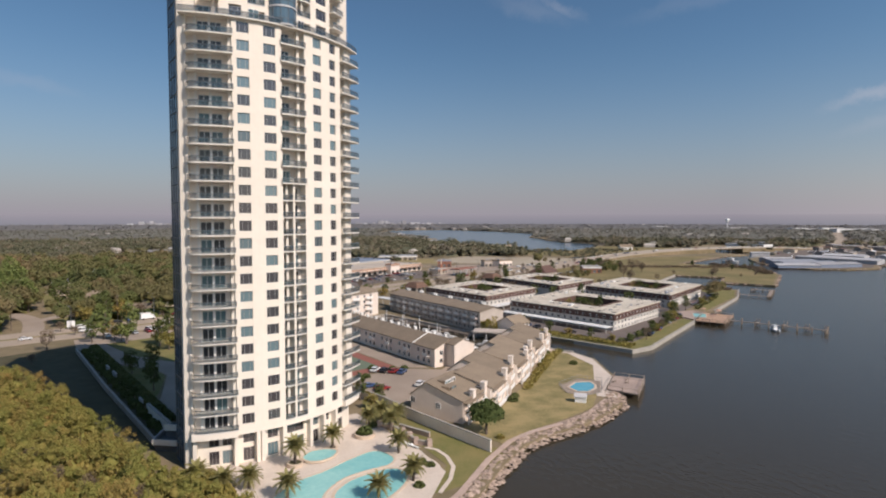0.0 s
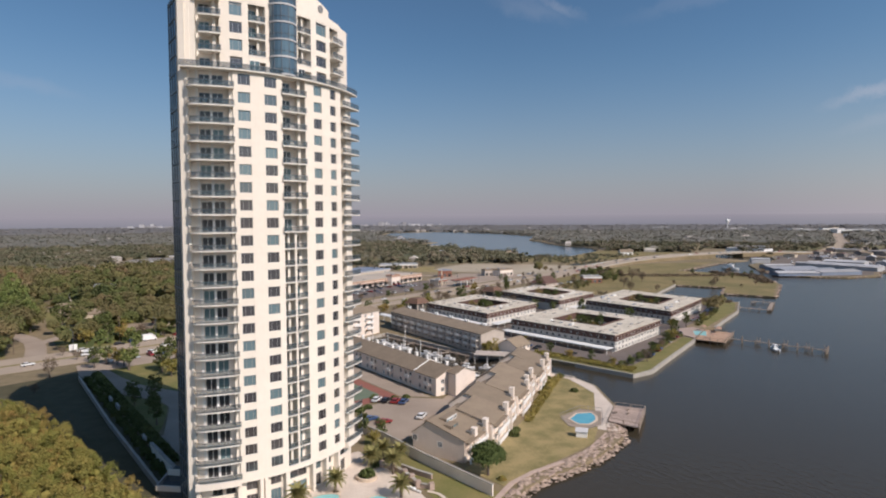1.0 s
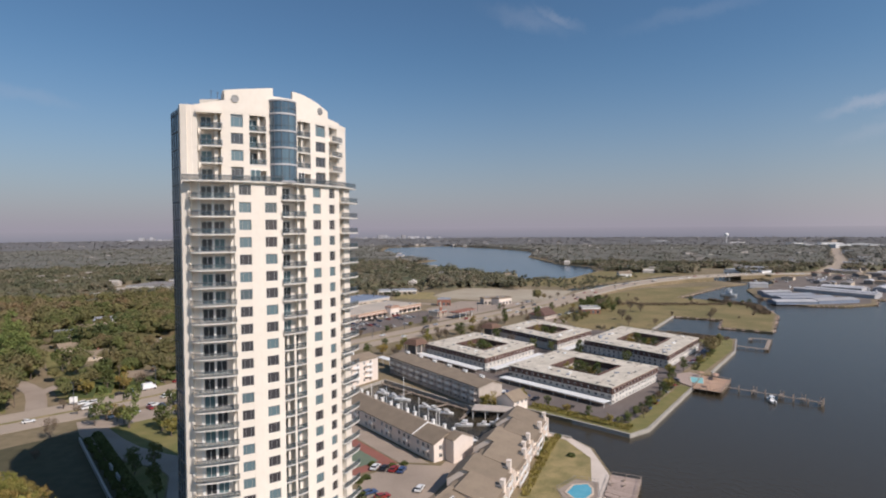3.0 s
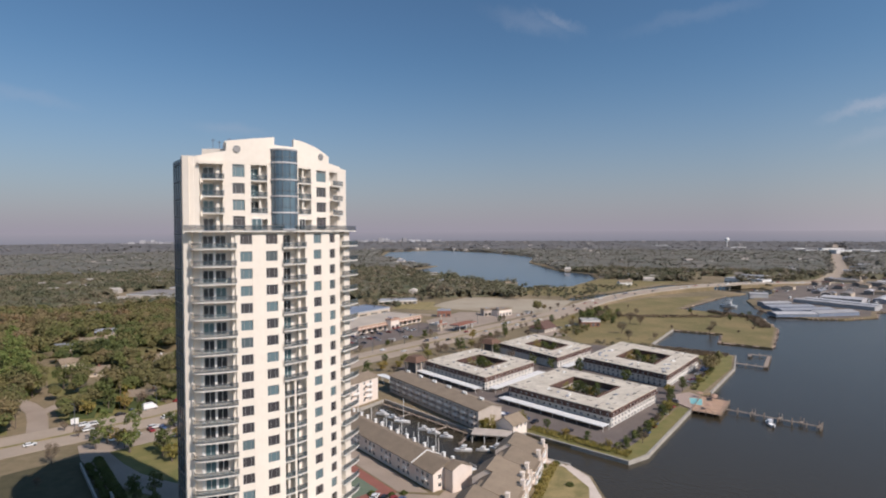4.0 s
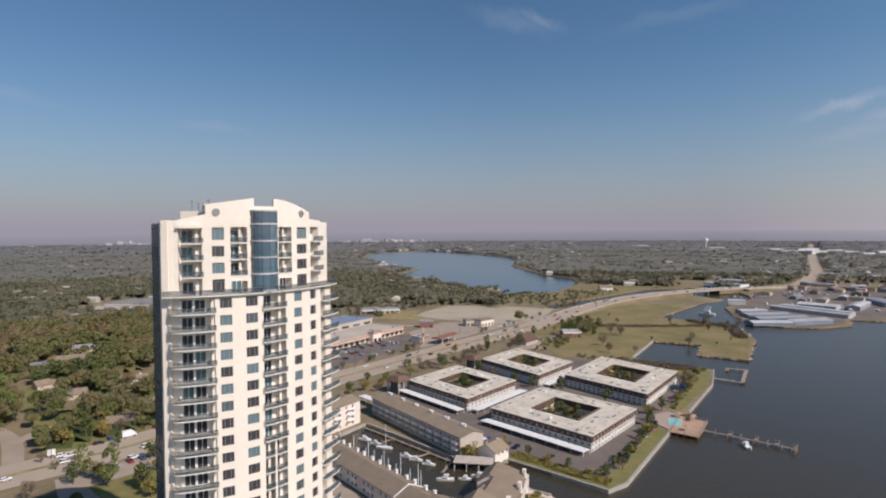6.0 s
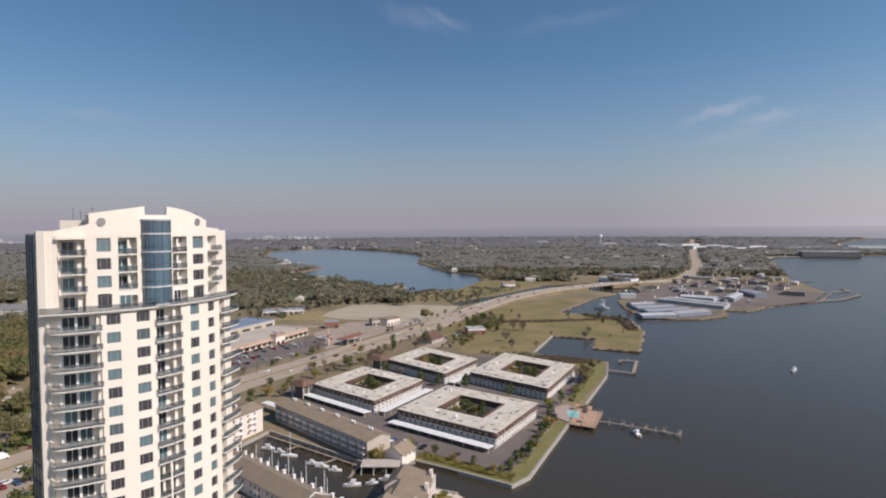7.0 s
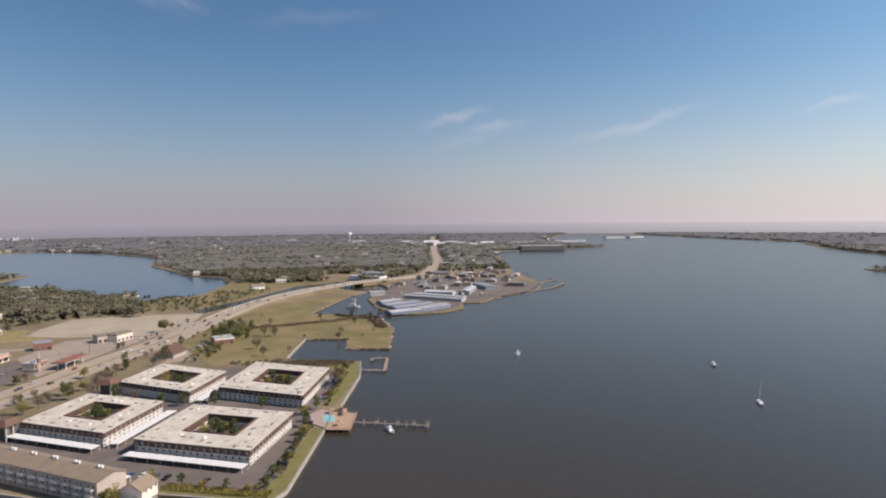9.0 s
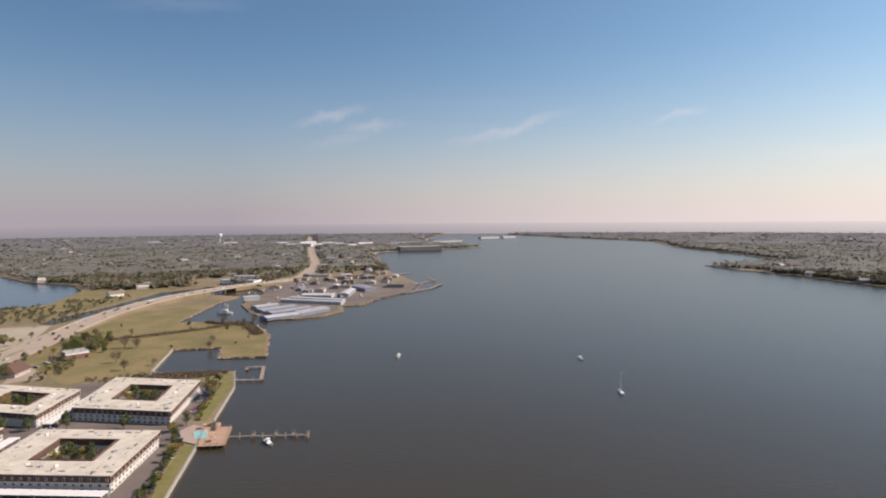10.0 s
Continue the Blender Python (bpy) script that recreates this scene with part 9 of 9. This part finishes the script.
# one dense round oak by the end townhouse
g = np.random.default_rng(23)
v, f, t = crowns(np.zeros(1), np.zeros(1), np.full(1, 7.6), np.full(1, 4.3), np.full(1, 0.4), g, 70, 60, 0.34, 0.38)
oak = thing("tree", "dense round dark green oak beside the townhouse", "tree", "", pose(40.4, 126.2, 0))
crown = mass("crown", v, f, F_OAK, "", "", np.clip(t + g.uniform(-0.3, 0.5, len(t)), 0, 1))
del crown["kind"]
crown.parent = oak
bm = bmesh.new()
tube(bm, 0, 0, 0.32, GZ - 0.2, GZ + 3.2, 9, 0.2)
part("trunk", bm, M_TRUNK, oak)

# saplings of the near grove
g = np.random.default_rng(17)
kx, ky = (q.ravel() for q in np.meshgrid(np.arange(-98, 2, 2.6), np.arange(72, 206, 2.6)))
kx, ky = kx + g.uniform(-1.4, 1.4, len(kx)), ky + g.uniform(-1.4, 1.4, len(ky))
ok = inside(BRUSHY, kx, ky)
kx, ky = kx[ok], ky[ok]
sap = (0.42 + 1.15 * g.uniform(0, 1, len(kx)) ** 2.2) * 1.8
v, f, t = crowns(kx, ky, 2.4 + 2.3 * sap * g.uniform(0.6, 1.4, len(kx)), sap, np.clip(0.5 * field_noise(kx, ky, 0.09, 3) + 0.62 * g.uniform(0, 1, len(kx)) - 0.2, 0, 1), g, 13, 44, 0.17, 0.2, 0.3, 0.8, 0.8)
mass("saplings", v, f, F_GROVE, "yellow-green and rust saplings beside the tower's wall", "saplings", t)

# ---- scattered houses of the far town ----
def town(name, label, spots, size, seed, roof):
    g = np.random.default_rng(seed)
    bm_v, bm_f = [], []
    for px, py in spots:
        a, L, D, h = g.uniform(0, 3.14), g.uniform(0.8, 1.5) * size, g.uniform(0.6, 1.0) * size, g.uniform(3.2, 6.0)
        ca, sa = math.cos(a), math.sin(a)
        pts = [(-L, -D, 0), (L, -D, 0), (L, D, 0), (-L, D, 0), (-L, -D, h), (L, -D, h), (L, D, h), (-L, D, h), (-L * 0.9, 0, h + D * 0.5), (L * 0.9, 0, h + D * 0.5)]
        k = len(bm_v)
        bm_v += [(px + q[0] * ca - q[1] * sa, py + q[0] * sa + q[1] * ca, GZ + q[2]) for q in pts]
        bm_f += [(k + i, k + j, k + m) for i, j, m in ((0, 1, 5), (0, 5, 4), (1, 2, 6), (1, 6, 5), (2, 3, 7), (2, 7, 6), (3, 0, 4), (3, 4, 7), (4, 5, 9), (4, 9, 8), (6, 7, 8), (6, 8, 9), (5, 6, 9), (7, 4, 8))]
    mass(name, bm_v, bm_f, roof, label, "houses", None, False)


M_TOWN = mat("far_house_paint", (0.42, 0.385, 0.345), (0.24, 0.21, 0.18), 0.01, 0.85, island=0.5)
near_homes = [p for p in HOMES if math.hypot(*p) < 700]
town("far_houses", "pale and brown houses scattered through the woods", [p for p in HOMES if math.hypot(*p) >= 700], 6.5, 61, M_TOWN)
town("far_houses", "pale buildings scattered in the distance", home_spots(1300, 2800, 62, 0.5, 62), 8, 62, M_TOWN)
town("far_houses", "pale works and towers near the horizon", home_spots(2800, 4600, 130, 0.3, 63), 11, 63, M_TOWN)
hm = random.Random(8)
protos = [gabled("house", lab, "house", pose(*near_homes[k], GZ, 0, 0, 20 * k), L, 9.5, 3.0, 5.4, w, ro, "houses in the woods", 0.6, 0.5, [(2.5, 0.9, 0), (L - 3, 0.9, 0)], [(L * 0.7, 4.7, 0.8, 0.9)])
          for k, (lab, L, w, ro) in enumerate((("tan house with brown shingle roof among trees", 16, M_TAN, M_SHINGLE), ("white house with a pale shingle roof among trees", 14, M_WHITE, M_TANROOF), ("cream house with a grey roof among trees", 18, M_SIDING, M_GREYMETAL)))]
for p in near_homes[3:]:
    copy_thing(hm.choice(protos), pose(*p, GZ, 0, 0, hm.uniform(0, 180)))

M_SKYLINE = mat("hazed_far_concrete", (0.40, 0.39, 0.40), (0.30, 0.295, 0.31), 0.01, 0.9, island=0.3)
# pale towers of a town on the skyline, with haze put into their colour
gr = random.Random(77)
for a0, a1, n, lo, hi in ((76.5, 86, 36, 12, 24), (80, 82.5, 8, 24, 44), (88, 106, 40, 10, 22), (99, 103, 8, 22, 38)):
    bm = bmesh.new()
    for _ in range(n):
        a, r, w, h = radians(gr.uniform(a0, a1)), gr.uniform(4300, 4600), gr.uniform(6, 18), gr.uniform(lo, hi)
        x, y = r * math.cos(a), r * math.sin(a)
        box(bm, x - w, y - w, 0.5, x + w, y + w, h)
    tagged(part("far_towers", bm, M_SKYLINE), "pale distant town towers on the hazy skyline", "buildings", "", "stuff")
